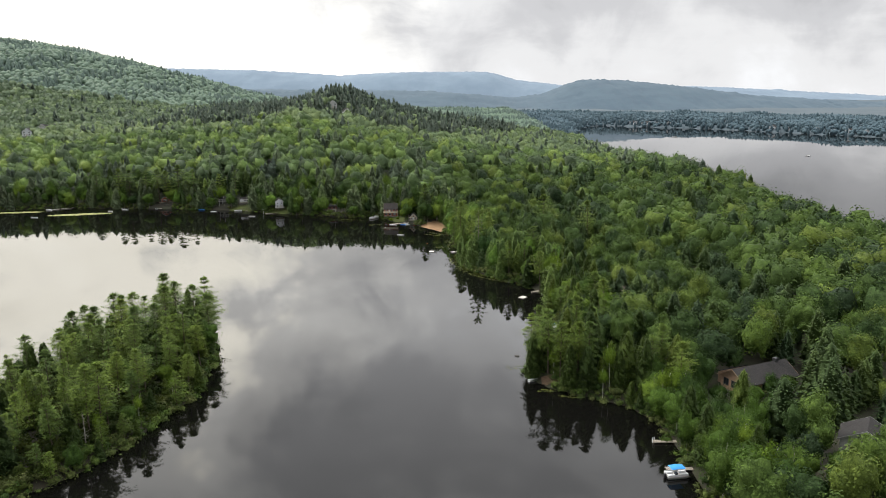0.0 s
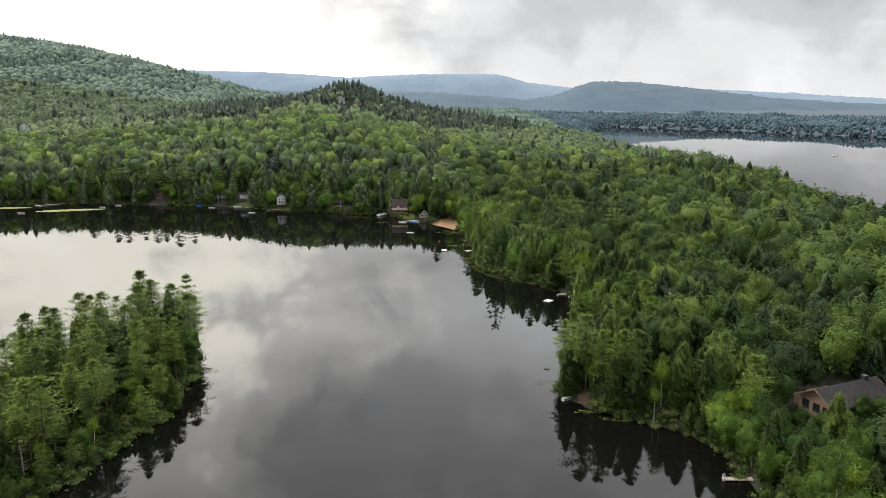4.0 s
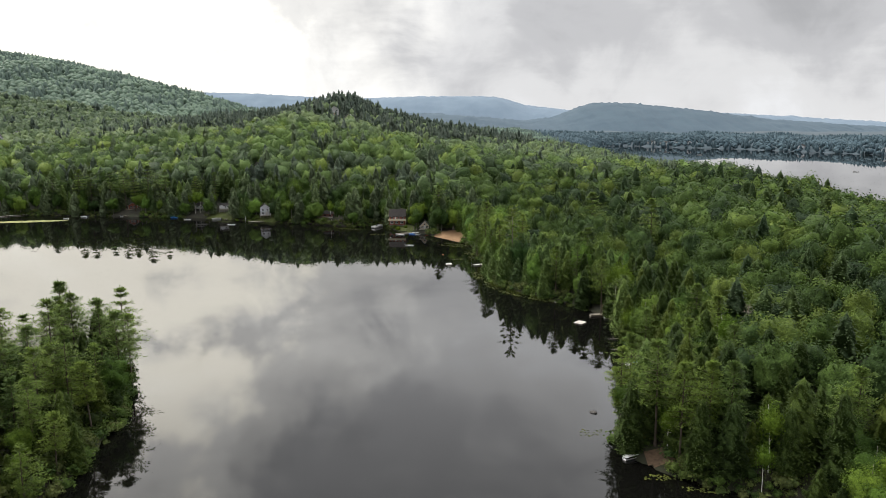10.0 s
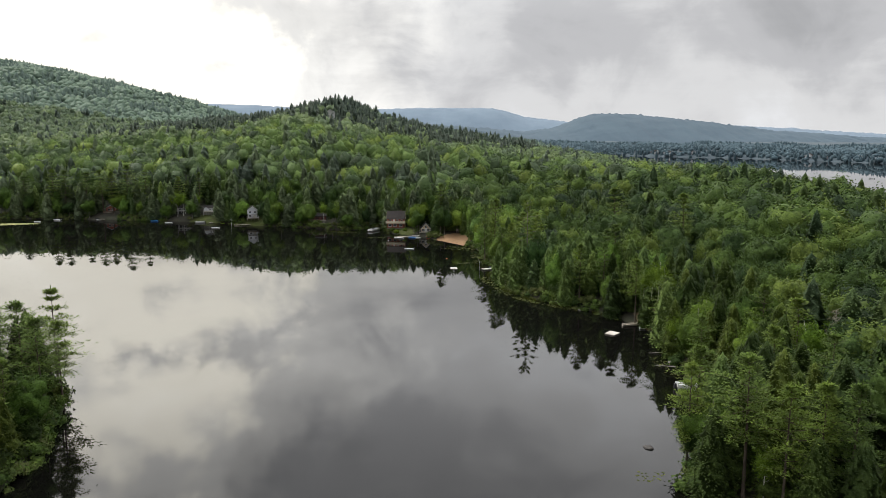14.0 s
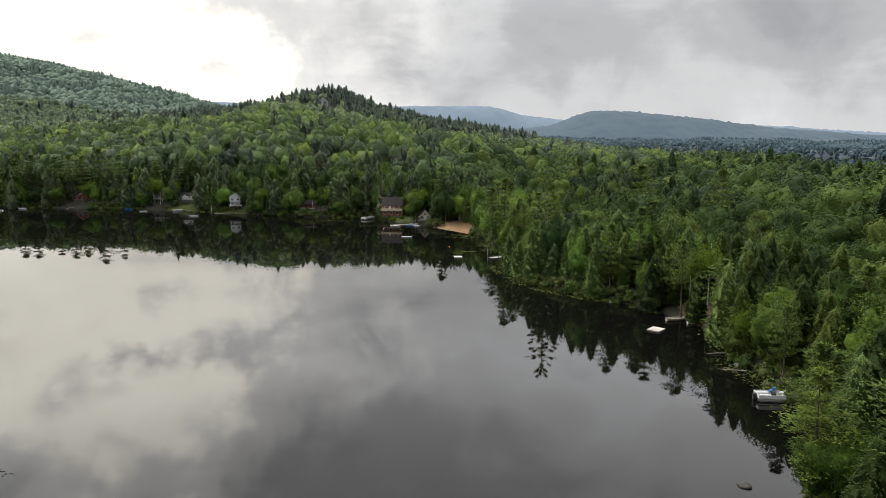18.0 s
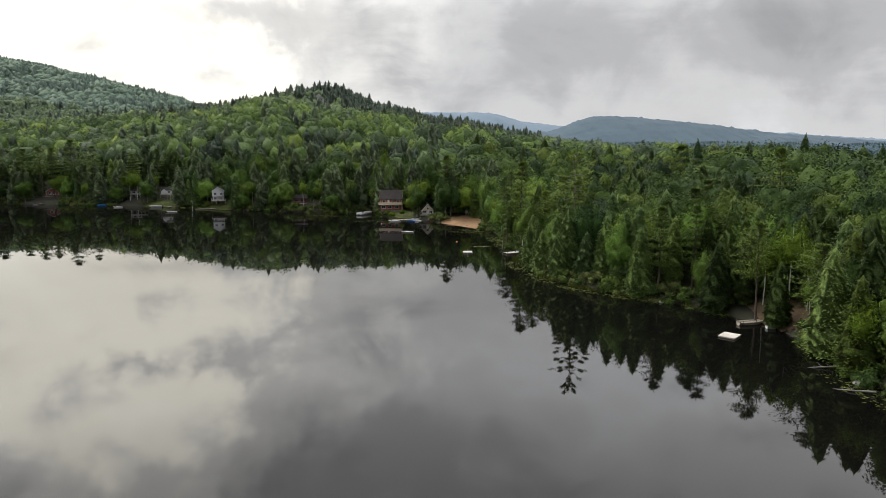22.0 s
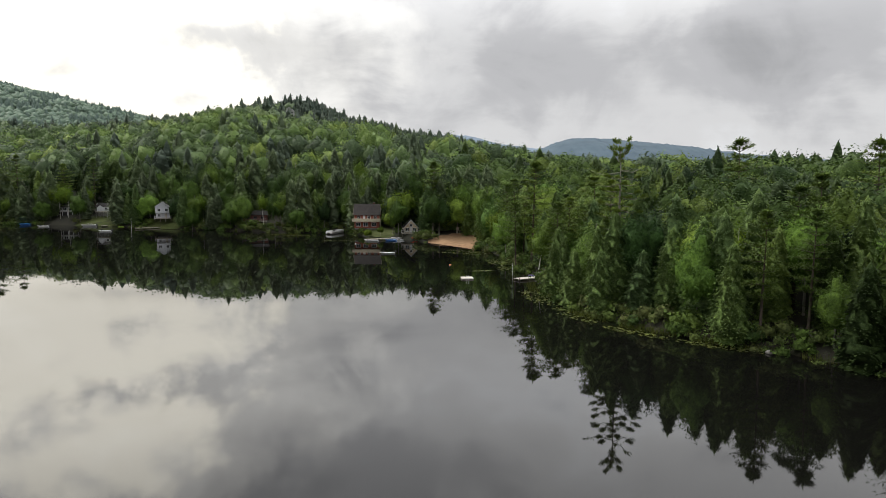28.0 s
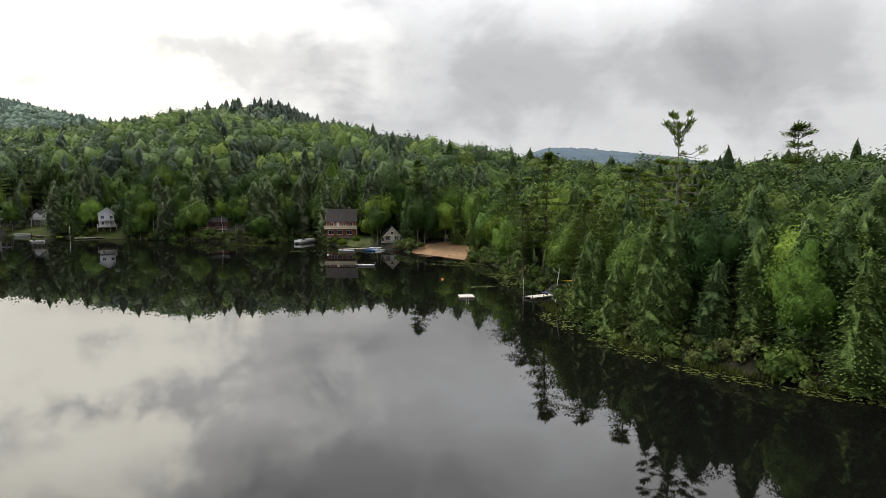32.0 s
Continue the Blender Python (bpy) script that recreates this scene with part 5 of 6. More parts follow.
def deck(parent, x0, x1, y0, y1, z, drop, board, rail, closed=("-y", "-x", "+x"), solid=False):
    """A raised deck with boards, posts and a railing."""
    d = part("deck", boxed((x0, y0, z - 0.22), (x1, y1, z), 0.02), board, parent)
    for px in np.linspace(x0 + 0.15, x1 - 0.15, max(2, int((x1 - x0) / 2.4) + 1)):
        part("post", boxed((px - 0.08, y0 + 0.05, z - drop), (px + 0.08, y0 + 0.21, z - 0.22), 0.01), board, d)
    sides = {"-y": ((x0, y0), (x1, y0)), "-x": ((x0, y0), (x0, y1)), "+x": ((x1, y0), (x1, y1))}
    for c in closed:
        (ax, ay), (bx, by) = sides[c]
        lo, hi = (min(ax, bx) - 0.04, min(ay, by) - 0.04), (max(ax, bx) + 0.04, max(ay, by) + 0.04)
        if solid:
            part("railing", boxed((*lo, z + 0.06), (*hi, z + 1.0), 0.01), rail, d)
            continue
        bm = bmesh.new()
        box(bm, (*lo, z + 0.95), (*hi, z + 1.03)), box(bm, (*lo, z + 0.12), (*hi, z + 0.18))
        n = max(3, int(math.hypot(bx - ax, by - ay) / 0.45))
        for i in range(n + 1):
            qx, qy = ax + (bx - ax) * i / n, ay + (by - ay) * i / n
            box(bm, (qx - 0.025, qy - 0.025, z), (qx + 0.025, qy + 0.025, z + 0.96))
        part("railing", bm, rail, d)
    return d


def gable_house(label, m, w, l, wall_h, roof_h, wall, roof, trim, category="house", over=0.45, name="house", foot=1.2, chimney=None):
    """A house with its gable to -y: walls on a footing, two roof slopes with thickness, barge boards."""
    h = thing(name, label, category, m)
    part("wall", prism([(-w / 2, 0), (w / 2, 0), (w / 2, wall_h), (0, wall_h + roof_h), (-w / 2, wall_h)], 0, l), wall, h)
    part("foundation", boxed((-w / 2 + 0.1, 0.1, -foot), (w / 2 - 0.1, l - 0.1, 0.0), 0.02), m_rock, h)
    s = roof_h / (w / 2)
    for sx in (-1, 1):
        e = w / 2 + over
        pts = [(0, wall_h + roof_h + 0.05), (sx * e, wall_h + roof_h + 0.05 - s * e), (sx * e, wall_h + roof_h + 0.22 - s * e), (0, wall_h + roof_h + 0.24)]
        part("roof", prism(pts, -over, l + over), roof, h)
        for y in (-over - 0.04, l + over):
            pts2 = [(0, wall_h + roof_h + 0.02), (sx * e, wall_h + roof_h + 0.02 - s * e), (sx * e, wall_h + roof_h + 0.25 - s * e), (0, wall_h + roof_h + 0.27)]
            part("barge_board", prism(pts2, y, y + 0.04), trim, h)
    for sx in (-1, 1):
        for y in (0.0, l):
            part("corner_board", boxed((sx * w / 2 - 0.08, y - 0.03 if y == 0 else y - 0.1, 0), (sx * w / 2 + 0.03 if sx > 0 else sx * w / 2 + 0.08, y + 0.1 if y == 0 else y + 0.03, wall_h), 0), trim, h)
    if chimney:
        cx, cy, top = chimney
        c = part("chimney", boxed((cx - 0.35, cy - 0.35, wall_h * 0.5), (cx + 0.35, cy + 0.35, wall_h + roof_h + top), 0.03), m_brick, h)
        part("cap", boxed((cx - 0.42, cy - 0.42, wall_h + roof_h + top), (cx + 0.42, cy + 0.42, wall_h + roof_h + top + 0.12), 0.02), m_rock, c)
    return h


def door(parent, x, y, z, mat, face="-y", w=0.95, h=2.05):
    turn = {"-y": 0, "+x": 90, "+y": 180, "-x": -90}[face]
    d = part("door", boxed((-w / 2, -0.05, 0), (w / 2, 0.03, h), 0.01), mat, parent)
    d.matrix_basis = pose(x, y, z, 0, 0, turn)
    part("handle", boxed((w / 2 - 0.16, -0.11, 0.98), (w / 2 - 0.06, -0.05, 1.04), 0.01), m_metal, d)
    return d


def sized(m, s, up=None):
    return m @ Matrix.Diagonal((s, s, up or s, 1))


def on_land(x, y, up=0.0):
    return float(ground_at(x, y)[0]) + up


# white two-storey cottage on stilts
wh = gable_house("white clapboard two-storey cottage standing on an open porch above the lawn", sized(pose(-116.5, 479.5, 5.6, 0, 0, 19), 0.8, 0.78), 6.0, 9.0, 3.1, 2.0, m_whitewall, m_shingle, m_whitepaint, foot=0.12)
for x in (-1.6, 1.6):
    window(wh, x, 0, 1.5, 1.1, 1.2, "-y", m_whitepaint)
for y in (2, 5):
    window(wh, 3.0, y, 1.5, 1.0, 1.1, "+x", m_whitepaint)
for x in (-2.8, -0.95, 0.95, 2.8):
    part("porch_post", boxed((x - 0.11, 0.1, -2.5), (x + 0.11, 0.32, -0.05), 0.015), m_whitepaint, wh)
part("lower_wall", boxed((-2.8, 2.4, -2.5), (2.8, 8.8, -0.13), 0.02), m_whitewall, wh)
window(wh, -1.5, 2.4, -1.2, 1.1, 1.3, "-y", m_whitepaint)
door(wh, 1.2, 2.4, -2.45, m_palewood)
deck(wh, -3.6, 3.6, -1.6, 2.3, -2.35, 1.6, m_deckwood, m_whitepaint)
st = part("stovepipe", mesh_from("stovepipe", *tube([(3.25, 4, 2.2), (3.25, 4, 5.2)], [0.12, 0.12], 8), m_metal), None, wh)

# grey cottage with a white gabled dormer and long deck
gh = gable_house("low cottage with white dormer gable, dark roof and long grey deck", sized(pose(-141.2, 500, 5.2, 0, 0, 98), 0.62, 0.72), 7.0, 12.0, 2.5, 1.5, m_whitewall, m_shingle, m_whitepaint, foot=2.8)
for y in (1.5, 4, 6.5, 9.2):
    window(gh, -3.5, y, 1.35, 1.3, 1.2, "-x", m_whitepaint)
dm = part("dormer", prism([(-1.5, -0.2), (1.5, -0.2), (1.5, 1.5), (0, 2.5), (-1.5, 1.5)], 0, 3.6), m_whitewall, gh)
dm.matrix_basis = pose(-4.4, 9.8, 0.8, 0, 0, -90)
dr = part("dormer_roof", prism([(-2.0, 1.25), (0, 2.6), (2.0, 1.25), (2.0, 1.45), (0, 2.85), (-2.0, 1.45)], -0.3, 3.8), m_shingle, gh)
dr.matrix_basis = pose(-4.4, 9.8, 0.8, 0, 0, -90)
dk = deck(gh, -7.4, -3.6, 0.0, 12.0, -0.1, 3.0, m_deckwood, m_greywall, ("-x",))
for y in np.linspace(0.4, 11.6, 6):
    part("post", boxed((-7.35, y - 0.09, -3.3), (-7.17, y + 0.09, -0.3), 0.01), m_greywall, dk)

# long low pale cabin behind birches
lc = gable_house("long low pale cabin with a screened porch behind birches", sized(pose(-157.0, 505, 4.6, 0, 0, 98), 0.82, 0.78), 6.0, 11.5, 2.4, 1.2, m_greywall, m_shingle, m_whitepaint, foot=2.4)
for y in (1.3, 3.5, 5.7, 8, 10.2):
    window(lc, -3.0, y, 1.35, 1.5, 1.2, "-x", m_whitepaint)
part("porch_screen", boxed((-3.2, 0.3, -2.2), (-3.02, 11.2, -0.1), 0.01), m_dark, lc)
for y in np.linspace(0.2, 11.3, 6):
    part("porch_post", boxed((-3.3, y - 0.1, -2.3), (-3.1, y + 0.1, 0.0), 0.01), m_whitepaint, lc)

# red cabin with a deck
rc = gable_house("small dark red cabin with white trim and a broad lakeside deck", sized(pose(-206, 510, 3.2, 0, 0, 14), 0.8), 6.5, 8.5, 2.6, 1.9, m_redwall, m_shingle, m_whitepaint, foot=1.6)
for x in (-1.1, 1.1):
    window(rc, x, 0, 1.6, 1.4, 1.3, "-y", m_whitepaint)
deck(rc, -4.5, 8.0, -3.6, -0.05, -0.1, 2.2, m_deckwood, m_brownwall)
part("annex", boxed((3.3, 1.0, -0.2), (8.0, 7.0, 2.5), 0.03), m_redwall, rc)
part("annex_roof", prism([(3.1, 2.45), (8.4, 2.1), (8.4, 2.3), (3.1, 2.7)], 0.6, 7.4), m_shingle, rc)
window(rc, 5.6, 1.0, 1.4, 1.4, 1.1, "-y", m_whitepaint)
door(rc, 7.2, 1.0, -0.1, m_palewood)

# maroon cabin in deep shade
mc = gable_house("low maroon cabin half hidden in shade under trees", sized(pose(-78, 478.5, 3.2, 0, 0, 100), 0.85), 6.5, 10.0, 2.4, 1.4, m_maroon, m_shingle, m_maroon, foot=2.0)
for y in (2, 5, 8):
    window(mc, -3.25, y, 1.3, 1.3, 1.0, "-x", m_maroon)
deck(mc, -5.6, -3.3, 0, 10, -0.1, 2.4, m_deckwood, m_greywall, ("-x",))

# red house with a brown roof and a cream balcony
rh = gable_house("red two-storey house with steep dark brown roof and cream balcony", sized(pose(-35.2, 456.5, 4.8, 0, 0, 88), 0.82, 0.86), 7.6, 10.2, 2.5, 3.6, m_redwall, m_brownshingle, m_palewood, foot=3.4, chimney=(0.4, 2.6, 0.7))
part("lower_wall", boxed((-3.75, 0.05, -2.8), (3.75, 10.15, -0.02), 0.02), m_redwall, rh)
for y in (1.6, 4.2, 8.4):
    window(rh, -3.8, y, 1.3, 1.1, 1.2, "-x", m_whitepaint)
for y in (2.2, 5.6, 8.6):
    window(rh, -3.76, y, -1.4, 1.7, 1.2, "-x", m_whitepaint)
door(rh, -3.82, 6.2, 0.0, m_whitepaint, "-x")
deck(rh, -5.7, -3.85, -0.6, 10.8, 0.0, 2.9, m_palewood, m_palewood, ("-x",), solid=True)
window(rh, 0, 10.2, 1.6, 1.4, 1.2, "+y", m_whitepaint)

# tan cottage with a white trimmed gable
af = gable_house("small tan cottage with steep white trimmed gable and lakeside deck", sized(pose(-24.5, 443.2, 1.9, 0, 0, 4), 0.9), 4.8, 7.0, 1.7, 2.5, m_tanwall, m_shingle, m_whitepaint, foot=0.9, over=0.4, name="cottage", category="cottage")
window(af, 0, 0, 2.5, 0.8, 0.8, "-y", m_whitepaint, False)
for x in (-1.3, 1.3):
    window(af, x, 0, 1.0, 1.1, 1.1, "-y", m_whitepaint)
door(af, 0, 0, 0.0, m_whitepaint)
deck(af, -3.4, 3.2, -2.4, -0.05, -0.05, 1.2, m_deckwood, m_greywall)
aw = part("awning", prism([(-3.2, 1.55), (-0.2, 2.0), (-0.2, 2.06), (-3.2, 1.62)], -2.3, -0.1), m_palewood, af)

# big brown house among the trees by the east shore
bh = gable_house("large brown wooden house with dark shingle roof among trees", pose(72.1, 174.6, 5.4, 0, 0, -66), 8.0, 16.5, 3.6, 2.4, m_brownwall, m_shingle, m_brownwall, foot=2.0, over=0.9)
for x in (-2.4, 0.2, 2.6):
    window(bh, x, 0, 2.0, 1.5, 1.6, "-y", m_darkmetal)
for y in (3, 6.5, 10, 13.5, 16.5):
    window(bh, 4.0, y, 1.8, 1.5, 1.3, "+x", m_darkmetal)
part("wing", prism([(-6.8, 0), (-3.9, 0), (-3.9, 4.2), (-6.8, 2.8)], 1.5, 8.0), m_brownwall, bh)
part("wing_roof", prism([(-7.3, 2.6), (-3.9, 4.35), (-3.9, 4.55), (-7.3, 2.8)], 0.9, 8.6), m_shingle, bh)
part("chimney", boxed((-0.6, 13.4, 4.0), (0.5, 14.4, 7.0), 0.04), m_darkmetal, bh)

# grey house with a dark roof and open loft, by the south end
sh = gable_house("grey boarded house with dark roof, open loft window and skylight", pose(87.3, 141.7, 3.8, 0, 0, -33), 9.4, 7.0, 4.6, 2.6, m_greywall, m_shingle, m_greywall, foot=2.5, over=0.7)
# dark panel on the wall stands in for shade inside the open loft
part("loft_shade_panel", boxed((-0.2, -0.05, 3.6), (2.6, 0.02, 5.2), 0.0), m_dark, sh)
window(sh, -1.3, 0, 4.4, 0.8, 0.8, "-y", m_whitepaint, False)
window(sh, -1.2, 0, 1.7, 1.6, 1.2, "-y", m_darkmetal)
window(sh, 2.6, 0, 1.7, 1.4, 1.2, "-y", m_darkmetal)
door(sh, 1.0, 0, 0, m_brownwall)
for y in (2, 5):
    window(sh, 4.7, y, 2.2, 1.3, 1.2, "+x", m_darkmetal)
part("skylight", prism([(2.3, 6.0), (3.1, 5.5), (3.1, 5.62), (2.3, 6.12)], 2.0, 3.2), m_glass, sh)
part("patio", boxed((-4.6, -4.5, -2.6), (4.8, -0.1, -2.3), 0.03), m_rock, sh)

# houses on the hillside
for x, y, t, wl, lb in ((-467, 792, 20, m_whitewall, "white house high on the wooded hillside"), (-478, 842, 8, m_greywall, "pale grey house with a steep roof on the hillside"), (-134, 815, 10, m_greywall, "pale house under the hilltop trees"), (-115.5, 799, 30, m_whitewall, "small white house half hidden below the hilltop")):
    z = on_land(x, y)
    h = gable_house(lb, pose(x, y, z + 3.2, 0, 0, t), 9, 12, 5.2, 3.4, wl, m_shingle, m_whitepaint, foot=4.7)
    for wx in (-2.4, 2.4):
        window(h, wx, 0, 1.7, 1.3, 1.5, "-y", m_whitepaint)
        window(h, wx, 0, 4.2, 1.3, 1.3, "-y", m_whitepaint)
    door(h, 0, 0, 0, m_brownwall)

# houses on the far shore of the second lake
far_first = None
far_spots = [(356, 1608, 10, 1.0), (372, 1592, -15, 0.9), (384, 1582, 20, 1.2), (396, 1574, 0, 0.8), (412, 1566, 30, 1.1), (428, 1552, 10, 1.0), (446, 1540, -10, 1.25), (588, 1372, -40, 1.2), (604, 1346, -30, 0.9), (622, 1318, -45, 1.0),
             (636, 1298, -35, 1.2), (654, 1276, -40, 0.9), (668, 1256, -50, 1.1), (686, 1232, -40, 1.0)]
for n, (x, y, t, s) in enumerate(far_spots):
    dd = float(shore([(x, y)])[0])
    yy = y + max(0, 10 - dd)
    xx = x + max(0, 10 - dd) * 0.8
    if far_first is None:
        far_first = gable_house("pale lake house on the far shore", pose(xx, yy, 3.0, 0, 0, t), 9, 11, 4.6, 3.0, m_whitewall, m_shingle, m_whitepaint, foot=3.0, name="lake_house")
        tagged(far_first, group="houses across the second lake")
        for wx in (-2.4, 2.4):
            window(far_first, wx, 0, 2.0, 1.8, 1.6, "-y", m_whitepaint)
        door(far_first, 0, 0, 0, m_brownwall)
    else:
        copy_thing(far_first, Matrix.LocRotScale((xx, yy, 3.0), Euler((0, 0, radians(t))), (s, s, s)))


# ---- grounds ----
def patch_ground(name, ring, mat, label, category, lift_by=0.07, step=0.8, rag=0.6):
    """A thin sheet that follows the ground inside a ring."""
    ring = smooth_ring(ring, 2, 0.0)
    lo, hi = ring.min(0), ring.max(0)
    xs, ys = np.arange(lo[0], hi[0] + step, step), np.arange(lo[1], hi[1] + step, step)
    X, Y = np.meshgrid(xs, ys)
    q = np.stack([X.ravel(), Y.ravel()], 1)
    s = signed(q, ring)
    s = s + rag * wobble(q[:, 0], q[:, 1], 3, 8)
    dd = shore(q)
    zz = np.maximum(bil(q), np.where(dd > -1.2, 0.02 + np.clip(dd, 0, 3) * 0.1, -9)) + lift_by
    ok = (s > 0) & (dd > -1.0)
    i = np.arange(X.size).reshape(X.shape)
    f = np.stack([i[:-1, :-1], i[:-1, 1:], i[1:, 1:], i[1:, :-1]], -1).reshape(-1, 4)
    f = f[ok[f].all(1)]
    used, inv = np.unique(f, return_inverse=True)
    V = np.column_stack([q, zz])[used]
    return tagged(new(name, mesh_from(name, V, inv.reshape(-1, 4), mat, smooth=True)), label, category, kind="structure")


def bil(q):
    """Height of the ground sheet as it is meshed."""
    Z = gz.reshape(ny, nx)
    i = np.clip(np.searchsorted(gx, q[:, 0]) - 1, 0, nx - 2)
    j = np.clip(np.searchsorted(gy, q[:, 1]) - 1, 0, ny - 2)
    u, v = (q[:, 0] - gx[i]) / (gx[i + 1] - gx[i]), (q[:, 1] - gy[j]) / (gy[j + 1] - gy[j])
    return Z[j, i] * (1 - u) * (1 - v) + Z[j, i + 1] * u * (1 - v) + Z[j + 1, i] * (1 - u) * v + Z[j + 1, i + 1] * u * v


patch_ground("beach", [(-21.5, 430.5), (-7, 411), (-3.5, 413), (-2.5, 425), (-4, 438), (-11, 439), (-17, 435)], m_sand, "tan sand beach sloping into the dark water", "beach")
patch_ground("lawn_cottage", [(-127, 484), (-121, 476), (-110, 474), (-106, 480), (-108, 487), (-124, 492)], m_grass, "mown lawn in front of the white cottage", "lawn")
patch_ground("lawn_grey", [(-156, 491), (-150, 488), (-138, 485), (-133, 487), (-136, 498), (-154, 499)], m_grass, "lawn sloping to the water below the grey deck", "lawn")
patch_ground("lawn_red", [(-43, 453), (-36, 445), (-30, 442), (-28, 447), (-33, 456), (-42, 460)], m_grass, "grassy bank below the red house", "lawn")
patch_ground("landing", [(35.5, 292.5), (36.5, 284), (38.5, 278), (46, 278), (50, 290), (42, 295)], m_dirt, "bare sandy landing among the birches", "landing")
patch_ground("point_bank", [(24, 193), (30, 187), (36, 186), (34, 191), (27, 196)], m_dirt, "bare reddish bank at the wooded point", "bank")


# ---- boats, docks, rafts ----
def hull_mesh(L, W, H, seed=0, sides=5, transom=0.75):
    """An open or decked hull: pointed bow, flared sides."""
    st = np.linspace(0, 1, 9)
    ring = []
    for f in st:
        w = W / 2 * (transom + (1 - transom) * min(1, f * 3)) * (1 - max(0, (f - 0.55) / 0.45) ** 2.2)
        y = -L / 2 + f * L
        rise = 0.25 * H * max(0, (f - 0.5) * 2) ** 2
        rake = 0.16 * L * max(0, (f - 0.6) / 0.4) ** 2
        ring.append([(-w, y, H + rise), (-w * 0.86, y - rake * 0.6, H * 0.35 + rise), (-w * 0.4, y - rake, rise * 1.2 - 0.1), (w * 0.4, y - rake, rise * 1.2 - 0.1), (w * 0.86, y - rake * 0.6, H * 0.35 + rise), (w, y, H + rise)])
    V = np.array(ring).reshape(-1, 3)
    n = 6
    F = []
    for i in range(8):
        for k in range(n - 1):
            a, b = i * n + k, i * n + k + 1
            F += [(a, b, b + n), (a, b + n, a + n)]
    F += [(0, k, k + 1) for k in range(1, n - 1)]
    return V, np.array(F)


def deck_mesh(L, W, H, inset, z, transom=0.75):
    V = []
    st = np.linspace(0, 0.97, 9)
    for f in st:
        w = (W / 2 - inset) * (transom + (1 - transom) * min(1, f * 3)) * (1 - max(0, (f - 0.55) / 0.45) ** 2.2)
        rise = 0.25 * H * max(0, (f - 0.5) * 2) ** 2
        V += [(-w, -L / 2 + f * L + 0.02, z + rise), (w, -L / 2 + f * L + 0.02, z + rise)]
    F = []
    for i in range(8):
        a = 2 * i
        F += [(a, a + 1, a + 3), (a, a + 3, a + 2)]
    return np.array(V), np.array(F)


def boat(label, x, y, turn, L=5.5, W=2.0, H=0.75, hull=None, cover=None, motor=True, glass=True, name="motorboat", category="boat", group=""):
    H = H * 0.72
    b = thing(name, label, category, pose(x, y, 0.0, 0, 0, turn), group)
    part("hull", mesh_from("hull", *hull_mesh(L, W, H), hull or m_whiteboat), None, b)
    if cover:
        v, f = deck_mesh(L, W, H, 0.02, H + 0.12)
        v[:, 2] += 0.22 * np.cos(v[:, 1] / L * 2.6) * (np.abs(v[:, 0]) < W)
        part("cover", mesh_from("cover", v, f, cover), None, b)
    else:
        part("deck", mesh_from("deck", *deck_mesh(L, W, H, 0.04, H * 0.55), m_raft), None, b)
        for k in (-0.22, 0.08):
            part("seat", boxed((-W * 0.33, k * L - 0.22, H * 0.5), (W * 0.33, k * L + 0.22, H * 0.95), 0.05), m_whiteboat, b)
    if glass and not cover:
        part("windscreen", boxed((-W * 0.36, 0.2 * L, H), (W * 0.36, 0.2 * L + 0.05, H + 0.45), 0.01), m_glass, b)
    if motor:
        part("outboard", boxed((-0.2, -L / 2 - 0.4, 0.1), (0.2, -L / 2 + 0.02, H + 0.45), 0.08), m_darkmetal, b)
    return b


def rowboat(label, x, y, turn, L=4.2, hull=None, name="rowboat", z=0.0, H=0.5, W=1.4):
    b = thing(name, label, "boat", pose(x, y, z, 0, 0, turn))
    part("hull", mesh_from("hull", *hull_mesh(L, W, H), hull or m_whiteboat), None, b)
    part("floor", mesh_from("floor", *deck_mesh(L, W, H, 0.06, 0.16), m_deckwood), None, b)
    for k in (-0.25, 0.1):
        part("thwart", boxed((-W * 0.42, k * L - 0.12, H * 0.6), (W * 0.42, k * L + 0.12, H * 0.72), 0.01), m_deckwood, b)
    return b


def kayak(label, x, y, turn, mat, z=0.0, L=3.4, tip=0):
    b = thing("kayak", label, "kayak", pose(x, y, z, 0, tip, turn))
    V = []
    n = 8
    st = np.linspace(-1, 1, 13)
    for f in st:
        w, h = 0.36 * (1 - abs(f) ** 2.4) + 0.02, 0.17 * (1 - abs(f) ** 3) + 0.02
        for k in range(n):
            a = 6.283 * k / n
            V.append((w * math.cos(a), f * L / 2, 0.12 + h * math.sin(a) + 0.12 * abs(f) ** 3))
    F = [(i * n + k, i * n + (k + 1) % n, (i + 1) * n + (k + 1) % n, (i + 1) * n + k) for i in range(12) for k in range(n)]
    part("hull", mesh_from("kayak_hull", V, F, mat, smooth=True), None, b)
    part("cockpit", boxed((-0.22, -0.5, 0.24), (0.22, 0.35, 0.33), 0.05), m_dark, b)
    return b


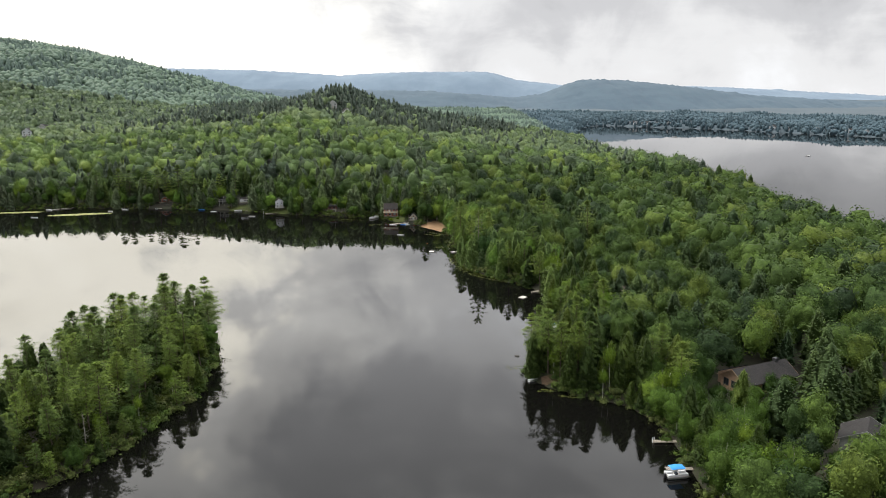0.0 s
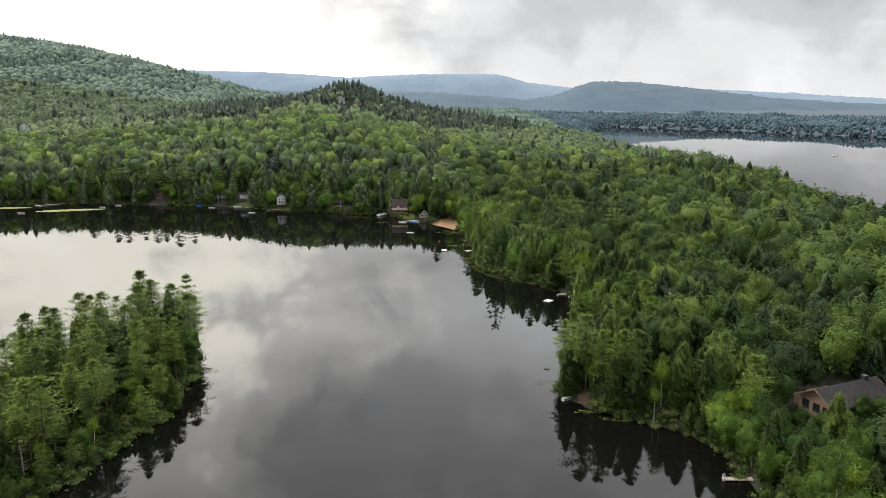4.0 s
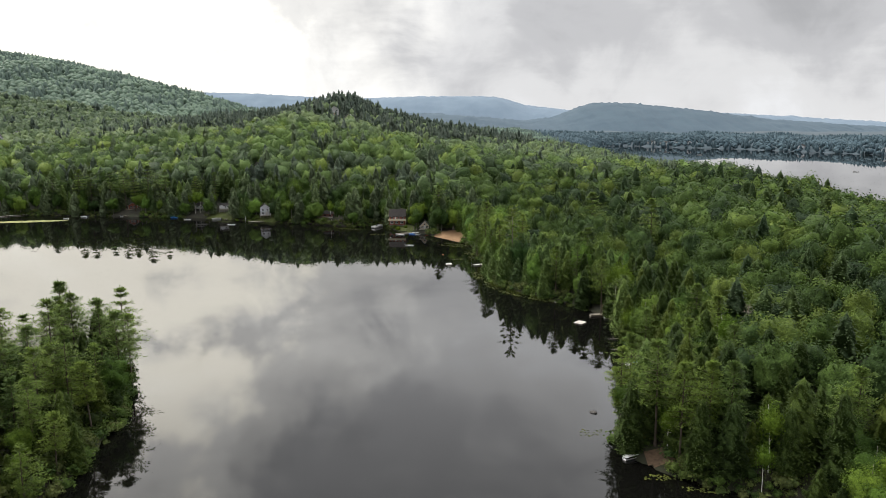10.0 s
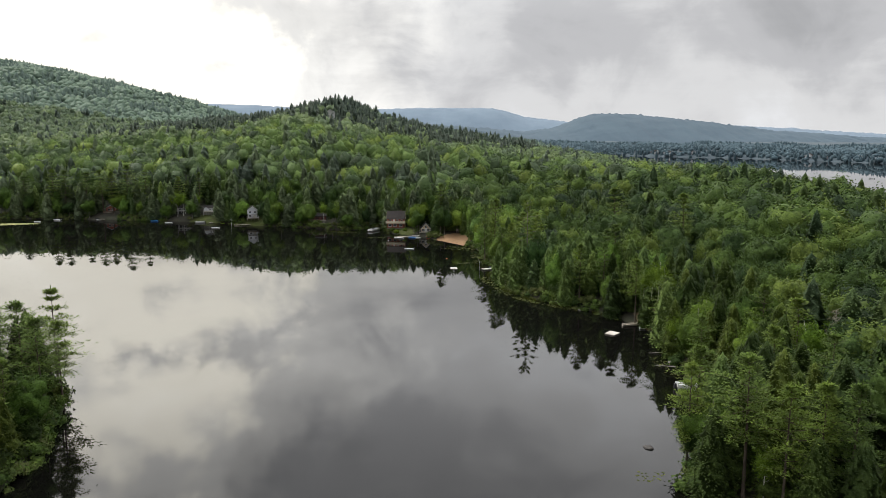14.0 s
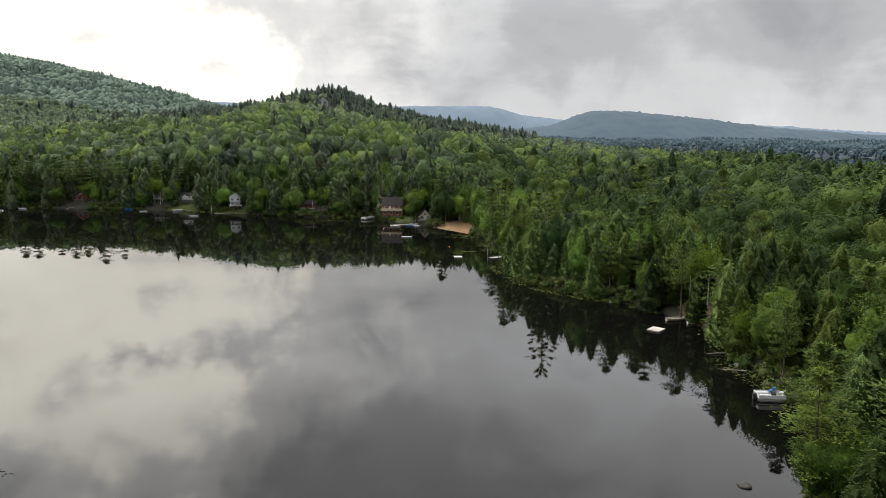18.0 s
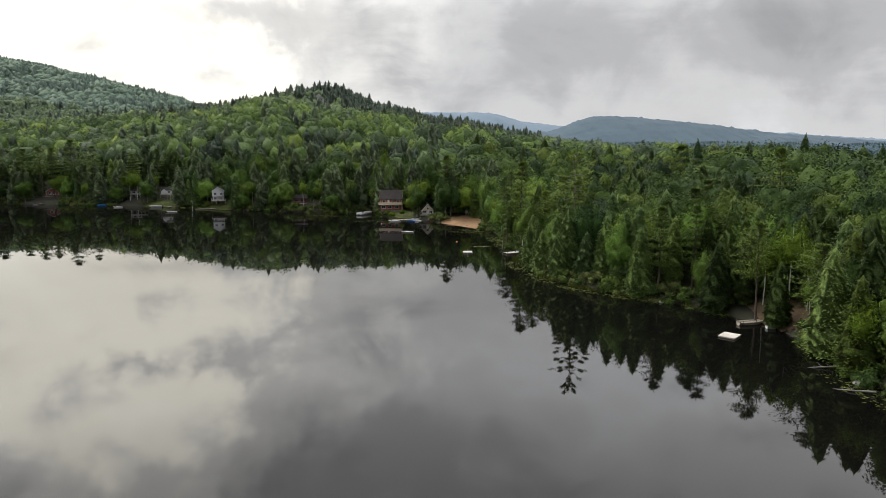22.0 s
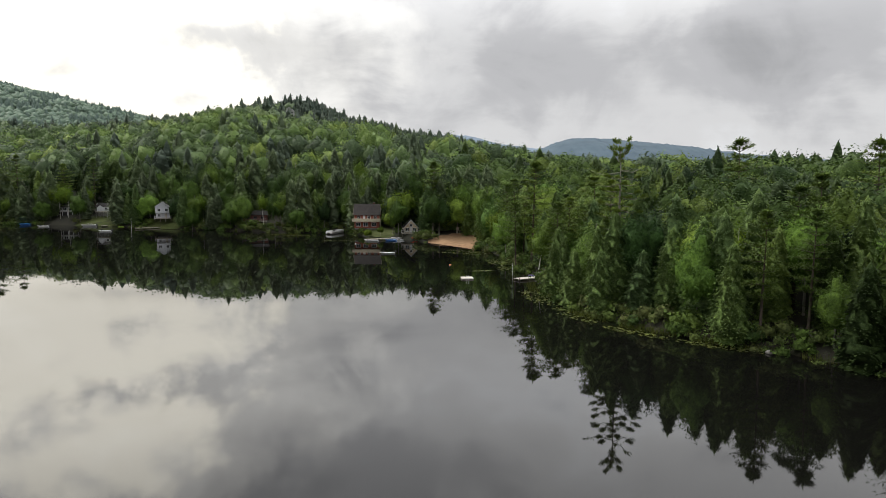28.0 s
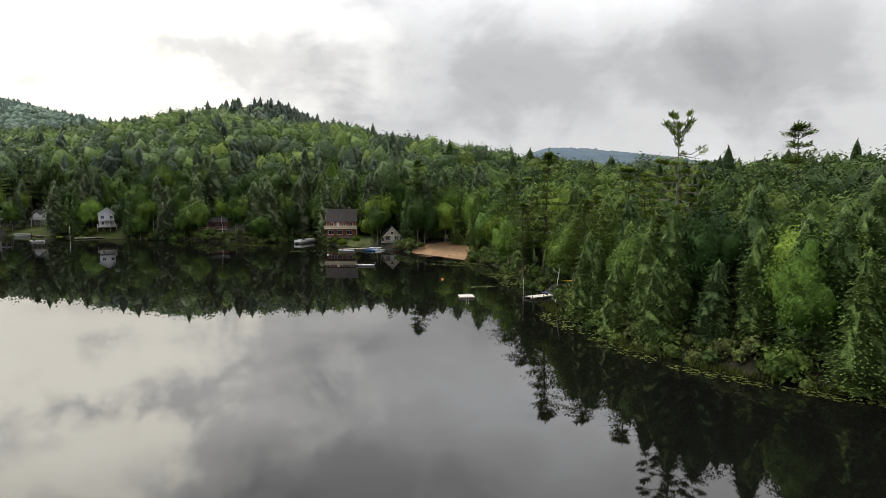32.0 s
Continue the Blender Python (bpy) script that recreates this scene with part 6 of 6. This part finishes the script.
def pontoon_boat(label, x, y, turn, canopy=None, L=6.4, W=2.5):
    b = thing("pontoon_boat", label, "boat", pose(x, y, 0.0, 0, 0, turn))
    for s in (-1, 1):
        part("pontoon", mesh_from("pontoon", *tube([(s * W * 0.36, -L / 2, 0.18), (s * W * 0.36, L / 2 - 0.8, 0.18), (s * W * 0.36, L / 2 + 0.2, 0.32)], [0.33, 0.33, 0.05], 10), m_metal, smooth=True), None, b)
    part("deck", boxed((-W / 2, -L / 2, 0.5), (W / 2, L / 2 - 0.2, 0.6), 0.02), m_raft, b)
    for lo, hi in (((-W / 2, -L / 2, 0.6), (-W / 2 + 0.05, L / 2 - 0.5, 1.1)), ((W / 2 - 0.05, -L / 2, 0.6), (W / 2, L / 2 - 0.5, 1.1)), ((-W / 2 + 0.05, L / 2 - 0.55, 0.6), (W / 2 - 0.05, L / 2 - 0.5, 1.1)), ((-W / 2 + 0.05, -L / 2, 0.6), (W / 2 - 0.05, -L / 2 + 0.05, 1.1))):
        part("side_panel", boxed(lo, hi, 0.01), m_whiteboat, b)
    for s, y0 in ((-1, 0.6), (1, 0.6), (-1, -2.4), (1, -2.4)):
        part("bench", boxed((s * W * 0.28 - 0.32, y0, 0.6), (s * W * 0.28 + 0.32, y0 + 1.6, 1.02), 0.06), m_whiteboat, b)
    part("console", boxed((0.25, -0.8, 0.6), (0.95, -0.2, 1.35), 0.05), m_darkmetal, b)
    part("outboard", boxed((-0.22, -L / 2 - 0.5, 0.0), (0.22, -L / 2 - 0.02, 1.05), 0.08), m_darkmetal, b)
    if canopy:
        v, f = [], []
        for i, yy in enumerate(np.linspace(-1.7, 1.4, 5)):
            for j, xx in enumerate(np.linspace(-W / 2 + 0.05, W / 2 - 0.05, 7)):
                for dz in (0, -0.05):
                    v.append((xx, yy, 2.55 - 0.14 * (xx / (W / 2)) ** 2 - 0.06 * abs(i - 2) + dz))
        q = lambda i, j, k: (i * 7 + j) * 2 + k
        for i in range(4):
            for j in range(6):
                f += [(q(i, j, 0), q(i, j + 1, 0), q(i + 1, j + 1, 0), q(i + 1, j, 0)), (q(i, j, 1), q(i + 1, j, 1), q(i + 1, j + 1, 1), q(i, j + 1, 1))]
        part("canopy", mesh_from("canopy", v, f, canopy, smooth=True), None, b, "bright blue canvas canopy")
        for xx in (-W / 2 + 0.08, W / 2 - 0.08):
            for yy in (-1.6, 1.3):
                part("canopy_pole", mesh_from("canopy_pole", *tube([(xx, yy, 0.6), (xx, yy, 2.42)], [0.025, 0.025], 6), m_metal), None, b)
    return b


plank_cache = {}


def dock(label, x, y, turn, L, W=1.5, z=0.45, mat=None, name="dock", piles=True, group=""):
    """Planks across two stringers, on piles."""
    mat = mat or m_deckwood
    d = thing(name, label, "dock", pose(x, y, 0.0, 0, 0, turn), group)
    for s in (-1, 1):
        part("stringer", boxed((s * W * 0.4 - 0.06, 0, z - 0.2), (s * W * 0.4 + 0.06, L, z - 0.045), 0.01), mat, d)
    pw = 0.28
    key = (round(W, 2), mat.name)
    if key not in plank_cache:
        bm = boxed((-W / 2, 0.01, -0.04), (W / 2, pw - 0.02, 0.0), 0.008)
        me = bpy.data.meshes.new("plank")
        bm.to_mesh(me)
        bm.free()
        me.materials.append(mat)
        plank_cache[key] = me
    for i in range(int(L / pw)):
        p = part("plank", plank_cache[key], None, d)
        p.location = (rng.normal(0, 0.012), i * pw, z + rng.normal(0, 0.004))
    if piles:
        for yy in np.linspace(0.2, L - 0.2, max(2, int(L / 2.4) + 1)):
            for s in (-1, 1):
                part("pile", mesh_from("pile", *tube([(s * (W / 2 + 0.06), yy, -1.6), (s * (W / 2 + 0.06), yy, z + 0.35)], [0.07, 0.065], 7), m_bark), None, d)
    return d


def raft(label, x, y, turn, L, W, mat=None, ladder=True):
    d = thing("swim_raft", label, "raft", pose(x, y, 0.0, 0, 0, turn))
    part("frame", boxed((-W / 2, -L / 2, 0.02), (W / 2, L / 2, 0.22), 0.03), m_deckwood, d)
    n = int(L / 0.24)
    for i in range(n):
        y0 = -L / 2 + i * L / n
        part("plank", boxed((-W / 2 - 0.03, y0 + 0.012, 0.225), (W / 2 + 0.03, y0 + L / n - 0.012, 0.265), 0.006), mat or m_raft, d)
    for sx in (-1, 1):
        for sy in (-1, 1):
            part("float", mesh_from("float", *tube([(sx * W * 0.32, sy * L * 0.18, -0.1), (sx * W * 0.32, sy * L * 0.46, -0.1)], [0.24, 0.24], 8), m_darkmetal), None, d)
    if ladder:
        for s in (-0.2, 0.2):
            part("ladder_rail", mesh_from("ladder_rail", *tube([(s, -L / 2 - 0.06, -0.5), (s, -L / 2 - 0.06, 0.9), (s, -L / 2 + 0.25, 0.9)], [0.03, 0.03, 0.03], 6), m_metal), None, d)
    return d


def rock(label, x, y, z, s, seed, squash=0.6):
    r0 = np.random.default_rng(seed)
    v, t = ICOS[3]
    b = unit(r0.normal(0, 1, (9, 3)))
    rr = 0.75 + 0.3 * np.exp((v @ b.T - 1) * 4).max(1) + r0.normal(0, 0.015, len(v))
    V = v * rr[:, None] * np.array([1.0, 0.75, squash]) * s
    return tagged(new("rock", mesh_from("rock", V, t, m_rock, smooth=True)), label, "rock"), Matrix.Translation((x, y, z))


def lay_rock(*a, **k):
    ob, m = rock(*a, **k)
    ob.matrix_basis = m @ pose(0, 0, 0, 0, 0, rng.uniform(0, 360))
    return ob


# east shore
pontoon_boat("white pontoon boat with a bright blue canopy moored at a dock", 48.7, 142.4, -80, m_bluecover, 4.9, 2.2)
dock("short weathered dock beside the pontoon boat", 53.0, 145.2, 90, 6.0, 1.3)
dock("narrow grey dock with a white ladder", 53.5, 157.6, 90, 6.0, 1.2)
ld = thing("swim_ladder", "white curved ladder at the end of a dock", "ladder", pose(47.6, 157.6, 0))
for s in (-0.22, 0.22):
    part("rail", mesh_from("ladder_rail", *tube([(0, s, -0.8), (0, s, 1.2), (0.35, s, 1.35), (0.5, s, 0.5)], [0.035] * 4, 6), m_whiteboat), None, ld)
for k in (-0.4, 0.0, 0.4, 0.8):
    part("rung", boxed((-0.03, -0.22, k), (0.03, 0.22, k + 0.05), 0.01), m_whiteboat, ld)
boat("white covered boat moored off the wooded point", 24.0, 194.4, -60, 4.2, 1.4, 0.5, m_whiteboat, m_whiteboat, False)
dark_rock = lay_rock("dark rounded rock breaking the surface of the lake", 20.6, 213.7, 0.05, 0.9, 4, 0.38)
dark_rock.data.materials[0] = m_darkrock
pontoon_boat("white open pontoon boat tied beside the trees", 35.4, 240.1, -93, None, 5.4, 2.3)
kayak("long blue paddle craft lying across a boat", 35.2, 240.6, -40, m_bluehull, 1.3, 2.6)
raft("square white boarded swim raft moored near the landing", 28.3, 277.8, -40, 3.0, 2.5, None, False)
dock("old grey landing dock with a skiff alongside", 40.5, 287.8, 105, 8.0, 1.6, 0.35)
rowboat("weathered tan skiff tied to the old dock", 34.6, 285.4, -78, 4.6, m_deckwood)
for i in range(4):
    s_ = part("step", boxed((-0.8, -0.2, 0), (0.8, 0.2, 0.18), 0.02), m_deckwood, thing("landing_step", "worn plank step of the landing stair", "step", pose(41.2 + i * 0.5, 288.2 + i * 0.2, 0.35 + 0.2 * i, 0, 0, 20), "landing steps"))
sb = rowboat("small white sailing dinghy with a bare mast", 37.8, 283.0, -85, 3.4, m_whiteboat, "sailing_dinghy")
part("mast", mesh_from("mast", *tube([(0, 0.5, 0.2), (0, 0.5, 4.6)], [0.045, 0.03], 7), m_metal), None, sb)
lay_rock("pale rock standing in the shallows", 24.3, 301.2, 0.1, 0.5, 5, 0.8)
lay_rock("grey boulder beside the landing dock", 38.7, 290.0, 0.2, 0.9, 6)
lay_rock("low grey boulder on the shore", 37.0, 291.6, 0.1, 0.8, 7)
lay_rock("flat grey rock among the lily pads", 36.0, 256.0, 0.0, 0.7, 8)
dock("pale floating dock below a group of birches", 5.6, 361.8, 117, 7.2, 1.9, 0.4, m_raft)
for i, (x, y, mt, lb) in enumerate(((3.4, 362.0, m_purple, "violet kayak resting on a dock"), (4.6, 363.0, m_purple, "violet kayak drawn up beside another"))):
    kayak(lb, x, y, -60, mt, 0.42)
kayak("yellow kayak stored on the bank between trunks", 7.5, 364.5, -75, m_yellow, 2.0)
pl = thing("mooring_pole", "thin white pole standing in the water by a dock", "pole", pose(-1.6, 358.4, 0))
part("pole", mesh_from("pole", *tube([(0, 0, -1), (0, 0, 3.6)], [0.025, 0.018], 6), m_whitepaint), None, pl)
for x, y in ((8.6, 360.5), (9.8, 358.0)):
    c = thing("garden_chair", "white plastic garden chair on the shore", "chair", pose(x, y, on_land(x, y), 0, 0, 60), "garden chairs")
    part("seat", boxed((-0.25, -0.25, 0.4), (0.25, 0.25, 0.45), 0.01), m_whiteboat, c)
    part("backrest", boxed((-0.25, 0.22, 0.45), (0.25, 0.27, 0.95), 0.01), m_whiteboat, c)
    for sx in (-0.22, 0.22):
        for sy in (-0.22, 0.22):
            part("leg", boxed((sx - 0.025, sy - 0.025, 0), (sx + 0.025, sy + 0.025, 0.4), 0), m_whiteboat, c)
raft("small white swim raft with a ladder rail", -10.7, 361.0, 4, 2.6, 2.4)

# beach and the red house
for x, y, mt in ((-9.6, 437.5, m_deckwood),):
    c = thing("lifeguard_chair", "wooden lookout chair on the sand beach", "chair", pose(x, y, on_land(x, y), 0, 0, 20))
    part("seat", boxed((-0.5, -0.4, 1.2), (0.5, 0.4, 1.28), 0.02), mt, c)
    part("backrest", boxed((-0.5, 0.35, 1.28), (0.5, 0.42, 2.1), 0.02), mt, c)
    for sx in (-0.45, 0.45):
        for sy in (-0.4, 0.4):
            part("leg", boxed((sx - 0.05, sy - 0.05, 0), (sx + 0.05, sy + 0.05, 1.25), 0.01), mt, c)
rowboat("overturned pale blue rowboat by the beach", -16.8, 441.0, 60, 3.2, m_bluehull, "rowboat", 0.9)
boat("white moored speedboat with low windscreen", -29.8, 403.6, 88, 4.2, 1.6, 0.45)
pontoon_boat("white pontoon boat moored by the red house", -51.0, 459.5, 152, None, 7.6, 2.5)
dock("low weathered dock in front of the cottage", -26.5, 441.5, 112, 13.0, 1.6, 0.4)
boat("white motorboat lying against a dock", -36.6, 434.8, 76, 4.8, 1.7, 0.5)
boat("blue hulled boat lying against a dock", -30.6, 435.2, 70, 4.0, 1.4, 0.35, m_bluehull, m_bluehull, False)
kayak("white kayak on the dock", -29.0, 438.2, 75, m_whiteboat, 0.42)
rowboat("red canoe drawn up below the cottage", -22.2, 437.6, 85, 4.4, m_redplastic, "canoe", 0.3, 0.4, 0.9)
kayak("orange kayak lying on the bank", -20.6, 437.4, 70, m_orange, 0.5)
kayak("grey kayak floating at the dock", -28.0, 436.4, 82, m_whiteboat)
by = thing("buoy", "small orange buoy floating on the lake", "buoy", pose(-13.6, 381.5, 0))
part("float", mesh_from("float", ICOS[2][0] * 0.28, ICOS[2][1], m_orange, smooth=True), None, by)
by2 = thing("buoy", "small white buoy floating by the cottage", "buoy", pose(-40.5, 426.5, 0))
part("float", mesh_from("float", ICOS[2][0] * 0.25, ICOS[2][1], m_whiteboat, smooth=True), None, by2)

# west shore
dock("grey dock below the maroon cabin", -76.5, 476.0, 125, 6.5, 1.4)
rowboat("pale rowboat at the maroon cabin's dock", -76.0, 473.2, 80, 3.8, m_bluehull)
dock("long narrow grey dock at the white cottage", -113.0, 481.0, 112, 13.5, 1.3)
fp = thing("flag_pole", "white pole standing at the end of a dock", "pole", pose(-127, 476.6, 0))
part("pole", mesh_from("pole", *tube([(0, 0, -1), (0, 0, 4.2)], [0.045, 0.03], 6), m_whitepaint), None, fp)
part("finial", mesh_from("finial", ICOS[2][0] * 0.07 + np.array([0, 0, 4.24]), ICOS[2][1], m_metal, smooth=True), None, fp)
boat("white covered motorboat at the grey cottage", -147.5, 487.4, 100, 5.6, 2.1, 0.8, m_whiteboat, m_whiteboat)
boat("white speedboat moored off the lawn", -132.0, 466.2, 92, 4.6, 1.8, 0.6)
kayak("lime green kayak on the lawn edge", -137.5, 488.5, 80, m_limeplastic, 0.4)
kayak("lime green kayak floating by the bank", -134.5, 485.5, 65, m_limeplastic)
kayak("red kayak lying on the lawn", -143.5, 493.0, 88, m_redplastic, 1.6)
kayak("red kayak near the trees", -128.0, 488.0, 60, m_redplastic, 1.4)
dock("low dock at the grey cottage", -140.0, 492.0, 168, 6.5, 1.4)
boat("blue covered motorboat moored off the pale cabin", -174.2, 492.5, 80, 5.0, 1.8, 0.55, m_bluehull, m_bluecover)
boat("small white moored boat", -163.6, 485.6, 88, 4.4, 1.7, 0.6)
dock("dock at the pale cabin", -170.0, 502.0, 165, 7.0, 1.4)
boat("white motorboat moored near the red cabin's cove", -229.0, 495.2, 70, 5.4, 2.0, 0.8)
rowboat("white rowing boat moored in the cove", -235.6, 487.4, 85, 3.8)
rowboat("white dinghy moored off the weed bed", -274.6, 463.4, 85, 4.8)
dock("short dock below the red cabin's deck", -205.0, 503.5, 178, 6.0, 2.0)
boat("white boat at the red cabin's dock", -207.8, 499.0, 172, 4.4, 1.7, 0.6)
dock("long pale dock reaching out past the weed", -262.0, 508.0, 128, 22.0, 1.6, 0.45, m_raft)
boat("white motorboat at the end of a long dock", -281.5, 493.6, 70, 5.8, 2.1, 0.8)
kayak("orange kayak drawn up at the cove", -266.5, 509.5, 80, m_orange, 1.4)
# second lake
boat("small boat crossing the second lake", 426.0, 882.0, 30, 6.5, 2.3, 0.9)
boat("white boat lying off the far shore", 372.0, 1240.0, 80, 8.0, 2.6, 1.0)

# fallen trunks in the shallows
for x, y, t, L in ((36.0, 252.0, 150, 5.0), (-71.0, 176.0, 120, 9.0), (20.5, 309.0, 140, 4.0), (37.0, 262.0, 170, 4.5)):
    lg = thing("fallen_trunk", "bleached fallen trunk lying in the shallows", "log", pose(x, y, 0.05, 0, 0, t))
    part("stem", mesh_from("stem", *merge([tube([(0, 0, 0.35), (L * 0.5, 0.1, 0.12), (L, 0, -0.15)], [0.13, 0.1, 0.05], 7)] + [tube([(L * f, 0, 0.15), (L * f + 0.5, s * 0.7, 0.5)], [0.04, 0.01], 4) for f, s in ((0.3, 1), (0.5, -1), (0.7, 1))]), m_grey_bark), None, lg)


# ---- lily pads, weed and reeds ----
def pads(name, spots, mat, label, lo, hi, seed):
    """Floating leaves: low round plates about the spots (x, y, radius x, radius y, turn, count)."""
    r = np.random.default_rng(seed)
    V, T, C = [], [], []
    base = 0
    k = 7
    for x, y, rx, ry, t, n in spots:
        a, q = r.uniform(0, 6.283, n), np.sqrt(r.uniform(0, 1, n)) * r.uniform(0.7, 1.1, n)
        u, v = rx * q * np.cos(a), ry * q * np.sin(a)
        c, s = math.cos(radians(t)), math.sin(radians(t))
        X, Y = x + u * c - v * s, y + u * s + v * c
        S = r.uniform(lo, hi, n)
        tv = r.uniform(0, 1, n)
        for i in range(n):
            w0 = r.uniform(0, 6.283)
            ring = [(X[i] + S[i] * r.uniform(0.85, 1.1) * math.cos(w0 + 5.9 * j / (k - 1)), Y[i] + S[i] * r.uniform(0.85, 1.1) * math.sin(w0 + 5.9 * j / (k - 1)), 0.012 + 0.02 * r.uniform()) for j in range(k)]
            V += ring + [(X[i], Y[i], 0.008)]
            T += [(base + j, base + j + 1, base + k) for j in range(k - 1)]
            C += [tv[i]] * (k + 1)
            base += k + 1
    return tagged(new(name, mesh_from(name, V, T, mat, C)), label, "water plants", kind="stuff")


pads("lily_pads", [(26.5, 187.5, 2.6, 1.2, 0, 54), (32, 183.5, 3.2, 0.8, -10, 50), (36, 252, 3.5, 9, 10, 176), (38, 262, 2.5, 6, 0, 67), (34.6, 236, 1.8, 3.0, 0, 37), (20, 304.5, 7, 1.6, -35, 138), (11, 312.5, 6, 1.6, -48, 117),
                   (4.5, 325, 2.2, 7, 15, 138), (0.8, 340, 2.6, 8, 8, 176), (-1.5, 376, 2.2, 5, 0, 63), (-7, 372, 2.6, 0.9, 0, 46), (-2.6, 386, 2.0, 6, 5, 84), (-8, 408, 9, 2.2, -38, 176), (-25, 439, 5, 1.6, 0, 50),
                   (-65, 453.5, 8, 1.5, -12, 109), (-48, 436, 5, 1.3, 10, 75), (-90, 469, 9, 1.2, -25, 50), (38, 272, 2, 5, 0, 46), (18.5, 204.4, 2.4, 2.0, 20, 26), (-11, 404, 7, 1.3, -26, 90), (-5.3, 372.6, 1.8, 0.6, 0, 26)], m_lily, "yellow-green lily pads floating along the shore", 0.10, 0.27, 41)
pads("floating_weed", [(-297, 485, 15, 3.2, 8, 700), (-251, 476.5, 20, 4.0, 14, 1000)], m_mat, "pale yellow mats of floating weed on the cove", 0.3, 0.9, 42)

reed_v, reed_t, reed_c = [], [], []
rr = np.random.default_rng(43)
for x, y, rx, ry, t, n in ((5.5, 335, 2.2, 6, 5, 700), (7, 324, 2.0, 5, 25, 500), (13, 313.5, 5, 1.2, -45, 450), (22, 305, 6, 1.2, -35, 450), (-68, 454.5, 6, 0.8, -12, 200), (1.5, 350, 1.2, 5, 0, 200), (30, 297, 4, 1, -40, 180)):
    a, q = rr.uniform(0, 6.283, n), np.sqrt(rr.uniform(0, 1, n))
    c, s = math.cos(radians(t)), math.sin(radians(t))
    u, v = rx * q * np.cos(a), ry * q * np.sin(a)
    for px_, py_ in zip(x + u * c - v * s, y + u * s + v * c):
        w, h, tx, ty = rr.uniform(0.03, 0.07), rr.uniform(0.4, 1.0), *rr.normal(0, 0.15, 2)
        an = rr.uniform(0, 3.14)
        b = len(reed_v)
        reed_v += [(px_ - w * math.cos(an), py_ - w * math.sin(an), -0.1), (px_ + w * math.cos(an), py_ + w * math.sin(an), -0.1), (px_ + tx, py_ + ty, h)]
        reed_t.append((b, b + 1, b + 2))
        reed_c += [rr.uniform()] * 3
tagged(new("reeds", mesh_from("reeds", reed_v, reed_t, m_reed, reed_c)), "thin green reeds growing in the shallows", "reeds", kind="stuff")
